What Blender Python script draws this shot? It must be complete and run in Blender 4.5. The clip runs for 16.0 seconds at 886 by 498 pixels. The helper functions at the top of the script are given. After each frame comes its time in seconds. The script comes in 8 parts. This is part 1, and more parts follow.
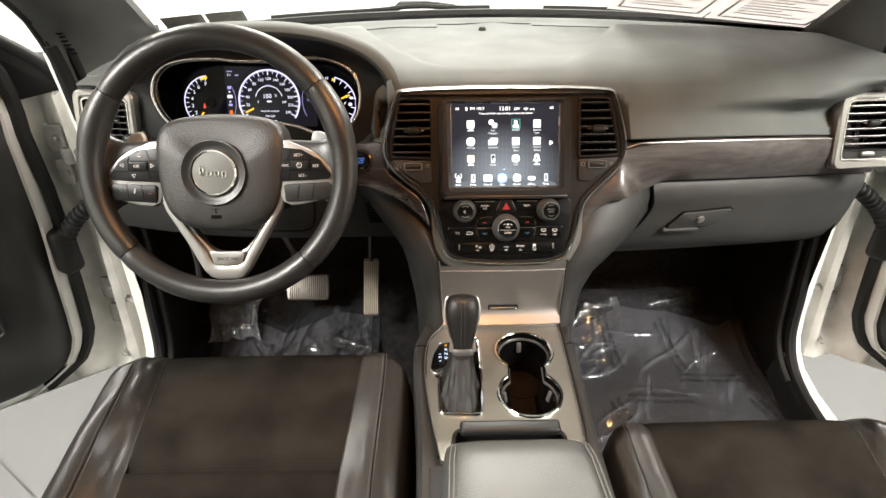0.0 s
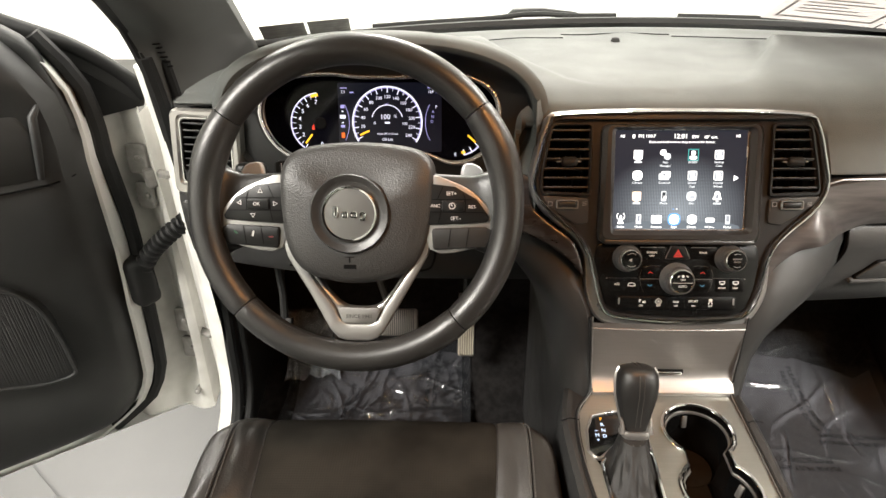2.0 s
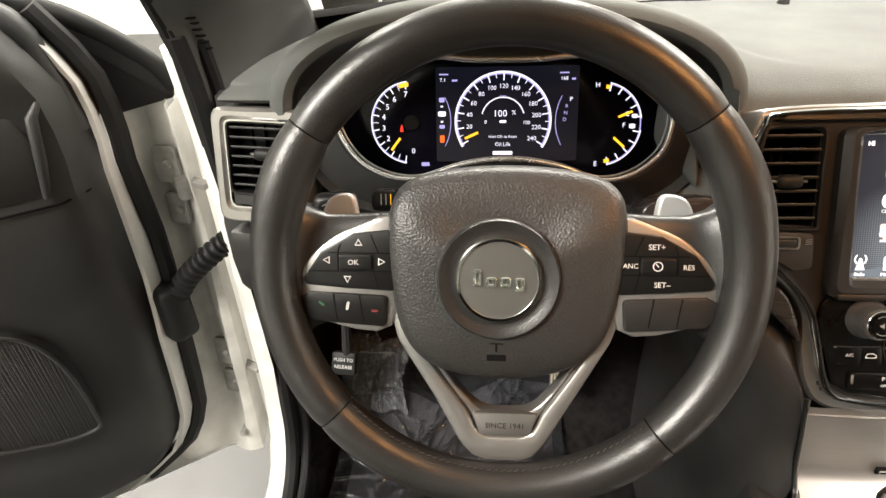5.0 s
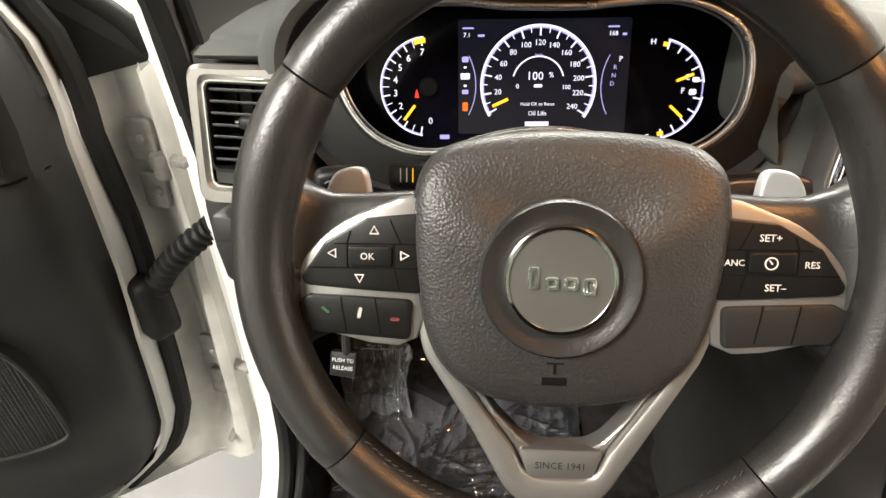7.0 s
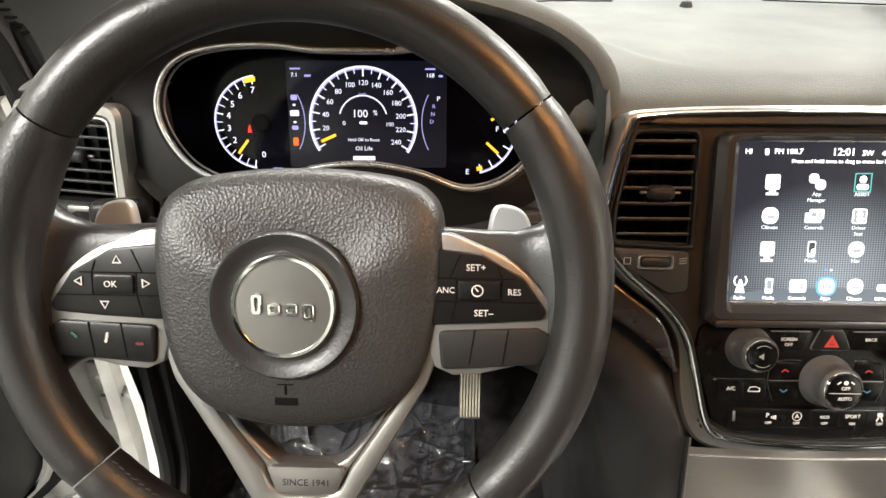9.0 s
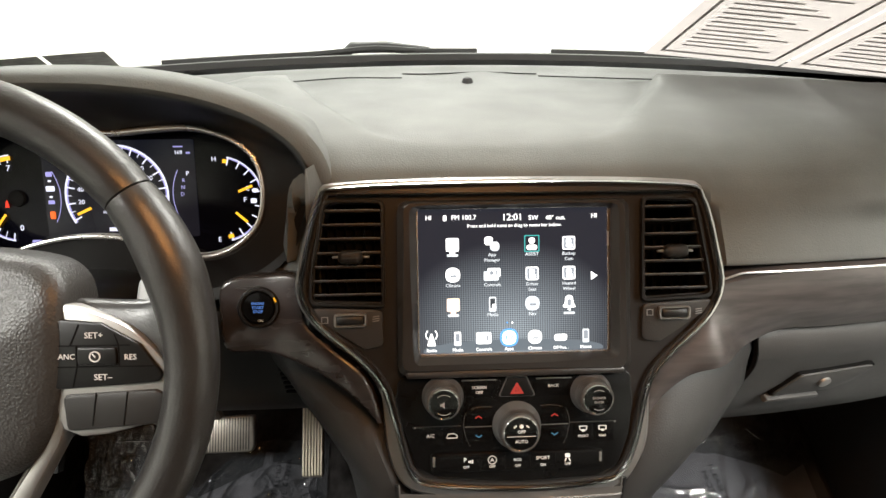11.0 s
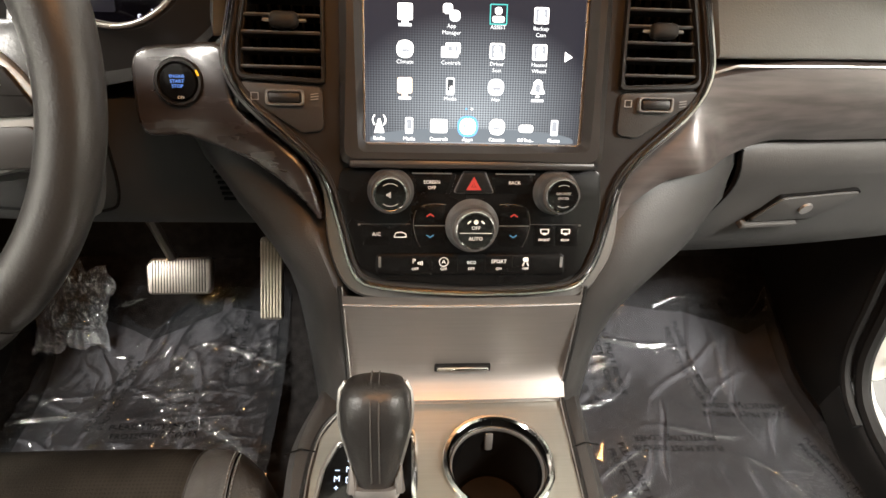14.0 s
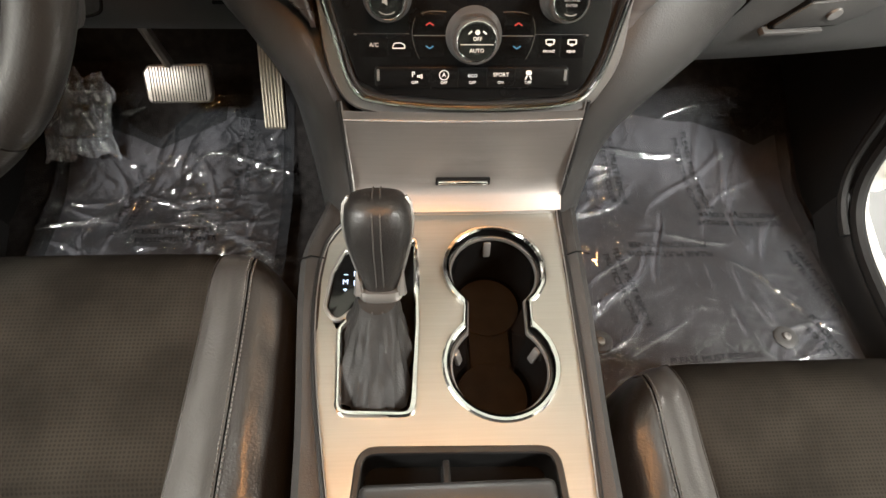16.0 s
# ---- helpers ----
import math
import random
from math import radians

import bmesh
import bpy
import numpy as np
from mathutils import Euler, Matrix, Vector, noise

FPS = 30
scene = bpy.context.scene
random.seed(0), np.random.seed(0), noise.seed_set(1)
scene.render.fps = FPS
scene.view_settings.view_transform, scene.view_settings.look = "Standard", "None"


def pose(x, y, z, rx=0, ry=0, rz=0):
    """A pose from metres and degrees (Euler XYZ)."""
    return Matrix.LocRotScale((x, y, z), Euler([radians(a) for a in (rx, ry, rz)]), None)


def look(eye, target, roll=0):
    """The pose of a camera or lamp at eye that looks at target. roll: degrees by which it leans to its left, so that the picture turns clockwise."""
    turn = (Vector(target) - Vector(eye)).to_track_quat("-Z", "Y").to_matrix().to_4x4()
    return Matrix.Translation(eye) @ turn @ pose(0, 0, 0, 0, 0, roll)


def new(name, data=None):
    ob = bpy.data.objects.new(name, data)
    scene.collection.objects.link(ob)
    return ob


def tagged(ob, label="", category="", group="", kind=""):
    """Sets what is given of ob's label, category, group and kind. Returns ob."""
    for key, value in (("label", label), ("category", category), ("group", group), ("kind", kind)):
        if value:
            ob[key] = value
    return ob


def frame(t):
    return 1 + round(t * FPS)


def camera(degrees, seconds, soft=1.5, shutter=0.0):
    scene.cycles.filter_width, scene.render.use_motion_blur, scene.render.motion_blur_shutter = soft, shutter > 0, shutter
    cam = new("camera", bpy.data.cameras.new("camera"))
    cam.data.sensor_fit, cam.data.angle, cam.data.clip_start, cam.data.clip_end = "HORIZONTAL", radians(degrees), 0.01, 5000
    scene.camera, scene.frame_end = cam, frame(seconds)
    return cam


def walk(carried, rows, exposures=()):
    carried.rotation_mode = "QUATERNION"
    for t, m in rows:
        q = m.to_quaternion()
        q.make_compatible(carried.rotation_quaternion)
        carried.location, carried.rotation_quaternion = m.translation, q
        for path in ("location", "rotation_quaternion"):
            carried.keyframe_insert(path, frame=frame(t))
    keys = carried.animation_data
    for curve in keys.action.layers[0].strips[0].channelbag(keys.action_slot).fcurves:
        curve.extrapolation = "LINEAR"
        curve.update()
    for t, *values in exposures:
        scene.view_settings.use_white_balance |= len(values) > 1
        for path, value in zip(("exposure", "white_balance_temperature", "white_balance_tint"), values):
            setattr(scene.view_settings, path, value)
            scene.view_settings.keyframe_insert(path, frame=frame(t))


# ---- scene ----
cam = camera(73.9, 16.0)
PATH = [
    (0, (-0.112, -0.854, 1.506), (-0.084, 0.855, 0.468), -0.4),
    (0.5, (-0.156, -0.821, 1.503), (-0.139, 0.896, 0.478), -0.4),
    (1, (-0.201, -0.785, 1.495), (-0.208, 0.935, 0.473), -0.4),
    (1.5, (-0.244, -0.75, 1.489), (-0.286, 0.967, 0.465), -0.6),
    (2, (-0.282, -0.696, 1.48), (-0.349, 1.027, 0.466), -0.8),
    (2.5, (-0.311, -0.65, 1.488), (-0.409, 1.069, 0.471), -1.3),
    (3, (-0.335, -0.602, 1.481), (-0.453, 1.115, 0.462), -1.7),
    (3.5, (-0.35, -0.548, 1.468), (-0.48, 1.162, 0.439), -2.0),
    (4, (-0.36, -0.509, 1.453), (-0.496, 1.19, 0.406), -2.2),
    (4.5, (-0.371, -0.489, 1.448), (-0.512, 1.192, 0.374), -2.3),
    (5, (-0.418, -0.461, 1.435), (-0.555, 1.208, 0.342), -2.4),
    (5.2, (-0.437, -0.444, 1.425), (-0.571, 1.222, 0.327), -2.3),
    (7.3, (-0.453, -0.374, 1.38), (-0.561, 1.271, 0.248), -1.7),
    (7.5, (-0.432, -0.379, 1.386), (-0.535, 1.268, 0.257), -1.6),
    (8, (-0.374, -0.381, 1.385), (-0.453, 1.277, 0.268), -1.0),
    (8.5, (-0.333, -0.392, 1.39), (-0.386, 1.28, 0.292), -0.5),
    (9, (-0.31, -0.392, 1.395), (-0.336, 1.306, 0.339), 0.0),
    (9.5, (-0.256, -0.396, 1.415), (-0.26, 1.328, 0.401), 0.2),
    (10, (-0.19, -0.406, 1.433), (-0.171, 1.343, 0.463), -0.0),
    (10.2, (-0.162, -0.413, 1.435), (-0.125, 1.352, 0.494), -0.1),
    (12.3, (-0.054, -0.434, 1.38), (0.11, 1.353, 0.496), 2.0),
    (12.5, (-0.055, -0.434, 1.372), (0.117, 1.341, 0.466), 2.3),
    (13, (-0.056, -0.429, 1.349), (0.113, 1.302, 0.362), 2.8),
    (13.5, (-0.058, -0.425, 1.331), (0.109, 1.248, 0.248), 3.2),
    (14, (-0.058, -0.424, 1.317), (0.096, 1.168, 0.116), 3.4),
    (14.5, (-0.057, -0.423, 1.307), (0.084, 1.06, -0.027), 3.7),
    (15, (-0.059, -0.42, 1.304), (0.079, 0.937, -0.158), 3.9),
    (15.5, (-0.056, -0.42, 1.318), (0.075, 0.82, -0.246), 4.0),
    (16, (-0.051, -0.424, 1.328), (0.067, 0.699, -0.323), 4.0),
]
walk(cam, [(t, look(eye, target, roll)) for t, eye, target, roll in PATH],
     exposures=((0.0, 0.44, 6800, 11.5), (5.0, 0.52, 7000, 12), (8.0, 0.66, 6850, 11), (10.0, 0.36, 6600, 9), (12.5, 0.22, 6850, 11), (14.0, 0.80, 6900, 12), (15.0, 0.94, 6900, 11.5), (16.0, 0.86, 6650, 10)))

# ---- light ----
world = bpy.data.worlds.new("studio_air")
scene.world = world
world.use_nodes = True
bg = world.node_tree.nodes["Background"]
bg.inputs[0].default_value, bg.inputs[1].default_value = (0.96, 1.0, 0.98, 1), 0.19
scene.view_settings.exposure = 0.0


def area_lamp(name, m, sx, sy, watts, colour):
    data = bpy.data.lights.new(name, "AREA")
    data.shape, data.size, data.size_y, data.energy, data.color = "RECTANGLE", sx, sy, watts, colour
    ob = new(name, data)
    ob.matrix_world = m
    return ob


# ---- materials ----
def material(name, colour, rough=0.5, metal=0.0, grain=0.0, scale=900.0, vary=0.0, vary_scale=9.0, coat=0.0, sheen=0.0,
             rough_vary=0.0, spec=0.5, stretch=(1, 1, 1), pattern="NOISE", colour2=None):
    mat = bpy.data.materials.new(name)
    mat.use_nodes = True
    nt = mat.node_tree
    p = nt.nodes["Principled BSDF"]
    p.inputs["Base Color"].default_value = (*colour, 1)
    p.inputs["Roughness"].default_value = rough
    p.inputs["Metallic"].default_value = metal
    p.inputs["Coat Weight"].default_value = coat
    p.inputs["Coat Roughness"].default_value = 0.06
    p.inputs["Sheen Weight"].default_value = sheen
    p.inputs["Specular IOR Level"].default_value = spec
    tc = nt.nodes.new("ShaderNodeTexCoord")
    mp = nt.nodes.new("ShaderNodeMapping")
    mp.inputs["Scale"].default_value = stretch
    nt.links.new(tc.outputs["Object"], mp.inputs["Vector"])
    if vary:
        n = nt.nodes.new("ShaderNodeTexNoise")
        n.inputs["Scale"].default_value, n.inputs["Detail"].default_value = vary_scale, 6
        nt.links.new(mp.outputs[0], n.inputs["Vector"])
        r = nt.nodes.new("ShaderNodeMix")
        r.data_type = "RGBA"
        lo = colour2 or tuple(c * (1 - vary) for c in colour)
        r.inputs[6].default_value, r.inputs[7].default_value = (*lo, 1), (*[min(1, c * (1 + vary * 0.6)) for c in colour], 1)
        spread = nt.nodes.new("ShaderNodeMapRange")
        spread.inputs["From Min"].default_value, spread.inputs["From Max"].default_value = 0.36, 0.64
        nt.links.new(n.outputs["Fac"], spread.inputs["Value"])
        nt.links.new(spread.outputs[0], r.inputs[0])
        nt.links.new(r.outputs[2], p.inputs["Base Color"])
    if rough_vary:
        n2 = nt.nodes.new("ShaderNodeTexNoise")
        n2.inputs["Scale"].default_value, n2.inputs["Detail"].default_value = 14, 5
        nt.links.new(mp.outputs[0], n2.inputs["Vector"])
        mr = nt.nodes.new("ShaderNodeMapRange")
        mr.inputs["From Min"].default_value, mr.inputs["From Max"].default_value = 0.3, 0.7
        mr.inputs["To Min"].default_value, mr.inputs["To Max"].default_value = rough - rough_vary, rough + rough_vary
        nt.links.new(n2.outputs["Fac"], mr.inputs["Value"])
        nt.links.new(mr.outputs[0], p.inputs["Roughness"])
    if grain:
        if pattern == "VORONOI":
            g = nt.nodes.new("ShaderNodeTexVoronoi")
            g.inputs["Scale"].default_value = scale
            out = g.outputs["Distance"]
        else:
            g = nt.nodes.new("ShaderNodeTexNoise")
            g.inputs["Scale"].default_value, g.inputs["Detail"].default_value = scale, 3
            out = g.outputs["Fac"]
        nt.links.new(mp.outputs[0], g.inputs["Vector"])
        b = nt.nodes.new("ShaderNodeBump")
        b.inputs["Strength"].default_value, b.inputs["Distance"].default_value = grain, 0.001
        nt.links.new(out, b.inputs["Height"])
        nt.links.new(b.outputs[0], p.inputs["Normal"])
    return mat


def glow(name, colour, strength):
    mat = bpy.data.materials.new(name)
    mat.use_nodes = True
    p = mat.node_tree.nodes["Principled BSDF"]
    p.inputs["Base Color"].default_value = (0.01, 0.01, 0.01, 1)
    p.inputs["Roughness"].default_value, p.inputs["Specular IOR Level"].default_value = 0.16, 0.35
    p.inputs["Emission Color"].default_value = (*colour, 1)
    p.inputs["Emission Strength"].default_value = strength
    return mat


def clear(name, tint, gloss_rough=0.02, ior=1.45, wrinkle=0.0, scale=30.0, haze=0.0):
    mat = bpy.data.materials.new(name)
    mat.use_nodes = True
    nt = mat.node_tree
    nt.nodes.remove(nt.nodes["Principled BSDF"])
    out = nt.nodes["Material Output"]
    tr, gl = nt.nodes.new("ShaderNodeBsdfTransparent"), nt.nodes.new("ShaderNodeBsdfGlossy")
    tr.inputs[0].default_value = (*tint, 1)
    gl.inputs["Roughness"].default_value = gloss_rough
    fr = nt.nodes.new("ShaderNodeFresnel")
    fr.inputs[0].default_value = ior
    mix = nt.nodes.new("ShaderNodeMixShader")
    nt.links.new(fr.outputs[0], mix.inputs[0])
    nt.links.new(tr.outputs[0], mix.inputs[1])
    nt.links.new(gl.outputs[0], mix.inputs[2])
    last = mix.outputs[0]
    if haze:
        df = nt.nodes.new("ShaderNodeBsdfPrincipled")
        df.inputs["Base Color"].default_value = (0.42, 0.45, 0.50, 1)
        df.inputs["Roughness"].default_value = 0.34
        m2 = nt.nodes.new("ShaderNodeMixShader")
        m2.inputs[0].default_value = haze
        nt.links.new(last, m2.inputs[1])
        nt.links.new(df.outputs[0], m2.inputs[2])
        last = m2.outputs[0]
    nt.links.new(last, out.inputs[0])
    if wrinkle:
        # sharp creases: folded noise, thin where it crosses its middle
        tc, n, b = nt.nodes.new("ShaderNodeTexCoord"), nt.nodes.new("ShaderNodeTexNoise"), nt.nodes.new("ShaderNodeBump")
        n.inputs["Scale"].default_value, n.inputs["Detail"].default_value, n.inputs["Distortion"].default_value = scale, 2.5, 0.7
        nt.links.new(tc.outputs["Object"], n.inputs["Vector"])
        sub, fold, root = nt.nodes.new("ShaderNodeMath"), nt.nodes.new("ShaderNodeMath"), nt.nodes.new("ShaderNodeMath")
        sub.operation, fold.operation, root.operation = "SUBTRACT", "ABSOLUTE", "POWER"
        sub.inputs[1].default_value, root.inputs[1].default_value = 0.5, 0.7
        nt.links.new(n.outputs["Fac"], sub.inputs[0])
        nt.links.new(sub.outputs[0], fold.inputs[0])
        nt.links.new(fold.outputs[0], root.inputs[0])
        nt.links.new(root.outputs[0], b.inputs["Height"])
        b.inputs["Strength"].default_value, b.inputs["Distance"].default_value = wrinkle, 0.02
        nt.links.new(b.outputs[0], gl.inputs["Normal"])
        nt.links.new(b.outputs[0], fr.inputs["Normal"])
    return mat


M_DASH = material("dash_soft_grain", (0.088, 0.0925, 0.089), 0.62, spec=0.2, grain=0.35, scale=620, vary=0.12, rough_vary=0.06)
M_DASHLOW = material("dash_lower_plastic", (0.025, 0.0246, 0.0242), 0.48, spec=0.3, grain=0.25, scale=700, vary=0.12, rough_vary=0.05)
M_GLOVE = material("glove_plastic", (0.041, 0.0402, 0.0395), 0.5, spec=0.3, grain=0.25, scale=700, vary=0.1, rough_vary=0.05)
M_BLACK = material("black_plastic", (0.008, 0.008, 0.008), 0.42, grain=0.12, scale=800, vary=0.2, spec=0.3)
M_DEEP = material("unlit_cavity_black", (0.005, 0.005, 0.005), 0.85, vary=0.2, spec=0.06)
M_PIANO = material("piano_black", (0.003, 0.003, 0.003), 0.13, coat=0.4, rough_vary=0.03)
M_BEZEL = material("satin_black_bezel", (0.0165, 0.016, 0.0158), 0.42, spec=0.2, vary=0.15, rough_vary=0.05, grain=0.05)
M_SURR = material("satin_screen_surround", (0.019, 0.018, 0.0175), 0.36, spec=0.35, vary=0.1, rough_vary=0.05, grain=0.05)
M_PANB = material("flush_button_black", (0.0030, 0.0029, 0.0029), 0.26, spec=0.22, rough_vary=0.04)
M_BTN = material("rubber_button_black", (0.0065, 0.0065, 0.0065), 0.36, spec=0.24, grain=0.05, scale=1200)
M_WOOD = material("dark_brushed_trim", (0.062, 0.054, 0.052), 0.36, metal=0.2, vary=0.34, vary_scale=20, stretch=(0.35, 7, 7), coat=0.2, rough_vary=0.06)
M_GUN = material("gunmetal_trim", (0.28, 0.2712, 0.2625), 0.32, metal=0.8, vary=0.08, rough_vary=0.05, grain=0.03, scale=1500)
M_SILVER = material("satin_silver", (0.33, 0.32, 0.305), 0.36, metal=0.8, vary=0.05, rough_vary=0.04, grain=0.03, scale=1800)
M_PLATE = material("brushed_console_silver", (0.295, 0.292, 0.27), 0.38, metal=0.85, vary=0.035, vary_scale=40, stretch=(0.3, 14, 14), rough_vary=0.04, grain=0.04, scale=400)
M_CHROME = material("chrome", (0.72, 0.72, 0.71), 0.09, metal=1.0, rough_vary=0.02)
M_LEATHER = material("wheel_leather", (0.016, 0.0154, 0.0148), 0.37, grain=0.22, scale=520, vary=0.12, rough_vary=0.04, spec=0.55)
M_HUB = material("airbag_cover_grain", (0.0215, 0.0207, 0.0198), 0.44, grain=0.34, scale=560, vary=0.1, pattern="VORONOI")
M_SEATL = material("seat_leather", (0.019, 0.0175, 0.016), 0.34, grain=0.35, scale=420, vary=0.16, rough_vary=0.05, spec=0.5)
M_SEATG = material("seat_grey_leather", (0.034, 0.032, 0.03), 0.32, grain=0.3, scale=420, vary=0.1, rough_vary=0.03, spec=0.7)
M_SUEDE = material("brown_black_suede", (0.0168, 0.0146, 0.0120), 0.95, grain=0.5, scale=900, vary=0.42, vary_scale=12, spec=0.04)
M_ARM = material("armrest_vinyl", (0.044, 0.0465, 0.0455), 0.4, grain=0.35, scale=520, vary=0.1)
M_CARPET = material("black_carpet", (0.0115, 0.0105, 0.0103), 1.0, grain=1.0, scale=500, vary=0.4, vary_scale=60, spec=0.1)
M_MAT = material("grey_carpet_mat", (0.062, 0.060, 0.064), 1.0, grain=1.0, scale=450, vary=0.10, vary_scale=30, spec=0.1)
M_RUBBER = material("black_rubber", (0.011, 0.011, 0.011), 0.55, spec=0.25, grain=0.1, scale=300)
M_PAINT = material("white_car_paint", (0.68, 0.672, 0.65), 0.3, coat=0.5, vary=0.03)
M_PAINTD = material("white_jamb_paint_dusty", (0.60, 0.59, 0.56), 0.45, vary=0.18, vary_scale=14, rough_vary=0.1)
# Hinge paint is white; the grey puts its shadows into the colour
M_STEEL = material("hinge_paint_shaded", (0.29, 0.28, 0.265), 0.45, metal=0.25, vary=0.25, vary_scale=40)
M_PEDAL = material("pedal_steel", (0.27, 0.242, 0.217), 0.34, metal=0.85, vary=0.1, vary_scale=60)
M_PILLAR = material("pillar_trim", (0.08, 0.082, 0.08), 0.6, grain=0.2, scale=700, vary=0.1)
M_DOOR = material("door_trim_plastic", (0.022, 0.0226, 0.0226), 0.5, spec=0.4, grain=0.25, scale=600, vary=0.12, rough_vary=0.05)
M_HEAD = material("headliner_cloth", (0.06125, 0.0595, 0.05775), 0.95, grain=0.4, scale=900, vary=0.06)
M_GROUND = material("grey_epoxy_floor", (0.031, 0.031, 0.0307), 0.45, vary=0.03, vary_scale=1.2, rough_vary=0.02)
M_WALL = material("white_wall_paint", (0.72, 0.72, 0.675), 0.8, vary=0.03, vary_scale=2, grain=0.1, scale=200)
M_SEAM = material("dark_joint", (0.05, 0.05, 0.05), 0.8)
M_PAPER = material("printed_paper_back", (0.43, 0.405, 0.40), 0.8, vary=0.04, vary_scale=20)
_nt = M_PAPER.node_tree
_tl, _mx = _nt.nodes.new("ShaderNodeBsdfTranslucent"), _nt.nodes.new("ShaderNodeMixShader")
_tl.inputs[0].default_value, _mx.inputs[0].default_value = (0.36, 0.335, 0.33, 1), 0.5
_nt.links.new(_nt.nodes["Principled BSDF"].outputs[0], _mx.inputs[1])
_nt.links.new(_tl.outputs[0], _mx.inputs[2])
_nt.links.new(_mx.outputs[0], _nt.nodes["Material Output"].inputs[0])
M_INK = material("grey_print", (0.33, 0.31, 0.31), 0.8)
M_STICK = material("grey_sticker", (0.35, 0.35, 0.3325), 0.6, vary=0.25, vary_scale=50)
_nt = M_SUEDE.node_tree
_tc, _vo, _mr, _mm = _nt.nodes.new("ShaderNodeTexCoord"), _nt.nodes.new("ShaderNodeTexVoronoi"), _nt.nodes.new("ShaderNodeMapRange"), _nt.nodes.new("ShaderNodeMix")
_vo.voronoi_dimensions = "2D"
_vo.inputs["Scale"].default_value, _vo.inputs["Randomness"].default_value = 290, 0.08
_mr.inputs["From Min"].default_value, _mr.inputs["From Max"].default_value, _mr.inputs["To Min"].default_value = 0.20, 0.40, 0.62
_mm.data_type, _mm.blend_type = "RGBA", "MULTIPLY"
_mm.inputs[0].default_value = 1.0
_pb = _nt.nodes["Principled BSDF"].inputs["Base Color"]
_nt.links.new(_tc.outputs["Object"], _vo.inputs["Vector"])
_nt.links.new(_vo.outputs["Distance"], _mr.inputs["Value"])
_nt.links.new(_pb.links[0].from_socket, _mm.inputs[6])
_nt.links.new(_mr.outputs[0], _mm.inputs[7])
_nt.links.new(_mm.outputs[2], _pb)
M_WSIL = material("wheel_satin_silver", (0.33, 0.323, 0.312), 0.38, metal=0.8, vary=0.04, rough_vary=0.04, grain=0.03, scale=1800)
M_SATIN = material("satin_chrome", (0.62, 0.61, 0.60), 0.26, metal=0.85, rough_vary=0.03)
M_WGREY = material("wheel_button_grey", (0.030, 0.029, 0.028), 0.45, spec=0.3, vary=0.06, rough_vary=0.04)
M_WBTN = material("lower_button_grey", (0.0145, 0.014, 0.0135), 0.5, spec=0.25, vary=0.06, rough_vary=0.04)
M_STITCH = material("dark_thread", (0.030, 0.028, 0.026), 0.7)
M_SWOOSH = material("dark_plum_gloss", (0.024, 0.0205, 0.0205), 0.26, coat=0.25, vary=0.2, vary_scale=18, stretch=(0.5, 5, 5), rough_vary=0.05)
M_KNOBL = material("knob_leather", (0.010, 0.0097, 0.0095), 0.42, spec=0.4, grain=0.3, scale=520, vary=0.15, rough_vary=0.05)
M_LIP = material("slat_edge_grey", (0.085, 0.086, 0.086), 0.45, spec=0.3)
M_KNOB = material("knob_rubber", (0.062, 0.061, 0.06), 0.36, grain=0.05, scale=900)
M_CREAM = material("cream_pedal_ribs", (0.50, 0.45, 0.36), 0.5, vary=0.1, vary_scale=80)
M_TINT = clear("tinted_rear_glass", (0.42, 0.44, 0.42))
M_GLASS = clear("windshield_glass", (0.97, 0.99, 0.98))
M_FILM = clear("protective_film", (0.86, 0.87, 0.89), 0.03, 1.7, wrinkle=0.28, scale=14, haze=0.03)
# Passenger's sheet: stronger haze stands in for soft studio reflections on it
M_FILM2 = clear("protective_film_sheen", (0.92, 0.93, 0.96), 0.05, 1.7, wrinkle=0.26, scale=9, haze=0.068)
M_PRINT = material("black_film_print", (0.012, 0.012, 0.014), 0.8, spec=0.1)
_nt = M_PRINT.node_tree
_tr, _mx = _nt.nodes.new("ShaderNodeBsdfTransparent"), _nt.nodes.new("ShaderNodeMixShader")
_mx.inputs[0].default_value = 0.60
_nt.links.new(_tr.outputs[0], _mx.inputs[1])
_nt.links.new(_nt.nodes["Principled BSDF"].outputs[0], _mx.inputs[2])
_nt.links.new(_mx.outputs[0], _nt.nodes["Material Output"].inputs[0])
M_THREAD = material("grey_thread", (0.09, 0.085, 0.08), 0.7)
M_FAINT = material("faint_legend_paint", (0.20, 0.20, 0.20), 0.5)
M_WHITEP = material("white_legend_paint", (0.55, 0.55, 0.54), 0.5)
M_LEGEND = material("legend_grey_paint", (0.42, 0.42, 0.41), 0.5)
M_SCREEN = glow("screen_backlight", (0.16, 0.19, 0.22), 0.35)
M_SCRW = glow("screen_white", (1.0, 1.0, 1.0), 2.2)
M_SCRG = glow("screen_grey", (0.72, 0.76, 0.80), 1.5)
M_SCRD = glow("screen_icon_detail", (0.42, 0.46, 0.52), 0.9)
M_SCRT = glow("screen_teal", (0.10, 0.75, 0.72), 0.8)
M_SCRO = glow("screen_peach", (1.0, 0.78, 0.62), 1.6)
M_SCRB = glow("screen_blue", (0.15, 0.45, 1.0), 1.2)
M_GAUGE = glow("gauge_white", (0.80, 0.81, 1.0), 1.15)
M_GAUGEV = glow("gauge_violet", (0.42, 0.40, 0.85), 0.9)
M_NEEDLE = glow("needle_amber", (1.0, 0.50, 0.03), 1.3)
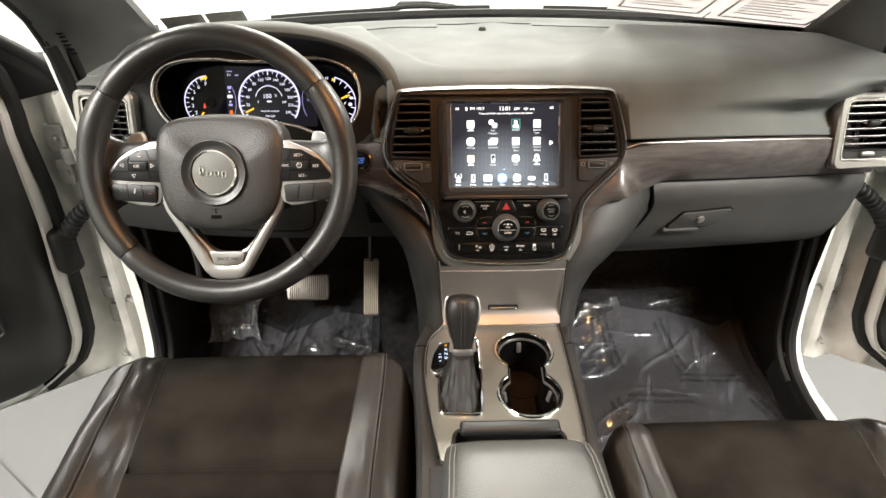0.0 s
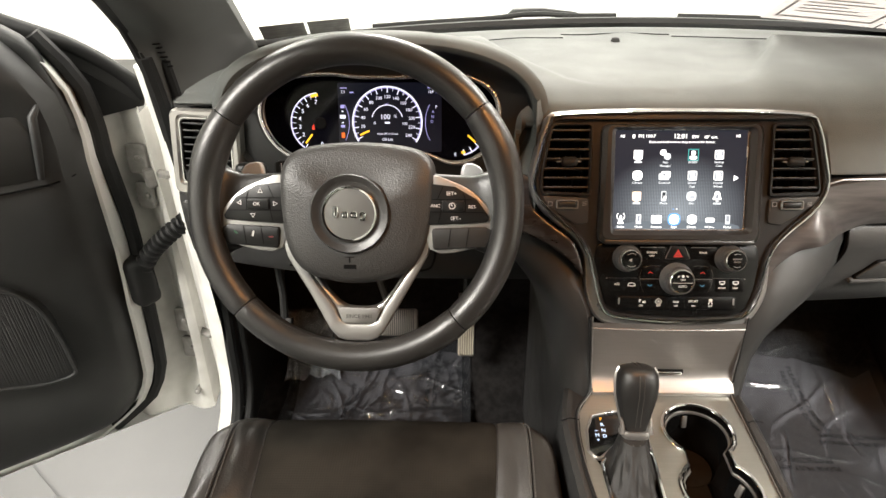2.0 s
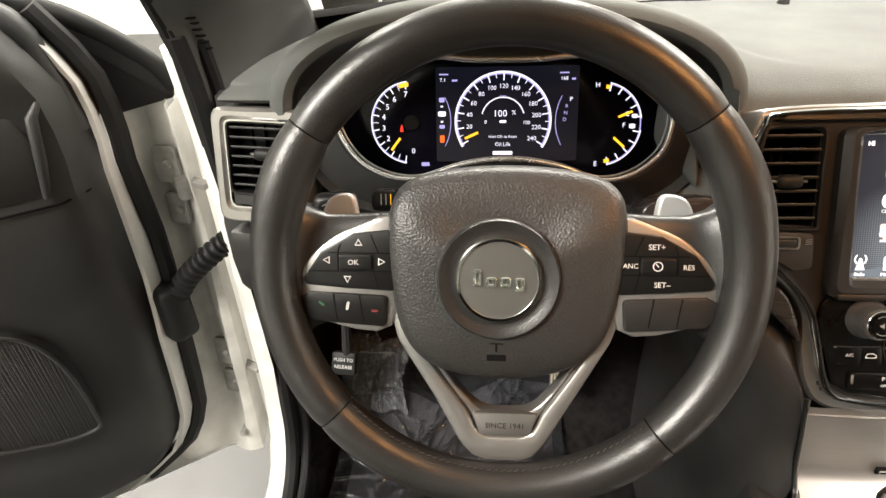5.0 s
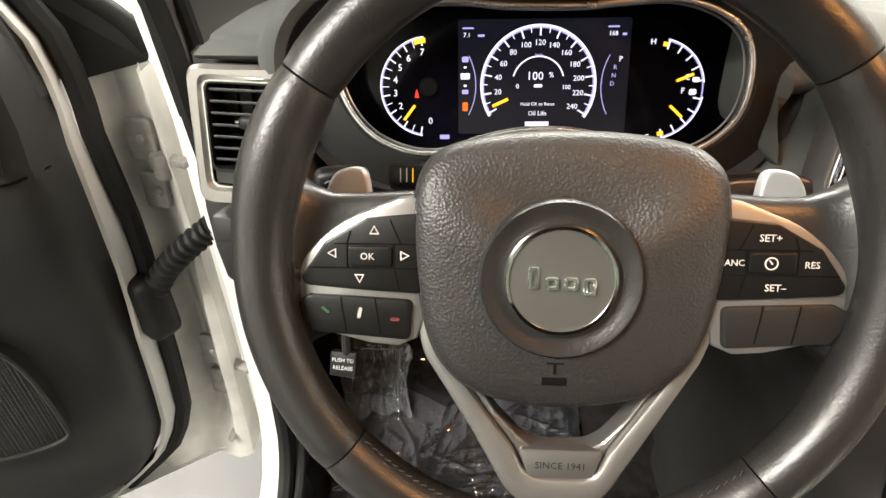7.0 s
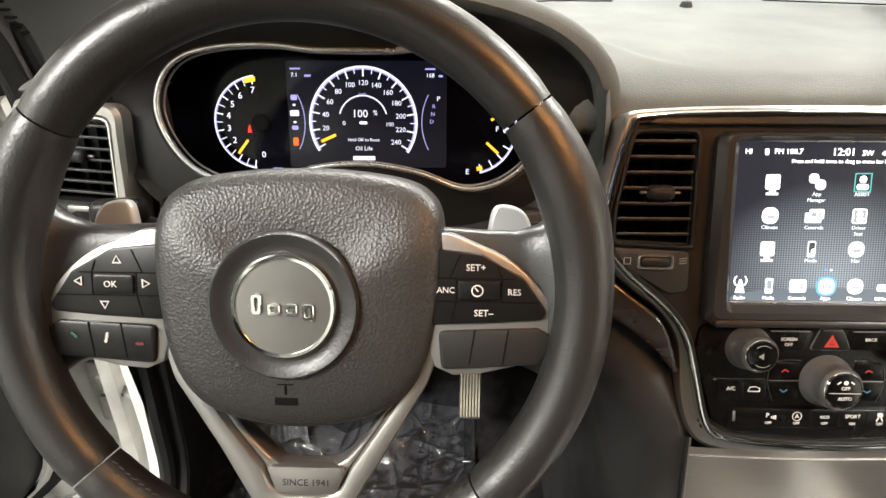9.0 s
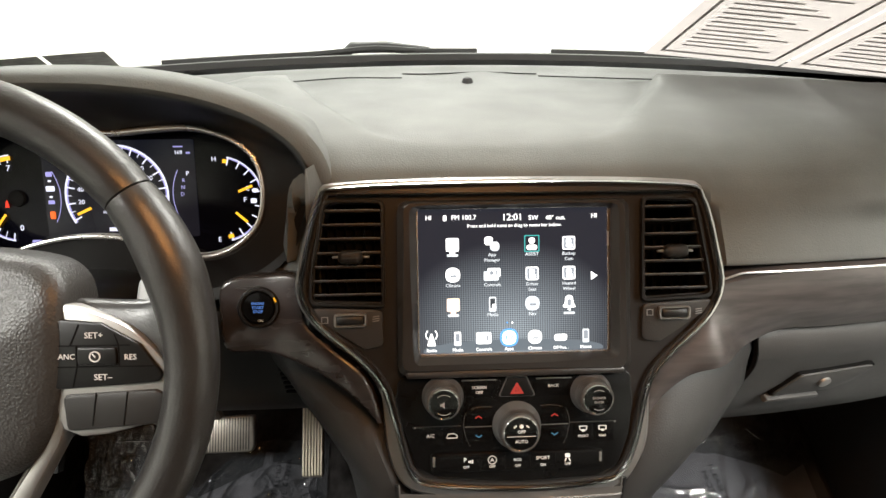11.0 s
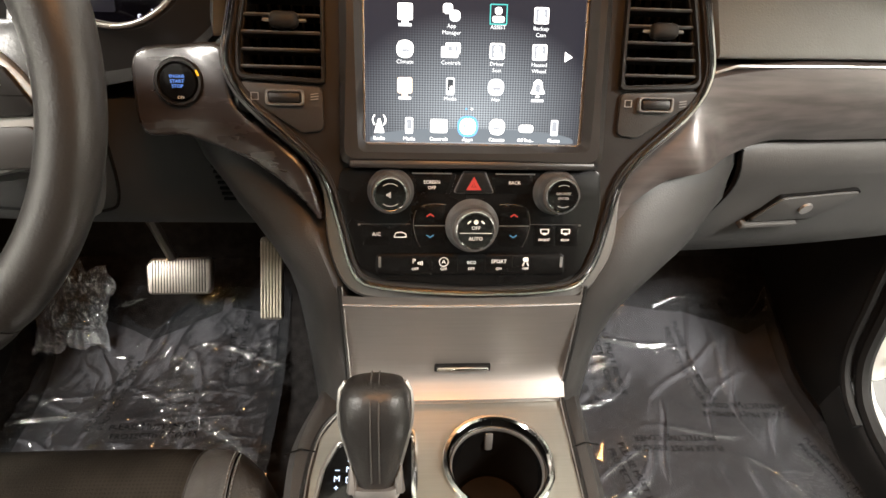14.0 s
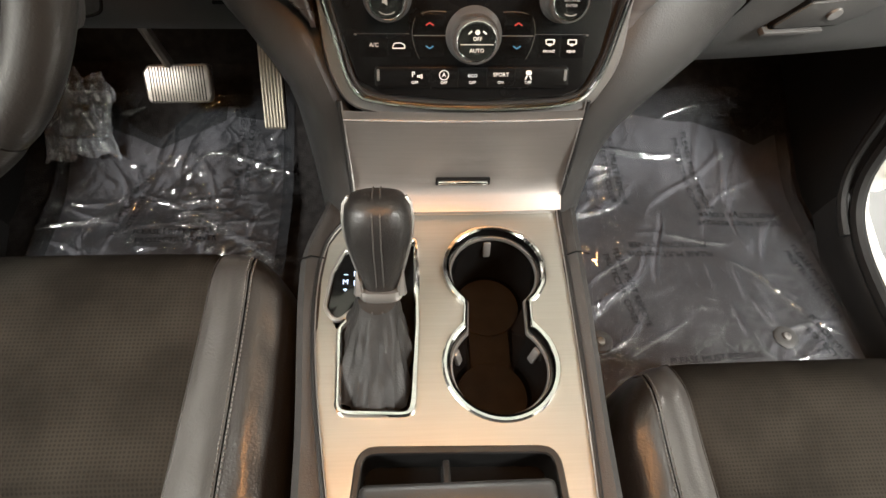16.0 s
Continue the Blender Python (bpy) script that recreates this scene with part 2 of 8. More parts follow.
M_RED = glow("warning_red", (1.0, 0.05, 0.02), 1.0)
M_REDB = glow("button_red", (0.9, 0.07, 0.05), 0.45)
M_TEALB = glow("button_teal_blue", (0.10, 0.30, 0.46), 0.5)
M_BLUEB = glow("button_blue", (0.15, 0.35, 1.0), 0.6)
M_AMBER = glow("button_amber", (1.0, 0.45, 0.02), 1.0)
M_LENS = material("cluster_black", (0.002, 0.002, 0.004), 0.10, spec=0.2)
M_LAMP = glow("warm_lamp_lens", (1.0, 0.46, 0.15), 14.0)
M_BRIGHT = material("pale_silver_paint", (0.46, 0.455, 0.45), 0.36, metal=0.3, rough_vary=0.04)
M_PANEL = glow("studio_lamp_panel", (1.0, 1.0, 0.97), 7.0)

# ---- mesh helpers ----


def thing(name, at, label, category, group="", kind=""):
    ob = new(name)
    ob.location = at
    ob.empty_display_size = 0.05
    return tagged(ob, label, category, group, kind)


def mesh_of(name, bm, mat, smooth=38, face=None):
    bmesh.ops.recalc_face_normals(bm, faces=bm.faces[:])
    if face is not None:
        bm.normal_update()
        if sum(f.normal.dot(Vector(face)) * f.calc_area() for f in bm.faces) < 0:
            bmesh.ops.reverse_faces(bm, faces=bm.faces[:])
    me = bpy.data.meshes.new(name)
    bm.to_mesh(me)
    bm.free()
    me.materials.append(mat)
    if smooth:
        me.polygons.foreach_set("use_smooth", [True] * len(me.polygons))
        me.set_sharp_from_angle(angle=radians(smooth))
    return me


def hang(ob, parent):
    ob.parent = parent
    if parent is not None and parent.type == "EMPTY":
        ob.matrix_parent_inverse = parent.matrix_basis.inverted()
    return ob


def part(name, bm, mat, parent, label="", smooth=38, face=None):
    ob = new(name, mesh_of(name, bm, mat, smooth, face))
    hang(ob, parent)
    return tagged(ob, label)


def solo(name, bm, mat, label, category, group="", kind="", smooth=38, face=None):
    return tagged(new(name, mesh_of(name, bm, mat, smooth, face)), label, category, group, kind)


def plane_frame(o, lean, yaw=0.0):
    a, w = radians(lean), radians(yaw)
    x = Vector((math.cos(w), math.sin(w), 0))
    u = Vector((-math.sin(a) * math.sin(w), math.sin(a) * math.cos(w), math.cos(a)))
    n = x.cross(u)
    return Matrix(((x.x, u.x, n.x, o[0]), (x.y, u.y, n.y, o[1]), (x.z, u.z, n.z, o[2]), (0, 0, 0, 1)))


def rounded(pts, r, n=5):
    """Corner-rounded copy of a closed outline; r is one radius or one for each corner."""
    out, k = [], len(pts)
    for i, p in enumerate(pts):
        p, a, b = Vector(p), Vector(pts[i - 1]), Vector(pts[(i + 1) % k])
        ra = r[i] if isinstance(r, (list, tuple)) else r
        da, db = (a - p), (b - p)
        la, lb = da.length, db.length
        ang = da.angle(db)
        cut = min(ra / max(math.tan(ang / 2), 1e-3), la * 0.48, lb * 0.48)
        s, e = p + da * (cut / la), p + db * (cut / lb)
        for j in range(n + 1):
            t = j / n
            out.append(tuple(s * (1 - t) ** 2 + p * 2 * t * (1 - t) + e * t ** 2))
    return out


def smooth_loop(pts, n=8):
    """Closed Catmull-Rom through the points."""
    out, k = [], len(pts)
    for i in range(k):
        p0, p1, p2, p3 = (Vector(pts[(i + j - 1) % k]) for j in range(4))
        for s in range(n):
            t = s / n
            out.append(tuple(0.5 * (2 * p1 + (p2 - p0) * t + (2 * p0 - 5 * p1 + 4 * p2 - p3) * t ** 2 + (3 * p1 - p0 - 3 * p2 + p3) * t ** 3)))
    return out


def smooth_line(pts, n=8):
    out, k = [], len(pts)
    for i in range(k - 1):
        p0, p1, p2, p3 = (Vector(pts[min(max(i + j - 1, 0), k - 1)]) for j in range(4))
        for s in range(n):
            t = s / n
            out.append(tuple(0.5 * (2 * p1 + (p2 - p0) * t + (2 * p0 - 5 * p1 + 4 * p2 - p3) * t ** 2 + (3 * p1 - p0 - 3 * p2 + p3) * t ** 3)))
    out.append(tuple(pts[-1]))
    return out


def resample(pts, n, closed=True):
    pts = [Vector(p) for p in pts]
    if closed:
        pts = pts + [pts[0]]
    d = [0.0]
    for a, b in zip(pts, pts[1:]):
        d.append(d[-1] + (b - a).length)
    out, j = [], 0
    for i in range(n):
        t = d[-1] * i / (n if closed else n - 1)
        while j < len(d) - 2 and d[j + 1] < t:
            j += 1
        f = (t - d[j]) / max(d[j + 1] - d[j], 1e-9)
        out.append(pts[j].lerp(pts[j + 1], min(f, 1)))
    return out


def circle(cx, cy, r, n=32, ry=None, a0=0.0):
    return [(cx + r * math.cos(a0 + 2 * math.pi * i / n), cy + (ry or r) * math.sin(a0 + 2 * math.pi * i / n)) for i in range(n)]


def loft(rows, closed_u=False, closed_v=False, cap=False):
    """Quads between rows of equal length; closed_u joins last row to first, closed_v each row's ends."""
    bm = bmesh.new()
    vs = [[bm.verts.new(p) for p in row] for row in rows]
    nr, nc = len(rows), len(rows[0])
    for i in range(nr if closed_u else nr - 1):
        for j in range(nc if closed_v else nc - 1):
            a, b, c, d = vs[i][j], vs[i][(j + 1) % nc], vs[(i + 1) % nr][(j + 1) % nc], vs[(i + 1) % nr][j]
            bm.faces.new((a, b, c, d))
    if cap:
        bm.faces.new(vs[0])
        bm.faces.new(vs[-1])
    return bm


def prism(m, pts, d0, d1, bevel=0.0, seg=2, taper=1.0):
    """A plate: an outline in the frame m, from depth d0 (back) to d1 (front), its front edges rounded."""
    n = len(pts)
    cx, cy = sum(p[0] for p in pts) / n, sum(p[1] for p in pts) / n
    rows = [[(p[0], p[1], d0) for p in pts]]
    if bevel:
        s = 1 if d1 > d0 else -1
        ring = [Vector((p[0], p[1])) for p in pts]
        area = sum(ring[i].x * ring[(i + 1) % n].y - ring[(i + 1) % n].x * ring[i].y for i in range(n))
        sg = 1 if area > 0 else -1
        nor = []
        for i in range(n):
            e = ring[(i + 1) % n] - ring[i - 1]
            nor.append(Vector((-e.y, e.x)).normalized() * sg if e.length > 1e-9 else Vector((0, 0)))
        for k in range(seg + 1):
            a = math.pi / 2 * k / seg
            ins, dep = bevel * (1 - math.cos(a)), d1 - s * bevel * (1 - math.sin(a))
            rows.append([(p[0] + nor[i].x * ins, p[1] + nor[i].y * ins, dep) for i, p in enumerate(pts)])
    else:
        rows.append([(cx + (p[0] - cx) * taper, cy + (p[1] - cy) * taper, d1) for p in pts])
    bm = loft(rows, closed_v=True, cap=True)
    bm.transform(m)
    return bm


def ring(m, outer, inner, d0, d1, n=96, bevel=0.0015, inner_drop=None):
    """A frame between two outlines."""
    o, i = resample(outer, n), resample(inner, n)
    # turn the inner loop so that the two start at the same place
    k = min(range(n), key=lambda j: (i[j] - o[0]).length)
    i = i[k:] + i[:k]
    if (i[n // 4] - o[n // 4]).length > (i[-n // 4] - o[n // 4]).length:
        i = [i[0]] + i[:0:-1]
    b = bevel
    rows = [[(p.x, p.y, d0) for p in o], [(p.x, p.y, d1 - b) for p in o]]
    rows.append([(*(p.lerp(q, min(0.35, b / max((q - p).length, 1e-6)))), d1) for p, q in zip(o, i)])
    rows.append([(*(q.lerp(p, min(0.35, b / max((q - p).length, 1e-6)))), d1) for p, q in zip(o, i)])
    rows.append([(q.x, q.y, d1 - b) for q in i])
    rows.append([(q.x, q.y, d0 if inner_drop is None else inner_drop) for q in i])
    bm = loft(rows, closed_u=inner_drop is None, closed_v=True)
    bm.transform(m)
    return bm


def tube(path, radius, segs=10, closed=False, flat=1.0):
    """A round bar along a path; radius is one number or one for each point."""
    pts = [Vector(p) for p in path]
    n = len(pts)
    rows, up = [], Vector((0, 0, 1))
    for i, p in enumerate(pts):
        t = (pts[(i + 1) % n] - pts[i - 1]) if closed else (pts[min(i + 1, n - 1)] - pts[max(i - 1, 0)])
        t.normalize()
        if abs(t.dot(up)) > 0.95:
            up = Vector((1, 0, 0)) if abs(t.x) < 0.9 else Vector((0, 1, 0))
        s = t.cross(up).normalized()
        u = s.cross(t).normalized()
        up = u
        r = radius[i] if isinstance(radius, (list, tuple)) else radius
        rows.append([p + s * r * math.cos(2 * math.pi * k / segs) + u * r * flat * math.sin(2 * math.pi * k / segs) for k in range(segs)])
    return loft(rows, closed_u=closed, closed_v=True, cap=not closed)


def lathe(m, profile, segs=32):
    """profile: (radius, depth) pairs; capped at both ends."""
    rows = [[(r * math.cos(2 * math.pi * k / segs), r * math.sin(2 * math.pi * k / segs), d) for k in range(segs)] for r, d in profile]
    bm = loft(rows, closed_v=True, cap=True)
    bm.transform(m)
    return bm


def rbox(sx, sy, sz, r=0.004, seg=2, m=None):
    bm = bmesh.new()
    bmesh.ops.create_cube(bm, size=1.0)
    bm.transform(Matrix.Diagonal((sx, sy, sz, 1)))
    if r:
        bmesh.ops.bevel(bm, geom=bm.edges[:], offset=r, segments=seg, affect="EDGES", profile=0.5)
    if m is not None:
        bm.transform(m)
    return bm


def merged(*bms):
    out = bmesh.new()
    for b in bms:
        me = bpy.data.meshes.new("piece")
        b.to_mesh(me)
        b.free()
        out.from_mesh(me)
        bpy.data.meshes.remove(me)
    return out


def words(text, size, m, depth=0.0002, align="CENTER", wide=1.0):
    """Letters of Blender's own font as a mesh, centred in the frame m."""
    cu = bpy.data.curves.new("letters", "FONT")
    cu.body, cu.size, cu.align_x, cu.align_y, cu.extrude, cu.resolution_u = text, size, align, "CENTER", depth, 2
    tmp = bpy.data.objects.new("letters", cu)
    scene.collection.objects.link(tmp)
    dg = bpy.context.evaluated_depsgraph_get()
    me = bpy.data.meshes.new_from_object(tmp.evaluated_get(dg))
    bm = bmesh.new()
    bm.from_mesh(me)
    bpy.data.objects.remove(tmp)
    bpy.data.curves.remove(cu)
    bpy.data.meshes.remove(me)
    bm.transform(m @ Matrix.Diagonal((wide, 1, 1, 1)))
    return bm


def at(m, x, y, d=0.0, turn=0.0):
    return m @ Matrix.Translation((x, y, d)) @ Matrix.Rotation(radians(turn), 4, "Z")


def rect(x0, y0, x1, y1):
    return [(x0, y0), (x1, y0), (x1, y1), (x0, y1)]


def band(m, outer, inner, d0, d1, b=0.0025, n=48):
    """A bar between two open lines, its front edges rounded."""
    o, i = resample(outer, n, False), resample(inner, n, False)
    rows = []
    for p, q in zip(o, i):
        e = min(0.4, b / max((q - p).length, 1e-6))
        f, g = p.lerp(q, e), q.lerp(p, e)
        rows.append([(p.x, p.y, d0), (p.x, p.y, d1 - b), (*p.lerp(f, 0.35), d1 - b * 0.3), (f.x, f.y, d1), (g.x, g.y, d1), (*q.lerp(g, 0.35), d1 - b * 0.3), (q.x, q.y, d1 - b), (q.x, q.y, d0)])
    bm = loft(rows, closed_v=True, cap=True)
    bm.transform(m)
    return bm

# ---- the studio ----
def slab(name, x0, y0, z0, x1, y1, z1, mat, label, category):
    bm = rbox(x1 - x0, y1 - y0, z1 - z0, 0, m=Matrix.Translation(((x0 + x1) / 2, (y0 + y1) / 2, (z0 + z1) / 2)))
    return solo(name, bm, mat, label, category, kind="structure")


slab("floor", -6, -7, -0.2, 6, 6, 0, M_GROUND, "smooth pale grey epoxy studio floor", "floor")
slab("wall_north", -6.2, 6, -0.2, 6.2, 6.2, 4, M_WALL, "plain white studio wall", "wall")
slab("wall_south", -6.2, -7.2, -0.2, 6.2, -7, 4, M_WALL, "plain white studio wall", "wall")
slab("wall_west", -6.2, -7, -0.2, -6, 6, 4, M_WALL, "plain white studio wall", "wall")
slab("wall_east", 6, -7, -0.2, 6.2, 6, 4, M_WALL, "plain white studio wall", "wall")
slab("ceiling", -6.2, -7.2, 4, 6.2, 6.2, 4.2, M_WALL, "white studio ceiling", "ceiling")
bm = rbox(0.006, 8, 0.004, 0, m=Matrix.Translation((-1.48, 0.402, 0.001)) @ Matrix.Rotation(radians(54), 4, "Z"))
solo("floor_joint", bm, M_SEAM, "thin dark joint in the epoxy floor", "floor joint", kind="structure")
for k, (x, y) in enumerate(((-3.2, 2.6), (3.2, 2.6), (-3.2, -2.2), (3.2, -2.2), (0, 3.4))):
    lamp = thing("studio_lamp", (x, y, 3.97), "flat white ceiling lamp panel, lit", "ceiling lamp", "studio lamps")
    part("housing", rbox(2.1, 1.3, 0.05, 0.005, m=Matrix.Translation((x, y, 3.97))), M_WALL, lamp)
    part("diffuser", rbox(2.0, 1.2, 0.01, 0, m=Matrix.Translation((x, y, 3.938))), M_PANEL, lamp, "glowing white diffuser")
    area_lamp("studio_light", pose(x, y, 3.92), 2.0, 1.2, (290 if y > 0 else 430) * (1.3 if x > 1 else 1.05 if x < -1 else 1.0), (1.0, 1.0, 0.96))

# ---- frames of reference in the car ----
SF = plane_frame((0.002, 0, 1.103), 24)            # the front of the centre stack
GF = plane_frame((-0.403, 0.168, 1.2), 18)         # the gauges
WF = plane_frame((-0.403, -0.109, 1.188), 23.8, -0.9)  # the steering wheel
CF = Matrix.Translation((0, 0, 0.882))             # the console's top

# ---- car body ----
XS = [-0.78 + 1.56 * i / 60 for i in range(61)]


def glass_y(x):
    return 0.505 - 0.25 * x * x


def glass_z(x):
    return 1.280 - 0.04 * x * x


def glass_point(x, t, off=0.0):
    """On the windscreen, t from 0 at the cowl to 1 at the roof; off: metres towards the cabin."""
    return Vector((x * (1 - 0.20 * t), glass_y(x) + 0.018 - t * (0.80 - 0.2 * x * x) - off * 0.45, glass_z(x) + 0.001 + 0.395 * t + 0.03 * t * (1 - t) - off * 0.9))


shell = thing("car_body", (0, 0.3, 0.5), "white painted car body shell with black trimmed cabin", "car body", kind="structure")
prof = [(-1.9, 0.455), (-0.2, 0.455), (0.22, 0.455), (0.28, 0.457), (0.33, 0.478), (0.42, 0.533), (0.52, 0.585), (0.56, 0.70), (0.565, 1.2)]
rows = [[(-0.76 + 1.52 * i / 12, y, z + 0.004 * math.sin(i * 2.1 + y * 9)) for i in range(13)] for y, z in prof]
part("floor_carpet", loft(rows), M_CARPET, shell, "black carpet on the cabin floor")
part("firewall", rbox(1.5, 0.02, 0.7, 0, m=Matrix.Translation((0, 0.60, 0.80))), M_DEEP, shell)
for s in (-1, 1):
    before = set(shell.children)
    rows = []
    for y, x in ((0.205, 0.757), (0.24, 0.754), (0.32, 0.750), (0.45, 0.745), (0.58, 0.738)):
        rows.append([(s * (x + 0.006), y, 0.44), (s * x, y, 0.52), (s * (x - 0.006), y, 0.70), (s * x, y, 1.0), (s * x, y, 1.25)])
    part("kick_panel", loft(rows), M_BLACK, shell, "black kick panel beside the footwell")
    # sill: black scuff plate inside, painted step outside
    rows = []
    for y in [0.20 - 0.1 * k for k in range(22)]:
        lift = 0.05 * max(0.0, (y - 0.02) / 0.18) ** 2
        rows.append([(s * a, y, z + lift) for a, z in ((0.722, 0.450), (0.730, 0.49), (0.736, 0.506), (0.744, 0.513), (0.756, 0.512))])
    sc = part("scuff_plate", loft(rows), M_BLACK, shell, "black grained scuff plate on the sill")
    part("groove", rbox(0.002, 1.5, 0.003, 0.0008, m=Matrix.Translation((s * 0.745, -0.80, 0.5125))), M_DEEP, sc)
    rows = []
    for y, dz in ((0.24, 0.10), (0.215, 0.055), (0.17, 0.02), (0.10, 0.003), (0.0, 0.0), (-1.9, 0.0)):
        rows.append([(s * a, y, z + dz) for a, z in ((0.755, 0.525), (0.768, 0.530), (0.785, 0.526), (0.80, 0.50), (0.815, 0.44), (0.82, 0.33), (0.80, 0.24))])
    part("sill", loft(rows), M_PAINTD, shell, "white painted door sill")
    # hinge pillar: the narrow painted strip and its turned-in flank
    pil = [(0.762, 0.236), (0.764, 0.230), (0.771, 0.232), (0.790, 0.240), (0.806, 0.252), (0.815, 0.27), (0.822, 0.34), (0.822, 0.75), (0.762, 0.75)]
    rows = []
    for z, dy in ((0.24, -0.03), (0.44, -0.03), (0.52, -0.030), (0.58, -0.012), (0.64, 0.0), (0.72, 0.005), (0.85, 0.010), (0.95, 0.012), (1.08, 0.010), (1.18, 0.0), (1.26, -0.012)):
        rows.append([(s * x, y + (dy if y < 0.5 else 0), z) for x, y in pil])
    part("hinge_pillar", loft(rows, closed_v=True, cap=True), M_PAINTD, shell, "dusty white painted hinge pillar")
    # wing behind the open door
    rows = [[(s * 0.83, 0.40, z), (s * 0.90, 0.42, z), (s * 0.94, 0.48, z), (s * 0.95, 1.9, z - 0.1)] for z in (0.3, 0.6, 0.9, 1.08, 1.15)]
    part("front_wing", loft(rows), M_PAINT, shell, "white front wing")
    line = smooth_line([(s * 0.755, 0.185, 1.29), (s * 0.757, 0.205, 1.22), (s * 0.756, 0.212, 1.12), (s * 0.750, 0.228, 0.95), (s * 0.748, 0.232, 0.86), (s * 0.748, 0.215, 0.72), (s * 0.748, 0.19, 0.60), (s * 0.746, 0.11, 0.540), (s * 0.746, -0.06, 0.522), (s * 0.746, -0.4, 0.521), (s * 0.746, -1.8, 0.521)], 6)
    part("door_seal", tube(line, 0.012, 8), M_RUBBER, shell, "black rubber door seal")
    inner_line = [(x - s * 0.020, y + 0.016, z) for x, y, z in line[:43]]
    part("inner_seal", tube(inner_line, 0.008, 8), M_RUBBER, shell)
    for o in set(shell.children) - before:
        o.location.x = -0.034 if s > 0 else 0.0
    part("roof_rail", tube([(s * 0.575, -0.30, 1.665), (s * 0.60, -0.7, 1.69), (s * 0.61, -1.2, 1.69), (s * 0.59, -2.0, 1.65)], 0.045, 8), M_HEAD, shell)
    part("rear_pillar", rbox(0.10, 0.22, 1.2, 0.03, m=Matrix.Translation((s * 0.72, -1.15, 1.05)) @ Matrix.Rotation(s * -0.12, 4, "Y")), M_PILLAR, shell)
# Rear doors and glass are out of view, added to block light from behind
for s in (-1, 1):
    part("rear_door", rbox(0.06, 0.95, 0.74, 0.02, m=Matrix.Translation((s * 0.77, -1.62, 0.80))), M_BLACK, shell, "unseen black rear door panel that blocks light")
    part("rear_window", rbox(0.006, 0.95, 0.52, 0, m=Matrix.Translation((s * 0.70, -1.62, 1.42)) @ Matrix.Rotation(s * -0.25, 4, "Y")), M_TINT, shell, "unseen dark rear door glass that dims light")
part("tailgate", rbox(1.36, 0.04, 0.56, 0.01, m=Matrix.Translation((0, -2.06, 1.42))), M_TINT, shell, "unseen dark tailgate glass that dims light")
part("headliner", rbox(1.20, 1.75, 0.03, 0.01, m=Matrix.Translation((0, -1.15, 1.705))), M_HEAD, shell, "black cloth headliner")
part("roof_skin", rbox(1.28, 1.80, 0.02, 0.008, m=Matrix.Translation((0, -1.15, 1.74))), M_PAINT, shell)
part("rear_wall", rbox(1.4, 0.05, 0.75, 0.02, m=Matrix.Translation((0, -2.05, 0.82))), M_BLACK, shell, "black rear bench back")
rows = [[(x, y, z - 0.10 * x * x) for x in [-0.8 + 1.6 * i / 24 for i in range(25)]] for y, z in ((0.62, 1.16), (0.70, 1.180), (0.90, 1.190), (1.3, 1.165), (1.75, 1.08), (1.95, 0.95), (2.0, 0.6))]
part("bonnet", loft(rows), M_PAINT, shell, "glossy white bonnet")
rows = [[(x, glass_y(x) + dy, glass_z(x) + dz) for x in XS] for dy, dz in ((0.010, -0.004), (0.014, 0.0045), (0.03, 0.004), (0.08, -0.03), (0.16, -0.095))]
part("cowl", loft(rows), M_RUBBER, shell, "black plastic cowl below the windscreen")
for x in (-0.276, 0.276):
    noz = thing("washer_nozzle", (x, 0.91, 1.18), "small black washer nozzle on the white bonnet", "washer nozzle", "washer nozzles")
    part("base", rbox(0.022, 0.03, 0.016, 0.004, m=Matrix.Translation((x, 0.91, 1.190))), M_RUBBER, noz)
    part("jet", rbox(0.014, 0.016, 0.026, 0.004, m=Matrix.Translation((x, 0.908, 1.206))), M_RUBBER, noz)

rows = [[glass_point(x * 0.90, k / 8) for x in XS] for k in range(9)]
ws = solo("windshield", loft(rows), M_GLASS, "clear raked windscreen glass", "windshield", kind="structure", face=(0, -1, -0.6))
ws.visible_shadow = False

# wipers at rest along the foot of the glass
for x0, x1, bump in ((-0.46, 0.02, -0.146), (0.14, 0.62, 0.42)):
    wip = thing("windshield_wiper", (x0, 0.55, 1.27), "black wiper resting at the foot of the windscreen", "wiper", "windshield wipers")
    path = [(x, glass_y(x) + 0.055, glass_z(x) + 0.002 + 0.006 * math.exp(-((x - bump) / 0.06) ** 2)) for x in [x0 + (x1 - x0) * k / 24 for k in range(25)]]
    part("blade", tube(path, 0.0055, 6), M_RUBBER, wip)
    part("arm", tube([(bump - 0.06, glass_y(bump) + 0.075, glass_z(bump) - 0.01), (bump - 0.035, glass_y(bump) + 0.07, glass_z(bump) + 0.008), (bump + 0.02, glass_y(bump) + 0.068, glass_z(bump) + 0.009), (bump + 0.09, glass_y(bump) + 0.07, glass_z(bump) + 0.004)], [0.005, 0.009, 0.009, 0.005], 8), M_RUBBER, wip)
    if x0 > 0:
        for k in range(9):
            xx = bump + 0.03 + 0.016 * k
            part("slot", rbox(0.007, 0.003, 0.003, 0.0008, m=Matrix.Translation((xx, glass_y(xx) + 0.046, glass_z(xx) + 0.0065))), M_PAINT, wip)

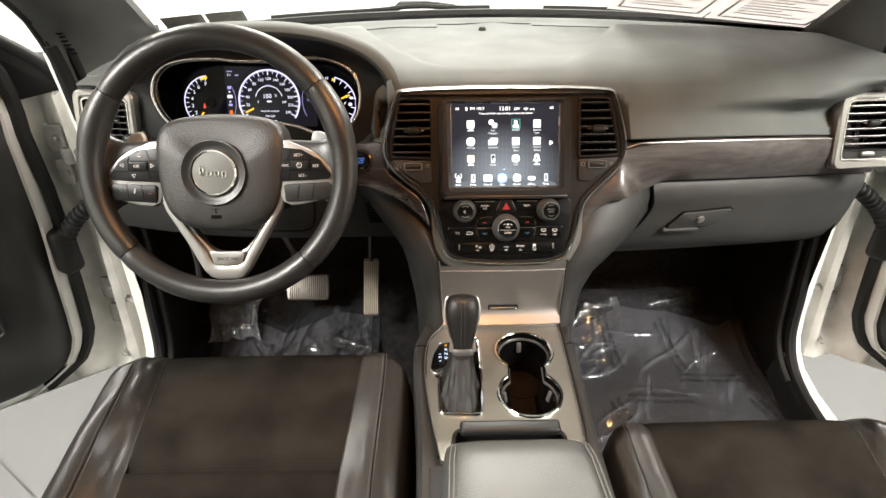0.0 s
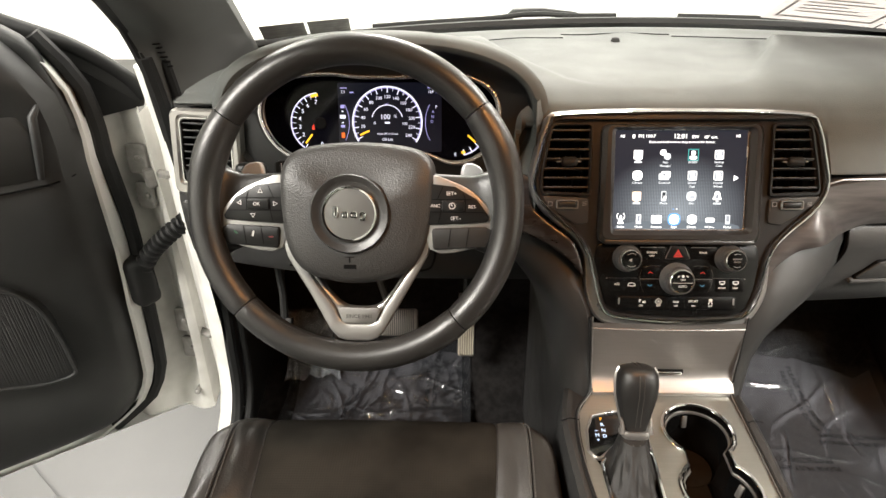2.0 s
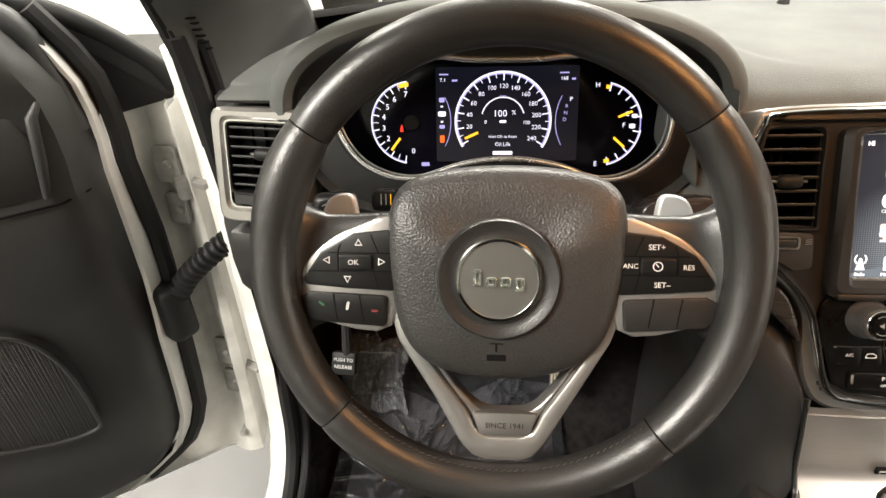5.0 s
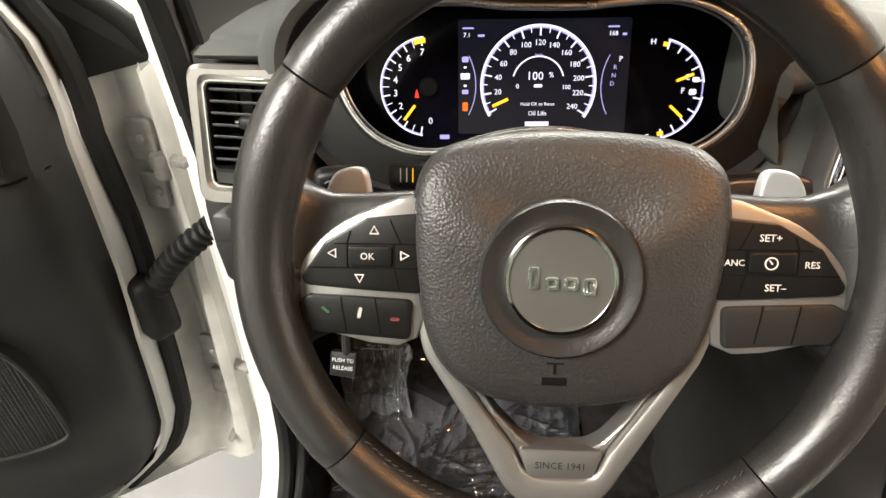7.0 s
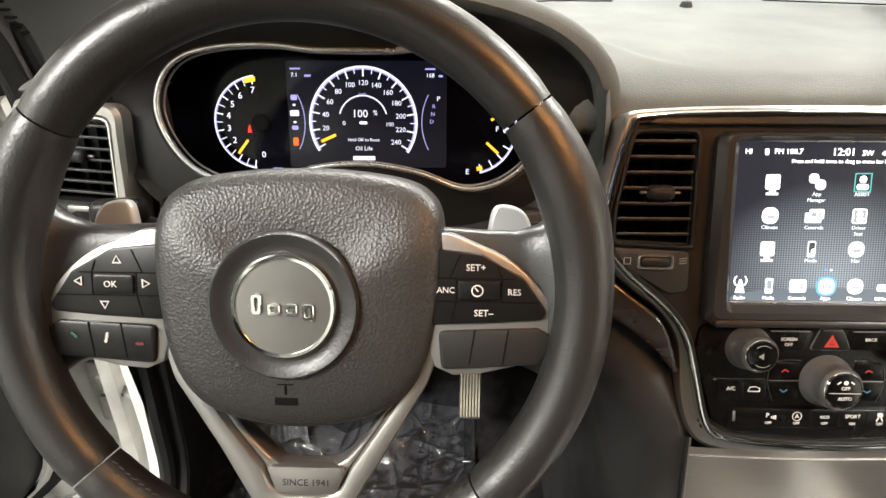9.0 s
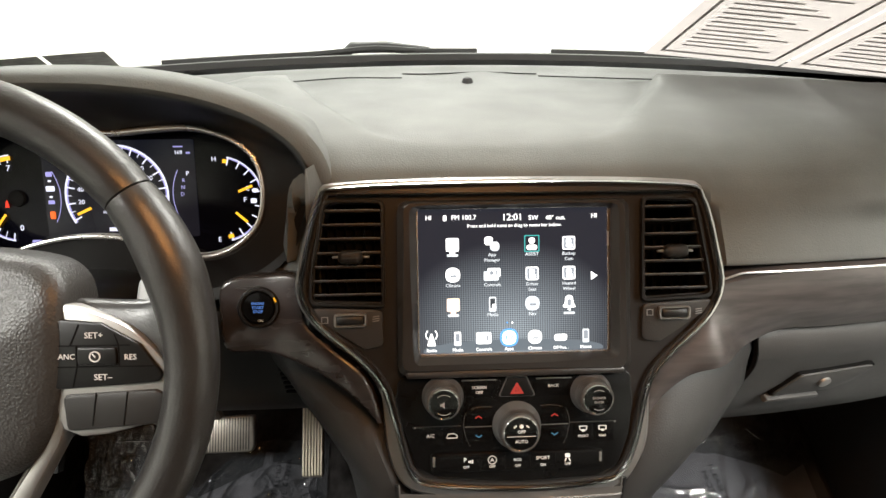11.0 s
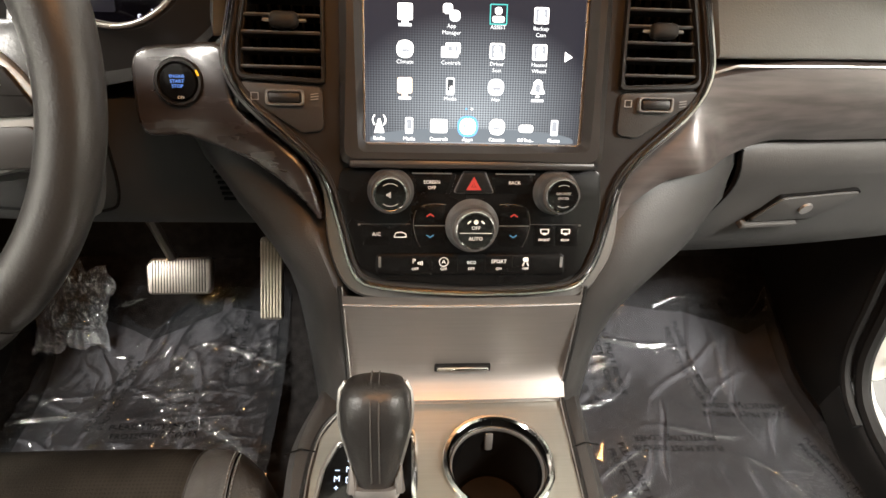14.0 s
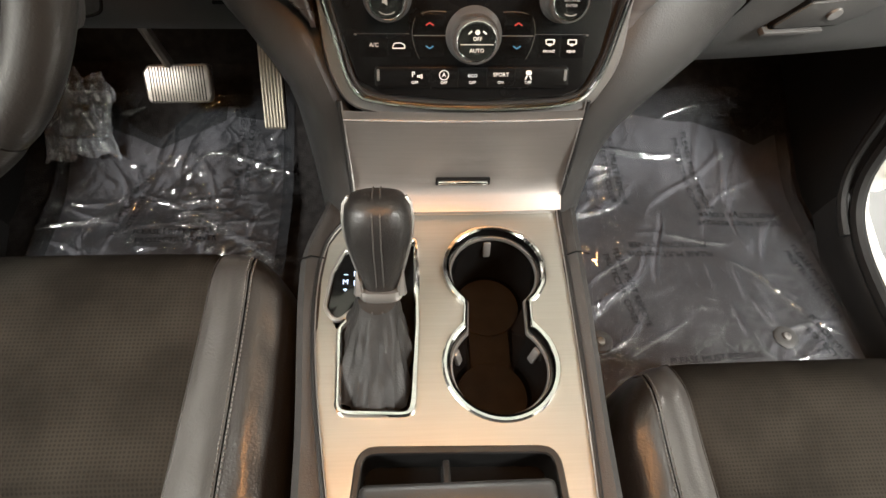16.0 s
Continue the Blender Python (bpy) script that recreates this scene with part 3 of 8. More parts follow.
# pillar trims beside the windscreen
def flare(t, g):
    """Outer edge of the trim: it widens towards its foot, where it meets the door seal."""
    top = (0.735 - 0.10 * max(0.0, t), g.y - 0.024, g.z - 0.055)
    pts = ((-0.25, 0.757, 0.205, 1.13), (0.0, 0.757, 0.190, 1.262), (0.12, 0.754, 0.158, 1.326), (0.24, 0.742, 0.105, 1.365), (0.36, 0.722, 0.052, 1.388))
    if t >= 0.36:
        k = min(1.0, (t - 0.36) / 0.25)
        return tuple(a * (1 - k) + b * k for a, b in zip((top[0] + 0.024, top[1] - 0.086, top[2] + 0.03), top))
    for a, b in zip(pts, pts[1:]):
        if t <= b[0]:
            k = max(0.0, (t - a[0]) / (b[0] - a[0]))
            return tuple(p + (q - p) * k for p, q in zip(a[1:], b[1:]))


for s in (-1, 1):
    a = thing("pillar_trim", (s * 0.64, 0.3, 1.25), "dark grey grained trim on the windscreen pillar", "pillar trim", "pillar trims")
    rows = []
    for k in range(-3, 15):
        t = k / 14
        g = glass_point(s * 0.66, t, 0.008)
        ex, ey, ez = flare(t, g)
        row = [(g.x, g.y + 0.004, g.z), (g.x, g.y - 0.010, g.z - 0.008)]
        for q in range(1, 8):
            u = q / 7
            bow = math.sin(math.pi * u)
            row.append((g.x + (s * ex - g.x) * u ** 0.85, g.y - 0.010 + (ey - g.y + 0.010) * u - 0.028 * bow, g.z - 0.008 + (ez - g.z + 0.008) * u - 0.018 * bow))
        row += [(s * (ex + 0.008), ey + 0.03, ez + 0.010), (s * ex, g.y + 0.05, g.z + 0.012)]
        rows.append(row)
    part("panel", loft(rows, closed_v=True, cap=True), M_PILLAR, a)
    line = []
    for k in range(-3, 15):
        t = k / 14
        g = glass_point(s * 0.66, t, 0.008)
        ex, ey, ez = flare(t, g)
        line.append((s * (ex + 0.004), ey + 0.010, ez + 0.002))
    part("pillar_seal", tube(line, 0.011, 8), M_RUBBER, a, "black rubber seal")
    if s < 0:
        for k in range(6):
            t = 0.050 + 0.016 * k
            g = glass_point(-0.66, t, 0.008)
            ex, ey, ez = flare(t, g)
            u = 0.74
            p = Vector((g.x + (-ex - g.x) * u ** 0.85, g.y - 0.010 + (ey - g.y + 0.010) * u - 0.028 * math.sin(math.pi * u), g.z - 0.008 + (ez - g.z + 0.008) * u - 0.018 * math.sin(math.pi * u)))
            part("vent_slot", rbox(0.016, 0.007, 0.0024, 0.001, m=Matrix.Translation(p) @ Matrix.Rotation(radians(-25), 4, "Z")), M_DEEP, a)

# ---- dashboard ----
dash = thing("dashboard", (0, 0.2, 1.1), "dark grey grained dashboard with soft padded top", "dashboard", kind="structure")


def droop(x):
    """The fascia's lines sink towards the passenger's door."""
    return 0.008 - 0.235 * max(0.0, x - 0.26) ** 2 if x > 0.2 else 0.0


def front_y(x):
    return 0.040 + 0.5 * max(0.0, abs(x) - 0.2) ** 2


def tray_rise(x, y):
    """The middle of the dash top is a shallow tray; the pads beside and before it stand higher."""
    half = 0.0
    for (y0, h0), (y1, h1) in zip(TRAY_HALF, TRAY_HALF[1:]):
        if y0 <= y <= y1:
            half = h0 + (h1 - h0) * (y - y0) / (y1 - y0)
    if y < TRAY_HALF[0][0]:
        half = -0.05
    elif y > TRAY_HALF[-1][0]:
        half = 0.30
    t = max(0.0, min(1.0, (abs(x + 0.004 if x > 0 else x - 0.004) - half + 0.006) / 0.013))
    f = max(0.0, min(1.0, (y - 0.088) / 0.035)) * max(0.0, min(1.0, (glass_y(x) - 0.05 - y) / 0.04))
    return 0.080 * (y - 0.148) * t * t * (3 - 2 * t) * f


TRAY_HALF = ((0.132, -0.03), (0.141, 0.02), (0.147, 0.075), (0.163, 0.118), (0.18, 0.138), (0.23, 0.165), (0.32, 0.217), (0.356, 0.238), (0.47, 0.280))


def dash_section(x):
    gy, gz, fy = glass_y(x), glass_z(x), front_y(x)
    # room for the air boxes behind the stack
    fy += 0.065 * max(0.0, min(1.0, (0.207 - abs(x)) / 0.012))
    c = max(0.0, min(1.0, (-0.19 - x) / 0.08))
    c = c * c * (3 - 2 * c)
    # shallow tray in the middle, its edge rising to the passenger's pad
    low = [(gy + 0.02, gz - 0.014), (gy - 0.004, gz - 0.010), (gy - 0.03, gz - 0.017), (gy - 0.075, gz - 0.022), (0.37, 1.256), (0.32, 1.256), (0.27, 1.256), (0.23, 1.256), (0.19, 1.256), (0.16, 1.254), (0.135, 1.248), (0.112, 1.236), (max(0.088, fy - 0.004), 1.212), (fy + 0.030, 1.185 + 0.7 * droop(x)), (fy + 0.012, 1.162 + droop(x)), (fy + 0.008, 1.152 + droop(x)), (fy + 0.03, 1.148 + droop(x))]
    ll = 0.5 * max(0.0, abs(x) - 0.3) ** 2
    left = [(gy + 0.02, gz - 0.014), (gy - 0.004, gz - 0.010), (gy - 0.03, gz - 0.017), (gy - 0.075, gz - 0.022), (0.36, 1.262), (0.32, 1.262), (0.29, 1.262), (0.26, 1.262), (0.235, 1.261), (0.21, 1.260), (0.19, 1.258), (0.165, 1.254), (0.145, 1.250), (0.125 + ll * 0.2, 1.246), (0.112 + ll * 0.2, 1.243), (0.104 + ll * 0.2, 1.239), (0.110 + ll * 0.2, 1.234)]
    if x > -0.63:
        left = left[:4] + [(0.36, 1.262), (0.34, 1.262), (0.32, 1.262), (0.31, 1.26), (0.30, 1.258), (0.29, 1.256), (0.285, 1.25), (0.28, 1.24), (0.275, 1.23), (0.27, 1.22), (0.268, 1.21), (0.266, 1.20), (0.265, 1.19)]
    return [(a[0] * (1 - c) + b[0] * c, a[1] * (1 - c) + b[1] * c) for a, b in zip(low, left)]


def pad_row(x):
    c = max(0.0, min(1.0, (-0.30 - x) / 0.08))
    row = [(px, y, z + (1 - c) * tray_rise(x, y) if q < 58 else z) for q, (px, y, z) in enumerate(smooth_line([(x, *p) for p in dash_section(x)], 5))]
    return [(max(-0.615 - (0.34 - y) * 0.36, min(0.625 + (0.34 - y) * 0.36, px)), y, z) for px, y, z in row]


part("top_pad", loft([pad_row(-0.78 + 1.56 * i / 240) for i in range(241)]), M_DASH, dash, "soft grained dark grey dash top")
part("sun_sensor", lathe(Matrix.Translation((-0.006, 0.432, 1.258)), [(0.009, -0.006), (0.008, 0.002), (0.006, 0.0065), (0.002, 0.008)], 16), M_RUBBER, dash)
# seam lines of the defroster lid at the foot of the glass
for x0, x1, dy in ((-0.30, -0.10, 0.055), (-0.10, 0.10, 0.03), (0.10, 0.62, 0.052)):
    part("lid_seam", tube([(x, glass_y(x) - dy - 0.006 * math.sin(k), glass_z(x) - 0.0165) for k, x in enumerate([x0 + (x1 - x0) * j / 8 for j in range(9)])], 0.0009, 4), M_DEEP, dash)

# passenger fascia
def stack_point(x, v, d=-0.015):
    return SF @ Vector((x - 0.002, v, d))


cols = [(stack_point(0.1150, -0.080), stack_point(0.1165, -0.086)), (stack_point(0.1195, -0.058), stack_point(0.1290, -0.070)), (stack_point(0.1300, -0.030), stack_point(0.1460, -0.048)), (stack_point(0.1480, -0.006), stack_point(0.1720, -0.030)), (stack_point(0.1800, 0.022), stack_point(0.205, -0.022)), (stack_point(0.1950, 0.052), Vector((0.240, front_y(0.24) - 0.006, 1.0770)))]
for x in (0.28, 0.33, 0.39, 0.45, 0.52, 0.59, 0.66, 0.74):
    cols.append((Vector((x, front_y(x) + 0.001, 1.1475 + droop(x))), Vector((x, front_y(x) + 0.004, 1.0785 + droop(x)))))
uppers = smooth_line([tuple(a) for a, b in cols], 6)
lowers = smooth_line([tuple(b) for a, b in cols], 6)
rows = []
for a, b in zip(uppers, lowers):
    a, b = Vector(a), Vector(b)
    row = [a + Vector((0, 0.03, 0.002)), a + Vector((0, 0.004, 0.0015))]
    for k in range(9):
        u = k / 8
        row.append(a.lerp(b, u) + Vector((0, -0.0075 * math.sin(math.pi * u) ** 0.8 * min(1.0, (b - a).length / 0.05), 0)))
    row += [b + Vector((0, 0.006, -0.002)), b + Vector((0, 0.03, -0.002))]
    rows.append(row)
part("trim_strip", loft(rows), M_WOOD, dash, "dark brushed trim strip, worn along its bright edge")
XP = [0.20 + 0.54 * i / 24 for i in range(25)]
part("trim_edge", tube([(x, front_y(x) + 0.0005, 1.1485 + droop(x)) for x in XP], 0.0013, 5), M_SILVER, dash, "thin bright edge")
XP2 = [0.16 + 0.58 * i / 24 for i in range(25)]
rows = [[(x, front_y(x) + dy, z + (droop(x) if z > 1.02 else 1.15 * droop(x) - 0.012)) for x in XP2] for z, dy in ((1.076, 0.05), (1.075, 0.026), (1.05, 0.026), (1.0, 0.036), (0.95, 0.06), (0.91, 0.10), (0.90, 0.14), (0.91, 0.58))]
part("lower_panel", loft(rows), M_BLACK, dash, "black lower dash panel")
rows = []
for z, dy, xl in ((1.074, 0.03, 0.262), (1.073, 0.012, 0.262), (1.066, 0.006, 0.262), (1.048, 0.004, 0.266), (1.036, 0.010, 0.268), (1.00, 0.018, 0.255), (0.96, 0.032, 0.226), (0.93, 0.050, 0.200), (0.908, 0.078, 0.18), (0.902, 0.095, 0.174), (0.904, 0.13, 0.174)):
    row = []
    for i in range(25):
        x = xl + (0.735 - xl) * i / 24
        k = (1.074 - z) / 0.172
        row.append((x, front_y(x) + dy, z + droop(x) * (1 + 0.2 * k) - 0.014 * k))
    rows.append(row)
glove = part("glove_box", loft(rows), M_GLOVE, dash, "dark grey glove box lid")
LF = plane_frame((0.362, front_y(0.362) + 0.0165, 1.002), -16, 9)
LATCH = [(-0.058, -0.016), (0.020, -0.020), (0.044, -0.008), (0.060, 0.016), (0.050, 0.018), (-0.034, 0.017)]
part("latch_gap", prism(LF, rounded([(x * 1.05, y * 1.12 - 0.0012) for x, y in LATCH], 0.006), -0.004, 0.0012), M_DEEP, glove)
lat = part("latch", prism(LF, rounded(LATCH, 0.005), -0.002, 0.0035, 0.0015), M_GLOVE, glove, "flush glove box latch")
part("grip_ledge", prism(LF, rounded([(-0.062, -0.0175), (0.006, -0.0225), (0.010, -0.0275), (-0.066, -0.0235)], 0.002), -0.002, 0.006, 0.0015), M_GLOVE, lat)
part("lock_barrel", lathe(at(LF, 0.002, 0.0, 0.003), [(0.0075, 0), (0.007, 0.003), (0.004, 0.0035)], 20), M_GUN, lat, "silvery lock barrel")

# flanks of the centre stack, sweeping down into the console
for s in (-1, 1):
    if s < 0:
        sec = ((1.135, 0.198, 0.050, 0.262, 0.085), (1.11, 0.190, 0.044, 0.255, 0.080), (1.085, 0.158, 0.026, 0.246, 0.074), (1.06, 0.138, 0.000, 0.236, 0.070), (1.03, 0.128, -0.024, 0.215, 0.066), (1.00, 0.114, -0.042, 0.192, 0.066), (0.97, 0.1055, -0.048, 0.174, 0.062), (0.94, 0.1040, -0.052, 0.163, 0.050), (0.91, 0.1022, -0.058, 0.155, 0.03), (0.888, 0.1018, -0.070, 0.148, 0.01), (0.86, 0.103, -0.070, 0.145, 0.0), (0.70, 0.098, -0.090, 0.140, 0.0), (0.46, 0.098, -0.090, 0.138, 0.0))
    else:
        sec = ((1.100, 0.180, 0.040, 0.262, 0.066), (1.0765, 0.150, 0.020, 0.259, 0.058), (1.06, 0.138, 0.006, 0.261, 0.053), (1.03, 0.128, -0.022, 0.262, 0.056), (1.00, 0.114, -0.042, 0.248, 0.060), (0.97, 0.1030, -0.048, 0.222, 0.062), (0.945, 0.1010, -0.052, 0.188, 0.058), (0.91, 0.0980, -0.058, 0.160, 0.04), (0.888, 0.0955, -0.070, 0.148, 0.02), (0.86, 0.096, -0.074, 0.143, 0.01), (0.70, 0.098, -0.090, 0.138, 0.0), (0.46, 0.098, -0.090, 0.136, 0.0))
    rows = []
    for z, xi, yi, xo, yo in sec:
        row = [(s * (xi - 0.012), yi + 0.012, z), (s * xi, yi + 0.001, z)]
        for k in range(1, 8):
            a = k / 7
            row.append((s * (xi + (xo - xi) * (1 - (1 - a) ** 1.3)), yi + (yo - yi) * a ** 1.6 - 0.004 * math.sin(math.pi * a), z))
        row += [(s * (xo + 0.002), yo + 0.05, z), (s * (xo + 0.002), yo + 0.30, z)]
        rows.append(row)
    part("stack_flank", loft(rows), M_DASHLOW, dash, "dark satin flank sweeping into the console")
    if s < 0:
        continue
    seg = [(s * 0.2600, 0.050, 1.075), (s * 0.2655, 0.050, 1.04), (s * 0.2525, 0.057, 1.0), (s * 0.225, 0.066, 0.962), (s * 0.188, 0.074, 0.930)]
    part("flank_gap", tube(smooth_line(seg, 5), 0.003, 5), M_DEEP, dash)

# driver's lower dash
XD = [-0.74 + 0.60 * i / 24 for i in range(25)]
rows = [[(x, 0.062 + 0.45 * max(0.0, abs(x) - 0.35) ** 2 + dy, z) for x in XD] for z, dy in ((1.105, 0.10), (1.104, 0.05), (1.095, 0.03), (1.07, 0.022), (1.02, 0.020), (0.975, 0.026), (0.955, 0.040), (0.95, 0.06), (0.955, 0.56))]
part("knee_panel", loft(rows), M_DASHLOW, dash, "dark grey knee panel under the wheel")
part("panel_line", tube(smooth_line([(-0.325, 0.084, 1.13), (-0.322, 0.079, 1.05), (-0.327, 0.08, 1.0), (-0.345, 0.083, 0.982), (-0.40, 0.088, 0.978), (-0.56, 0.10, 0.98)], 6), 0.0016, 5), M_DEEP, dash)
for k in range(7):
    part("grille_slot", rbox(0.022, 0.003, 0.0028, 0.001, m=Matrix.Translation((-0.223 + 0.001 * k, 0.0795, 1.035 - 0.006 * k))), M_DEEP, dash)
part("hood_release", lathe(plane_frame((-0.565, 0.098, 1.04), 5), [(0.016, 0), (0.015, 0.006), (0.008, 0.008)], 24), M_BLACK, dash)
# fascia left of the wheel
rows = [[(x, 0.132 + 0.12 * (abs(x) - 0.55) ** 2 + dy, z) for x in [-0.705 + 0.135 * i / 8 for i in range(9)]] for z, dy in ((1.238, 0.02), (1.236, 0.004), (1.20, 0.0), (1.10, -0.012), (1.05, -0.006), (1.04, 0.03))]
part("end_fascia", loft(rows), M_DASHLOW, dash, "grey end of the fascia beside the door")

# hood over the gauges: a funnel round the dials and an arch behind its lip
HX = -0.400


def lip(hw, up, dn, y0, ytop, ybot, zc=1.218, n=96):
    out = []
    for i in range(n):
        a = 2 * math.pi * i / n
        c, s = math.cos(a), math.sin(a)
        ex = 0.83 if s >= 0 else 0.62
        out.append((HX + hw * math.copysign(abs(c) ** ex, c), y0 + (ytop * s if s > 0 else -ybot * s), zc + (up * s ** ex if s >= 0 else dn * s)))
    return out


DIALS = [(-0.193, 0.010), (-0.180, 0.045), (-0.150, 0.065), (-0.115, 0.073), (-0.070, 0.066), (-0.02, 0.060), (0.025, 0.060), (0.075, 0.066), (0.120, 0.073), (0.155, 0.065), (0.185, 0.045), (0.198, 0.010), (0.195, -0.022), (0.175, -0.053), (0.145, -0.071), (0.115, -0.075), (0.085, -0.064), (0.050, -0.054), (0.003, -0.049), (-0.045, -0.054), (-0.080, -0.064), (-0.110, -0.074), (-0.140, -0.070), (-0.170, -0.052), (-0.190, -0.022)]
dial_loop = smooth_loop(DIALS, 5)
RIM = smooth_loop([(-0.168, 0.008), (-0.160, 0.035), (-0.140, 0.052), (-0.105, 0.060), (-0.062, 0.061), (-0.03, 0.0575), (0.005, 0.0565), (0.04, 0.0565), (0.068, 0.059), (0.11, 0.060), (0.145, 0.049), (0.166, 0.030), (0.172, 0.0), (0.166, -0.030), (0.148, -0.050), (0.125, -0.061), (0.100, -0.062), (0.068, -0.050), (0.035, -0.043), (0.008, -0.041), (-0.02, -0.043), (-0.048, -0.049), (-0.082, -0.060), (-0.112, -0.058), (-0.141, -0.044), (-0.160, -0.020)], 6)
edge_pts = resample(RIM, 96)
k0 = max(range(96), key=lambda q: edge_pts[q].x)
edge_pts = [edge_pts[(k0 - q) % 96] for q in range(96)]
rows = [[GF @ Vector((p.x, p.y, 0.058)) for p in edge_pts], [GF @ Vector((p.x * 1.03, p.y * 1.06, 0.061)) for p in edge_pts], lip(0.210, 0.094, 0.100, 0.116, -0.016, -0.030), lip(0.214, 0.101, 0.108, 0.110, -0.021, -0.035)]
part("cluster_funnel", loft(rows, closed_v=True), M_BLACK, dash, "black grained funnel round the gauges")
rows = []
for hw, up, y0, ytop in ((0.2135, 0.1005, 0.1105, -0.021), (0.2160, 0.1045, 0.1055, -0.0215), (0.2205, 0.1095, 0.1025, -0.021), (0.2265, 0.1145, 0.1030, -0.019), (0.2325, 0.1175, 0.1065, -0.017)):
    full = lip(hw, up, 0.1, y0, ytop, 0.10)
    rows.append([full[-q] for q in range(16, 0, -1)] + full[:49] + full[49:65])
for k in range(15):
    t = k / 14
    full = lip(0.2365 + 0.012 * t, 0.1185, 0.1, 0.111 + 0.34 * t ** 1.3, -0.016 + 0.03 * t, 0.10)
    arc = [full[-q] for q in range(16, 0, -1)] + full[:49] + full[49:65]
    w = min(1.0, t * 1.5)
    w = w * w * (3 - 2 * w)
    row = []
    for q, p in enumerate(arc):
        u = 1.35 - 2.7 * q / (len(arc) - 1)
        bell = 1.240 + 0.094 * (1 - t) ** 1.1 * max(0.0, math.cos(min(1.0, abs(u)) * math.pi / 2)) ** 1.6 - 0.10 * max(0.0, abs(u) - 1.0)
        row.append((max(-0.612 - (0.34 - p[1]) * 0.30, p[0] * (1 - w) + (HX + (0.26 + 0.10 * t) * u) * w), p[1], p[2] * (1 - w) + bell * w))
    rows.append(row)
part("cluster_hood", loft(rows), M_DASH, dash, "soft grained hood over the gauges")
rows = []
for k in range(13):
    a = radians(16 - 92 * k / 12)
    c, w = math.cos(a), math.sin(a)
    z = 1.218 + (0.101 * w ** 0.83 if w > 0 else 0.108 * w)
    near = Vector((HX + 0.2145 * c ** 0.7, 0.109 - 0.020 * max(0.0, w), z))
    far = Vector((-0.184, 0.018 + 0.44 * (z - 1.103), z - 0.004))
    rows.append([near + Vector((-0.004, 0.020, 0)), near] + [near.lerp(far, q / 5) + Vector((0.004, -0.006, 0)) * math.sin(math.pi * q / 5) for q in range(1, 6)] + [far + Vector((0.012, 0.03, 0))])
part("cluster_cheek", loft(rows), M_DASH, dash, "soft grey cheek between the gauges and the centre stack")
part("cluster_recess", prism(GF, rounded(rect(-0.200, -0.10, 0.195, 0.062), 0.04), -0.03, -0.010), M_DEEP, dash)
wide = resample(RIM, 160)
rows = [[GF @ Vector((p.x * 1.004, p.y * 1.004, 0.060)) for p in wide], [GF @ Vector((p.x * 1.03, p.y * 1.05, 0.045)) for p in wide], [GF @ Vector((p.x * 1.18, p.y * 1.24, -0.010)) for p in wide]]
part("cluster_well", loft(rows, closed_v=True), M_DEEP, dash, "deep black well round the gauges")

# ---- vents ----
def holes_plate(outer, holes, z0, z1):
    """Flat plate with openings, triangulated, with walls."""
    bm = bmesh.new()
    loops = [[Vector((p[0], p[1], 0)) for p in outer]] + [[Vector((p[0], p[1], 0)) for p in h] for h in holes]
    edges = []
    for lp in loops:
        vs = [bm.verts.new(p) for p in lp]
        edges += [bm.edges.new((vs[i], vs[(i + 1) % len(vs)])) for i in range(len(vs))]
    bmesh.ops.triangle_fill(bm, use_beauty=True, edges=edges)
    ret = bmesh.ops.extrude_face_region(bm, geom=bm.faces[:])
    for v in [g for g in ret["geom"] if isinstance(g, bmesh.types.BMVert)]:
        v.co.z = z1 - z0
    bm.transform(Matrix.Translation((0, 0, z0)))
    return bm


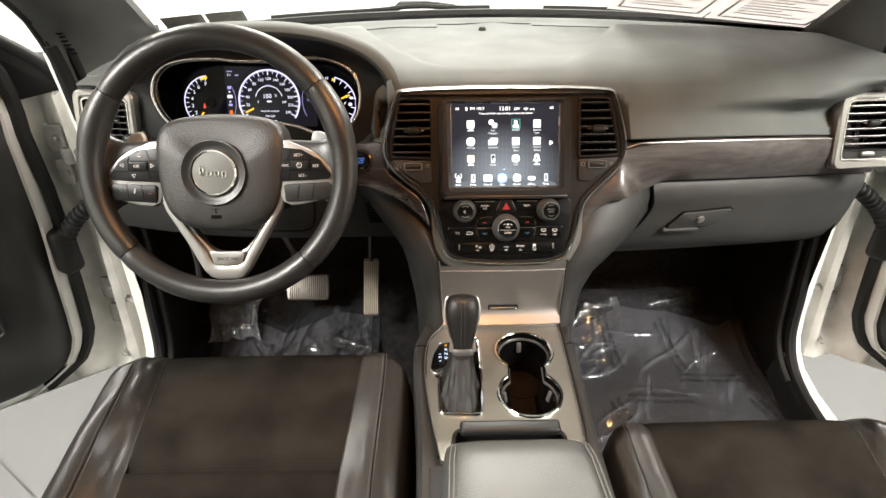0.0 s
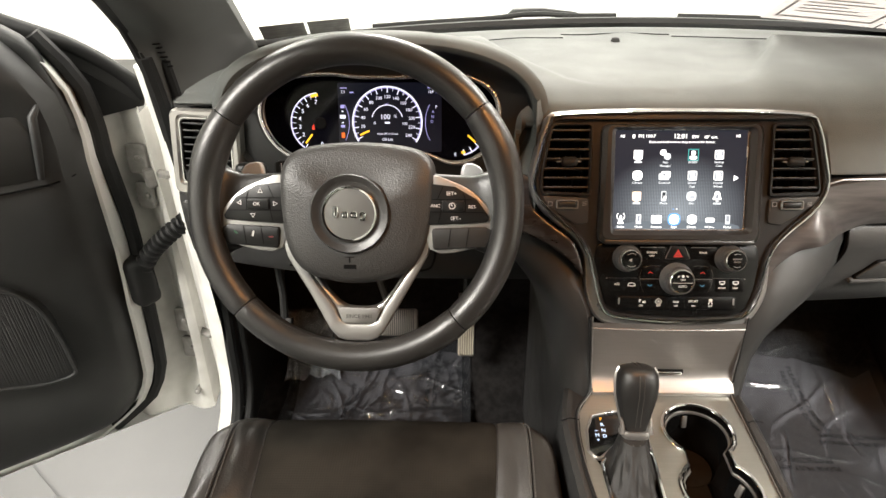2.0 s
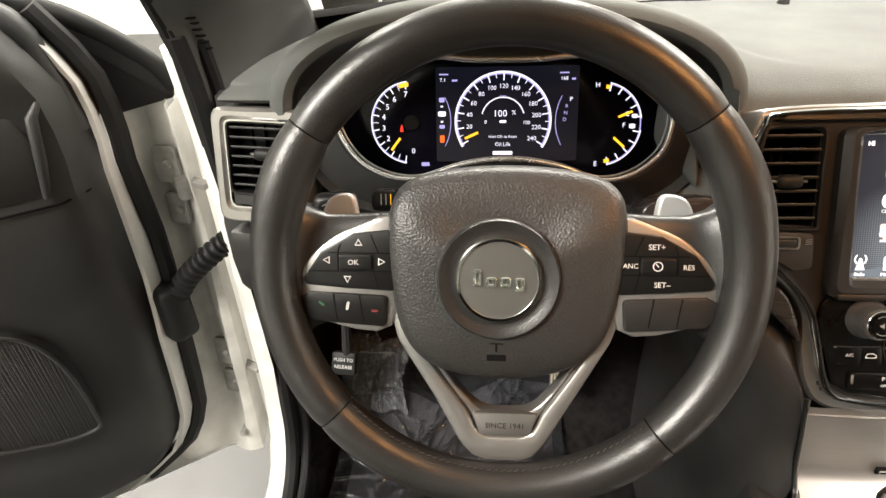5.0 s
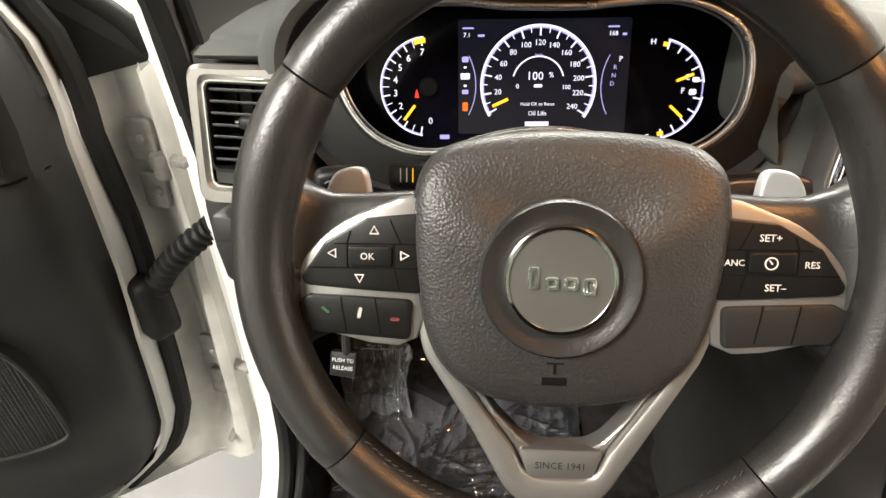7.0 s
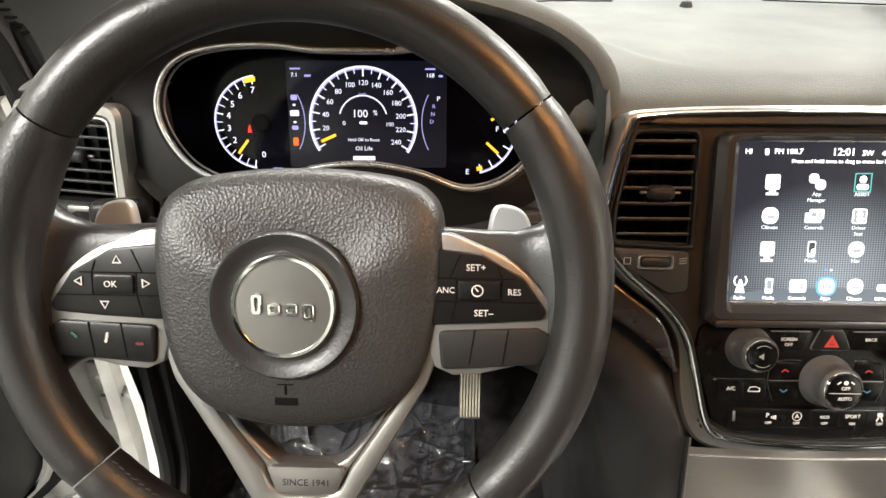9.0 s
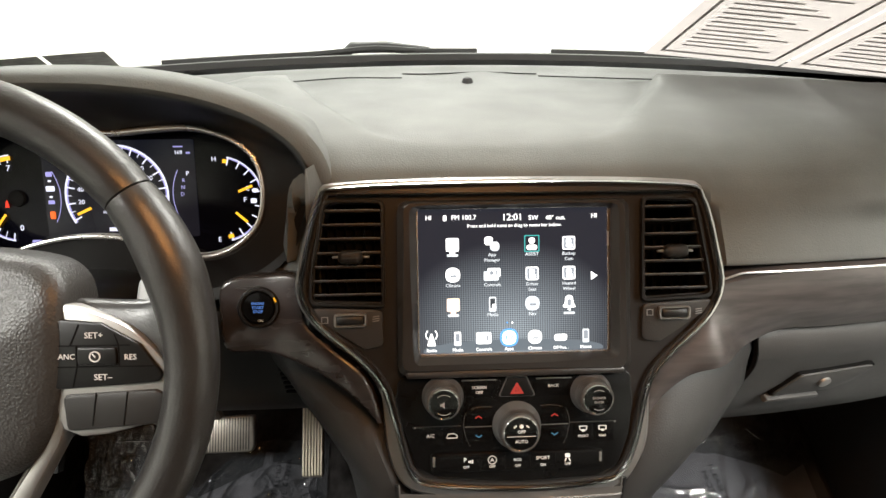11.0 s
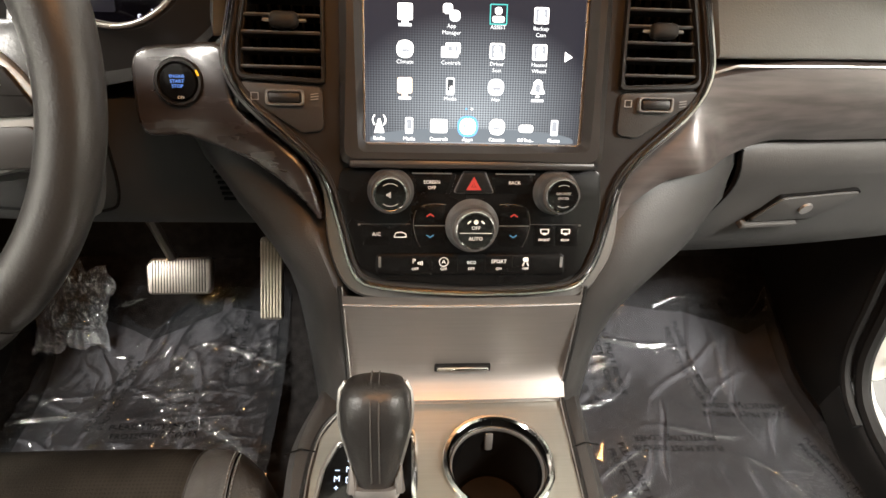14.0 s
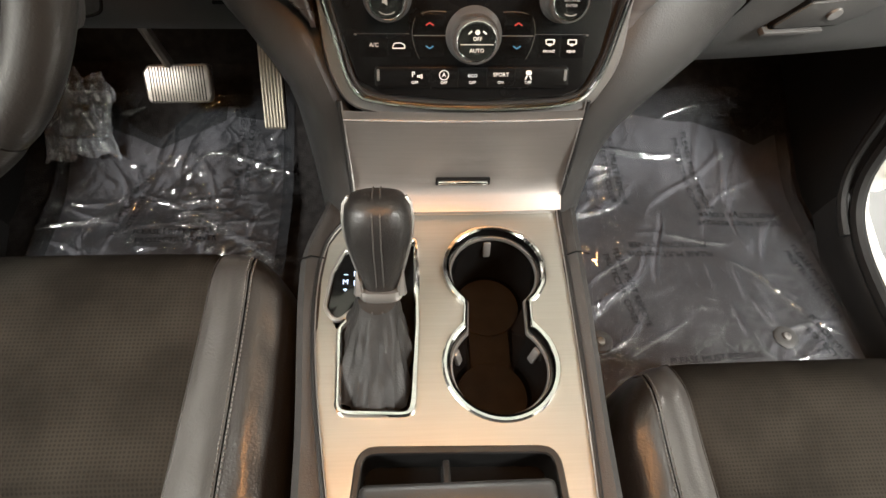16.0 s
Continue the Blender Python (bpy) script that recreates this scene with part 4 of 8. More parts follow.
def vent(owner, m, outline, slats, ribs, knob, wheel_at, slat_mat=None, back=-0.040, lean=6):
    """An air vent in the frame m: dark box, leaning slats, upright ribs behind, thumb knob, dial."""
    xs, ys = [p[0] for p in outline], [p[1] for p in outline]
    x0, x1, y0, y1 = min(xs), max(xs), min(ys), max(ys)
    v = part("air_vent", ring(m, [(p[0] + (0.003 if p[0] > (x0 + x1) / 2 else -0.003), p[1] + (0.003 if p[1] > (y0 + y1) / 2 else -0.003)) for p in outline], outline, -0.008, 0.001, 72, 0.001, inner_drop=back), M_BLACK, owner, "black air vent with level slats")
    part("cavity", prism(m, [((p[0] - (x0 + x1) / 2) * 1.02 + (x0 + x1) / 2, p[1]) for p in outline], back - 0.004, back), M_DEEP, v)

    def span(y):
        hit = []
        n = len(outline)
        for i in range(n):
            a, b = outline[i], outline[(i + 1) % n]
            if (a[1] - y) * (b[1] - y) < 0:
                hit.append(a[0] + (b[0] - a[0]) * (y - a[1]) / (b[1] - a[1]))
        return (min(hit), max(hit)) if len(hit) > 1 else (x0, x1)

    for k in range(slats):
        y = y1 - (k + 0.62) * (y1 - y0) / (slats + 0.25)
        a, b = span(y)
        sl = rbox(b - a - 0.0005, 0.0022, 0.016, 0.0007, 1, m=at(m, (a + b) / 2, y, -0.010) @ Matrix.Rotation(radians(-lean), 4, "X"))
        blade = part("slat", sl, slat_mat or M_BEZEL, v)
        part("lip", rbox(b - a - 0.002, 0.0010, 0.0012, 0.0003, 1, m=at(m, (a + b) / 2, y + 0.008 * math.sin(radians(lean)) + 0.0009, -0.0021)), M_LIP, blade)
    for k in range(ribs):
        x = x0 + (k + 1) * (x1 - x0) / (ribs + 1)
        part("rib", rbox(0.0012, (y1 - y0) * 0.94, 0.012, 0.0004, 1, m=at(m, x, (y0 + y1) / 2, back + 0.010)), M_DEEP, v)
    if knob:
        kb = part("knob", rbox(0.022, 0.0125, 0.013, 0.005, 3, m=at(m, knob[0], knob[1], -0.0005)), M_RUBBER, v, "thumb knob")
        for sgn in (-1, 1):
            part("wing", rbox(0.008, 0.0025, 0.004, 0.001, 1, m=at(m, knob[0] + sgn * 0.0125, knob[1], -0.002)), M_SILVER, kb, "silvery wing")
    if wheel_at:
        wx, wy = wheel_at
        w = part("dial", ring(m, rounded(rect(wx - 0.0145, wy - 0.006, wx + 0.0145, wy + 0.006), 0.003), rounded(rect(wx - 0.0125, wy - 0.0042, wx + 0.0125, wy + 0.0042), 0.002), -0.002, 0.003, 48, 0.0008), M_GUN, v, "thumb dial in a thin bright frame")
        part("dial_wheel", rbox(0.024, 0.008, 0.006, 0.0025, 2, m=at(m, wx, wy, 0.0005)), M_BLACK, w)
        part("mark", ring(m, rect(wx - 0.0255, wy - 0.0022, wx - 0.0195, wy + 0.0035), rect(wx - 0.0248, wy - 0.0016, wx - 0.0202, wy + 0.0029), 0.0003, 0.0008, 24, 0.0001), M_FAINT, w)
        for q in range(3):
            part("mark", rbox(0.006, 0.0007, 0.0004, 0, m=at(m, wx + 0.0225, wy - 0.001 + 0.002 * q, 0.0008, 8)), M_FAINT, w)
    return v


# ---- instrument cluster ----
cluster = thing("instrument_cluster", (-0.403, 0.17, 1.2), "lit instrument cluster with white dials and amber needles", "instrument cluster")
loop = dial_loop
part("lens", prism(GF, loop, -0.010, -0.001), M_LENS, cluster, "glossy black gauge face")
part("chrome_rim", tube([GF @ Vector((p.x, p.y, 0.061)) for p in resample(RIM, 160)], 0.0026, 10, closed=True), M_SATIN, cluster, "thin chrome rim")
part("inner_rim", tube([GF @ Vector((p.x * 0.985, p.y * 0.965, 0.052)) for p in resample(RIM, 160)], 0.0010, 6, closed=True), M_GUN, cluster)
part("display", prism(GF, rounded(rect(-0.068, -0.050, 0.088, 0.052), 0.003), -0.002, 0.0004), glow("display_black", (0.03, 0.035, 0.08), 0.10), cluster, "lit centre display")


def arc_band(m, cx, cy, r0, r1, a0, a1, d, n=40, thick=0.0004):
    pts = [(cx + r1 * math.cos(radians(a0 + (a1 - a0) * k / n)), cy + r1 * math.sin(radians(a0 + (a1 - a0) * k / n))) for k in range(n + 1)]
    pts += [(cx + r0 * math.cos(radians(a1 + (a0 - a1) * k / n)), cy + r0 * math.sin(radians(a1 + (a0 - a1) * k / n))) for k in range(n + 1)]
    rows = [[(p[0], p[1], d) for p in pts[:n + 1]], [(p[0], p[1], d) for p in pts[:n:-1]]]
    bm = loft(rows)
    bm.transform(m)
    return bm


def tick(m, cx, cy, r0, r1, a, w, d):
    c, s = math.cos(radians(a)), math.sin(radians(a))
    px, py = -s * w / 2, c * w / 2
    pts = [(cx + r0 * c + px, cy + r0 * s + py), (cx + r1 * c + px, cy + r1 * s + py), (cx + r1 * c - px, cy + r1 * s - py), (cx + r0 * c - px, cy + r0 * s - py)]
    bm = bmesh.new()
    bm.faces.new([bm.verts.new((*p, d)) for p in pts])
    bm.transform(m)
    return bm


# rev counter
rev = part("rev_counter", arc_band(GF, -0.096, -0.007, 0.0445, 0.0455, 95, 262, 0.0008), M_GAUGE, cluster, "rev counter with white scale", smooth=0)
part("scale_glow", arc_band(GF, -0.096, -0.007, 0.0432, 0.0445, 95, 262, 0.0007), M_GAUGEV, rev, smooth=0)
part("graduation", merged(*[tick(GF, -0.096, -0.007, 0.037, 0.0445, 98 + 162 * k / 14, 0.0012 if k % 2 == 0 else 0.0007, 0.0010) for k in range(15)]), M_GAUGE, rev, smooth=0)
part("red_zone", arc_band(GF, -0.096, -0.007, 0.0395, 0.0440, 93, 108, 0.0012, 8), M_NEEDLE, rev, smooth=0)
for k, ch in enumerate("0234567"):
    a = (262, 213, 190, 168, 146, 125, 100)[k]
    part("numeral", words(ch, 0.0085, at(GF, -0.096 + 0.0315 * math.cos(radians(a)) + (0.006 if ch in "0" else 0), -0.007 + 0.0315 * math.sin(radians(a)), 0.0010)), M_GAUGE, rev, smooth=0)
part("needle", tick(GF, -0.096, -0.007, 0.021, 0.038, 232, 0.0026, 0.0016), M_NEEDLE, rev, "amber needle", smooth=0)
part("hub", lathe(at(GF, -0.096, -0.007, 0.0), [(0.009, 0), (0.008, 0.003), (0.004, 0.004)], 20), M_DEEP, rev)
part("seatbelt_lamp", prism(at(GF, -0.107, -0.013, 0), [(-0.002, -0.0035), (0.002, -0.0035), (0.0012, 0.0015), (0, 0.0045), (-0.0012, 0.0015)], 0.0004, 0.0010), M_RED, cluster, "red warning lamp", smooth=0)
part("unit_mark", rbox(0.009, 0.004, 0.0003, 0, m=at(GF, -0.081, -0.053, 0.0008)), M_GAUGEV, rev)

# speedometer
sx, sy = 0.006, -0.006
spd = part("speedometer", arc_band(GF, sx, sy, 0.0515, 0.0535, 212, -34, 0.0010, 64), M_GAUGE, cluster, "speedometer with white scale", smooth=0)
part("scale_glow", arc_band(GF, sx, sy, 0.0500, 0.0515, 212, -34, 0.0009, 64), M_GAUGEV, spd, smooth=0)
part("graduation", merged(*[tick(GF, sx, sy, 0.0435 if k % 2 == 0 else 0.0465, 0.0515, 209 - 240 * k / 24, 0.0014 if k % 2 == 0 else 0.0008, 0.0012) for k in range(25)]), M_GAUGE, spd, smooth=0)
for k in range(1, 13):
    a = radians(209 - 240 * k / 12)
    part("numeral", words(str(20 * k), 0.0068, at(GF, sx + 0.0375 * math.cos(a), sy + 0.0375 * math.sin(a), 0.0012)), M_GAUGE, spd, smooth=0)
part("needle", tick(GF, sx, sy, 0.030, 0.046, 204, 0.0028, 0.0016), M_NEEDLE, spd, "amber needle", smooth=0)
part("inner_arc", arc_band(GF, sx, sy + 0.002, 0.0230, 0.0243, 165, 15, 0.0012, 32), M_GAUGE, spd, smooth=0)
for txt, size, x, y in (("100", 0.0105, -0.003, 0.008), ("%", 0.0065, 0.012, 0.009), ("0", 0.006, -0.019, -0.001), ("100", 0.0055, 0.026, -0.002), ("Hold OK to Reset", 0.0042, 0, -0.017), ("Oil Life", 0.0058, 0, -0.0255), ("km/h", 0.0035, 0, 0.027)):
    part("reading", words(txt, size, at(GF, sx + x, sy + y, 0.0012)), M_GAUGE if size > 0.004 else M_GAUGEV, cluster, smooth=0)
part("reading", rbox(0.022, 0.004, 0.0003, 0, m=at(GF, sx, sy - 0.035, 0.0010)), M_GAUGE, cluster)
part("oil_mark", rbox(0.008, 0.0028, 0.0003, 0.001, 1, m=at(GF, sx, sy - 0.0005, 0.0010)), M_GAUGE, cluster)
for x, a0, a1 in ((-0.108, -28, 28), (0.120, 208, 152)):
    part("side_arc", arc_band(GF, x, -0.006, 0.0560, 0.0568, a0, a1, 0.0011, 20), M_GAUGEV, cluster, smooth=0)
part("reading", words("7.1", 0.0055, at(GF, -0.060, 0.0385, 0.0012)), M_GAUGE, cluster, smooth=0)
part("reading", rbox(0.010, 0.0014, 0.0003, 0, m=at(GF, -0.059, 0.0445, 0.001)), M_GAUGEV, cluster)
part("reading", rbox(0.006, 0.002, 0.0003, 0, m=at(GF, -0.047, 0.038, 0.001)), M_GAUGEV, cluster)
part("reading", words("168", 0.0055, at(GF, 0.072, 0.0385, 0.0012)), M_GAUGE, cluster, smooth=0)
part("reading", rbox(0.010, 0.0014, 0.0003, 0, m=at(GF, 0.072, 0.0445, 0.001)), M_GAUGEV, cluster)
part("reading", rbox(0.004, 0.002, 0.0003, 0, m=at(GF, 0.082, 0.038, 0.001)), M_GAUGEV, cluster)
for k, ch in enumerate("PRND"):
    part("gear_letter", words(ch, 0.0065 if k == 0 else 0.0055, at(GF, 0.080 - 0.0035 * min(k, 1) - 0.001 * k, 0.0165 - 0.0072 * k, 0.0012)), M_GAUGE if k == 0 else M_GAUGEV, cluster, smooth=0)
for k, (w, h, mt) in enumerate(((0.006, 0.005, M_GAUGEV), (0.003, 0.002, M_GAUGE), (0.0085, 0.0055, M_GAUGE), (0.003, 0.002, M_GAUGE), (0.006, 0.004, M_GAUGEV), (0.005, 0.008, glow("lamp_orange", (1.0, 0.16, 0.02), 1.0)))):
    part("tell_tale", rbox(w, h, 0.0004, 0.0008, 1, m=at(GF, -0.0615, (0.0175, 0.0105, 0.0025, -0.006, -0.0115, -0.0250)[k], 0.0010)), mt, cluster, smooth=0)
# temperature and fuel
tf = part("fuel_gauge", arc_band(GF, 0.112, -0.011, 0.0445, 0.0455, 78, 8, 0.0008, 20), M_GAUGE, cluster, "temperature and fuel scales", smooth=0)
part("scale", arc_band(GF, 0.112, -0.011, 0.0445, 0.0455, -8, -78, 0.0008, 20), M_GAUGE, tf, smooth=0)
part("scale_glow", arc_band(GF, 0.112, -0.011, 0.0432, 0.0445, 78, -78, 0.0006, 40), M_GAUGEV, tf, smooth=0)
part("graduation", merged(*[tick(GF, 0.112, -0.011, 0.0365, 0.0445, a, 0.0013, 0.0010) for a in (76, 60, 44, 28, 11, -11, -28, -44, -60, -76)]), M_GAUGE, tf, smooth=0)
part("zone", arc_band(GF, 0.112, -0.011, 0.0385, 0.0425, 83, 77, 0.0011, 4), M_NEEDLE, tf, smooth=0)
part("zone", arc_band(GF, 0.112, -0.011, 0.0385, 0.0425, -73, -81, 0.0011, 4), M_NEEDLE, tf, smooth=0)
for ch, x, y in (("H", 0.108, 0.031), ("C", 0.141, 0.0), ("F", 0.138, -0.012), ("E", 0.109, -0.054)):
    part("numeral", words(ch, 0.0072, at(GF, x, y, 0.0012)), M_GAUGE, tf, smooth=0)
part("pump_mark", rbox(0.006, 0.005, 0.0003, 0.001, 1, m=at(GF, 0.147, -0.013, 0.001)), M_GAUGE, tf)
part("thermo_mark", rbox(0.006, 0.004, 0.0003, 0.001, 1, m=at(GF, 0.149, -0.002, 0.001)), M_GAUGE, tf)
part("needle", tick(GF, 0.112, -0.011, 0.021, 0.037, 22, 0.0026, 0.0016), M_NEEDLE, tf, "amber needle", smooth=0)
part("needle", tick(GF, 0.112, -0.011, 0.021, 0.037, -42, 0.0026, 0.0016), M_NEEDLE, tf, "amber needle", smooth=0)

# ---- centre stack ----
stack = thing("center_stack", (0, 0.0, 1.1), "centre stack with chrome outline, touchscreen, vents and climate knobs", "center stack")
BEZ = [(-0.172, 0.139), (-0.150, 0.151), (0.0, 0.154), (0.150, 0.150), (0.174, 0.138), (0.188, 0.088), (0.192, 0.054), (0.177, 0.024), (0.141, -0.010), (0.124, -0.035), (0.113, -0.085), (0.100, -0.113), (0.075, -0.124), (0.0, -0.127), (-0.075, -0.121), (-0.098, -0.108), (-0.110, -0.065), (-0.119, -0.032), (-0.136, -0.008), (-0.176, 0.028), (-0.191, 0.055), (-0.188, 0.082)]
bez = smooth_loop(BEZ, 5)


def inset(loop_pts, w):
    n = len(loop_pts)
    res = []
    for i in range(n):
        a, b = Vector(loop_pts[i - 1]), Vector(loop_pts[(i + 1) % n])
        e = (b - a).normalized()
        res.append((loop_pts[i][0] + e.y * w, loop_pts[i][1] - e.x * w))
    return res


outer = []
for p, q in zip(inset(bez, -0.004), inset(bez, -0.0115)):
    k = max(0.0, min(1.0, (-0.030 - p[1]) / 0.06))
    k = k * k * (3 - 2 * k)
    outer.append((p[0] * (1 - k) + q[0] * k, p[1] * (1 - k) + q[1] * k))
part("body", ring(SF, outer, inset(bez, 0.009), -0.10, -0.004, 150, 0.003), M_GUN, stack, "gunmetal outer band")
part("chrome_outline", ring(SF, bez, inset(bez, 0.0046), -0.008, 0.0055, 150, 0.0022), M_CHROME, stack, "bright chrome outline")
part("inner_band", ring(SF, inset(bez, 0.0046), inset(bez, 0.0072), -0.008, 0.0015, 150, 0.0008), M_BEZEL, stack)
VL = rounded([(-0.166, 0.136), (-0.117, 0.136), (-0.118, 0.046), (-0.179, 0.049), (-0.178, 0.075)], [0.008, 0.006, 0.003, 0.006, 0.02], 4)
VR = rounded([(0.119, 0.136), (0.164, 0.134), (0.176, 0.075), (0.180, 0.049), (0.119, 0.046)], [0.006, 0.008, 0.02, 0.006, 0.003], 4)
bm = holes_plate(inset(bez, 0.006), [inset(VL, 0.001), inset(VR, 0.001)], -0.008, -0.003)
bm.transform(SF)
part("face", bm, M_BEZEL, stack, "satin black face", smooth=25)
part("backing", prism(SF, inset(bez, 0.006), -0.052, -0.045), M_DEEP, stack)
part("top_bar", prism(SF, rounded([(-0.158, 0.1425), (0.158, 0.1420), (0.150, 0.1470), (0.0, 0.1495), (-0.150, 0.1475)], 0.003), -0.002, 0.0035, 0.0015), M_BEZEL, stack, "satin dark bar along the top")
scr = part("screen_surround", ring(SF, rounded([(-0.103, 0.137), (0.103, 0.137), (0.105, -0.018), (-0.105, -0.018)], 0.010), rounded(rect(-0.0865, -0.0015, 0.0865, 0.1305), 0.003), -0.004, 0.012, 120, 0.0065, inner_drop=-0.002), M_SURR, stack, "satin dark grey screen surround")
M_TOUCH = glow("touch_display", (0.10, 0.11, 0.13), 0.5)
nt = M_TOUCH.node_tree
tcn, rampn, gr, mp, sep = [nt.nodes.new("ShaderNode" + k) for k in ("TexCoord", "Mix", "TexGradient", "Mapping", "SeparateXYZ")]
gr.gradient_type = "SPHERICAL"
mp.vector_type = "TEXTURE"
mp.inputs["Location"].default_value, mp.inputs["Scale"].default_value = (0.0, 0.02, 1.120), (0.105, 0.2, 0.075)
rampn.data_type = "RGBA"
nt.links.new(tcn.outputs["Object"], mp.inputs[0])
nt.links.new(mp.outputs[0], gr.inputs[0])
nt.links.new(tcn.outputs["Object"], sep.inputs[0])


def calc(op, a, b=None):
    """A maths node of the touchscreen's material; a and b are sockets or numbers."""
    q = nt.nodes.new("ShaderNodeMath")
    q.operation = op
    for k, val in enumerate((a, b)):
        if isinstance(val, (int, float)):
            q.inputs[k].default_value = val
        elif val is not None:
            nt.links.new(val, q.inputs[k])
    return q.outputs[0]


# diamond lattice: the difference of two waves, across and up the glass
across = calc("COSINE", calc("MULTIPLY", sep.outputs[0], 2 * math.pi / 0.0021))
upward = calc("COSINE", calc("MULTIPLY", sep.outputs[2], 2 * math.pi / 0.0017))
lattice = calc("ADD", calc("MULTIPLY", calc("SUBTRACT", across, upward), 0.15), 0.37)
nt.links.new(calc("MULTIPLY", calc("POWER", gr.outputs["Fac"], 1.15), lattice), rampn.inputs[0])
rampn.inputs[6].default_value, rampn.inputs[7].default_value = (0.020, 0.022, 0.032, 1), (0.78, 0.90, 1.0, 1)
nt.links.new(rampn.outputs[2], nt.nodes["Principled BSDF"].inputs["Emission Color"])
nt.nodes["Principled BSDF"].inputs["Emission Strength"].default_value = 1.0
touch = part("touchscreen", prism(SF, rect(-0.0885, -0.0035, 0.0885, 0.1325), -0.012, -0.0015), M_TOUCH, stack, "lit touchscreen with rows of white icons")
part("screen_edge", ring(SF, rect(-0.0865, -0.0015, 0.0865, 0.1305), rect(-0.0852, -0.0002, 0.0852, 0.1292), -0.002, 0.0008, 60, 0.0002), M_SATIN, touch, "thin pale edge")
D1 = -0.0011


def dot(x, y, w, h, mat, r=0.001, d=D1, turn=0.0, name="icon"):
    return part(name, prism(at(SF, x, y, d, turn), rounded(rect(-w / 2, -h / 2, w / 2, h / 2), r, 8 if r > 0.002 else 2), 0, 0.0002), mat, touch, smooth=0)


def word(txt, size, x, y, mat=None, d=D1, owner=None, align="CENTER"):
    return part("legend", words(txt, size, at(SF, x, y, d + 0.0003), align=align), mat or M_SCRW, owner or touch, smooth=0)


word("HI", 0.0058, -0.0755, 0.1215)
word("HI", 0.0058, 0.0735, 0.1215)
word("FM 100.7", 0.0060, -0.0440, 0.1215)
dot(-0.0610, 0.1213, 0.003, 0.005, M_SCRW)
word("12:01", 0.0085, -0.0005, 0.1212)
word("SW", 0.0060, 0.0185, 0.1205)
word("48° out.", 0.0055, 0.0385, 0.1203)
word("Press and hold icons to drag to menu bar below.", 0.0043, 0.0015, 0.1140)
IX, IY = (-0.0545, -0.019, 0.0170, 0.0505), (0.0975, 0.0705, 0.0435)
for r in range(3):
    for c in range(4):
        x, y = IX[c], IY[r]
        if (r, c) == (0, 2):
            part("icon", ring(at(SF, x, y, D1), rect(-0.0068, -0.0075, 0.0068, 0.0075), rect(-0.0060, -0.0067, 0.0060, 0.0067), 0, 0.0003, 40, 0.0001), M_SCRT, touch, smooth=0)
            dot(x, y + 0.0025, 0.0055, 0.0055, M_SCRW, 0.0027)
            dot(x, y - 0.0035, 0.0095, 0.0045, M_SCRW, 0.002)
        elif (r, c) == (0, 1):
            dot(x - 0.003, y + 0.003, 0.0075, 0.0075, M_SCRW, 0.003)
            dot(x + 0.0025, y - 0.002, 0.0085, 0.0085, M_SCRG, 0.004)
        elif (r, c) == (2, 3):
            part("icon", prism(at(SF, x, y, D1), rounded([(-0.0062, -0.0045), (0.0062, -0.0045), (0.004, 0.000), (0.0034, 0.0046), (0.0014, 0.0066), (-0.0014, 0.0066), (-0.0034, 0.0046), (-0.004, 0.000)], 0.001, 2), 0, 0.0002), M_SCRW, touch, smooth=0)
            dot(x, y, 0.0038, 0.0066, M_SCRD, 0.0018, D1 + 0.0003)
            dot(x, y - 0.0063, 0.003, 0.0018, M_SCRW, 0.0008)
        elif (r, c) == (2, 1):
            dot(x, y, 0.0065, 0.0135, M_SCRG, 0.001)
            dot(x, y + 0.001, 0.0045, 0.0085, M_SCREEN, 0.0006, D1 + 0.0003)
            dot(x + 0.0012, y - 0.002, 0.0034, 0.0046, M_SCRW, 0.0012, D1 + 0.0006)
        elif (r, c) in ((1, 0), (2, 2)):
            dot(x, y, 0.0130, 0.0130, M_SCRW if c == 0 else M_SCRG, 0.0062)
            dot(x + 0.0005, y - 0.001, 0.0062, 0.0020, M_SCRD, 0.0009, D1 + 0.0003)
        elif (r, c) == (1, 1):
            dot(x - 0.001, y - 0.0015, 0.0135, 0.0085, M_SCRG, 0.001)
            dot(x + 0.0015, y + 0.0015, 0.0115, 0.0080, M_SCRW, 0.001, D1 + 0.0002)
            dot(x - 0.0008, y + 0.0012, 0.0038, 0.0036, M_SCRD, 0.0012, D1 + 0.0005)
            dot(x + 0.0040, y + 0.0012, 0.0016, 0.0046, M_SCRD, 0.0006, D1 + 0.0005)
        else:
            mt = M_SCRO if (r, c) == (2, 0) else M_SCRW
            dot(x, y, 0.0115, 0.0120, mt, 0.0015)
            if c > 1:
                # a framed tile with a white figure in it
                dot(x, y, 0.0094, 0.0098, M_SCRD, 0.001, D1 + 0.0003)
                dot(x - 0.0003, y + 0.0016, 0.0048, 0.0046, M_SCRW, 0.0022, D1 + 0.0006)
                dot(x + 0.0004, y - 0.0024, 0.0060, 0.0030, M_SCRW, 0.0010, D1 + 0.0006)
            else:
                dot(x, y - 0.0072, 0.0050, 0.0024, mt, 0.0008)
        cap = {(0, 1): ("App", "Manager"), (0, 2): ("ASSIST",), (0, 3): ("Backup", "Cam"), (1, 0): ("Climate",), (1, 1): ("Controls",), (1, 2): ("Driver", "Seat"), (1, 3): ("Heated", "Wheel"), (2, 1): ("Media",), (2, 2): ("Nav",)}.get((r, c))
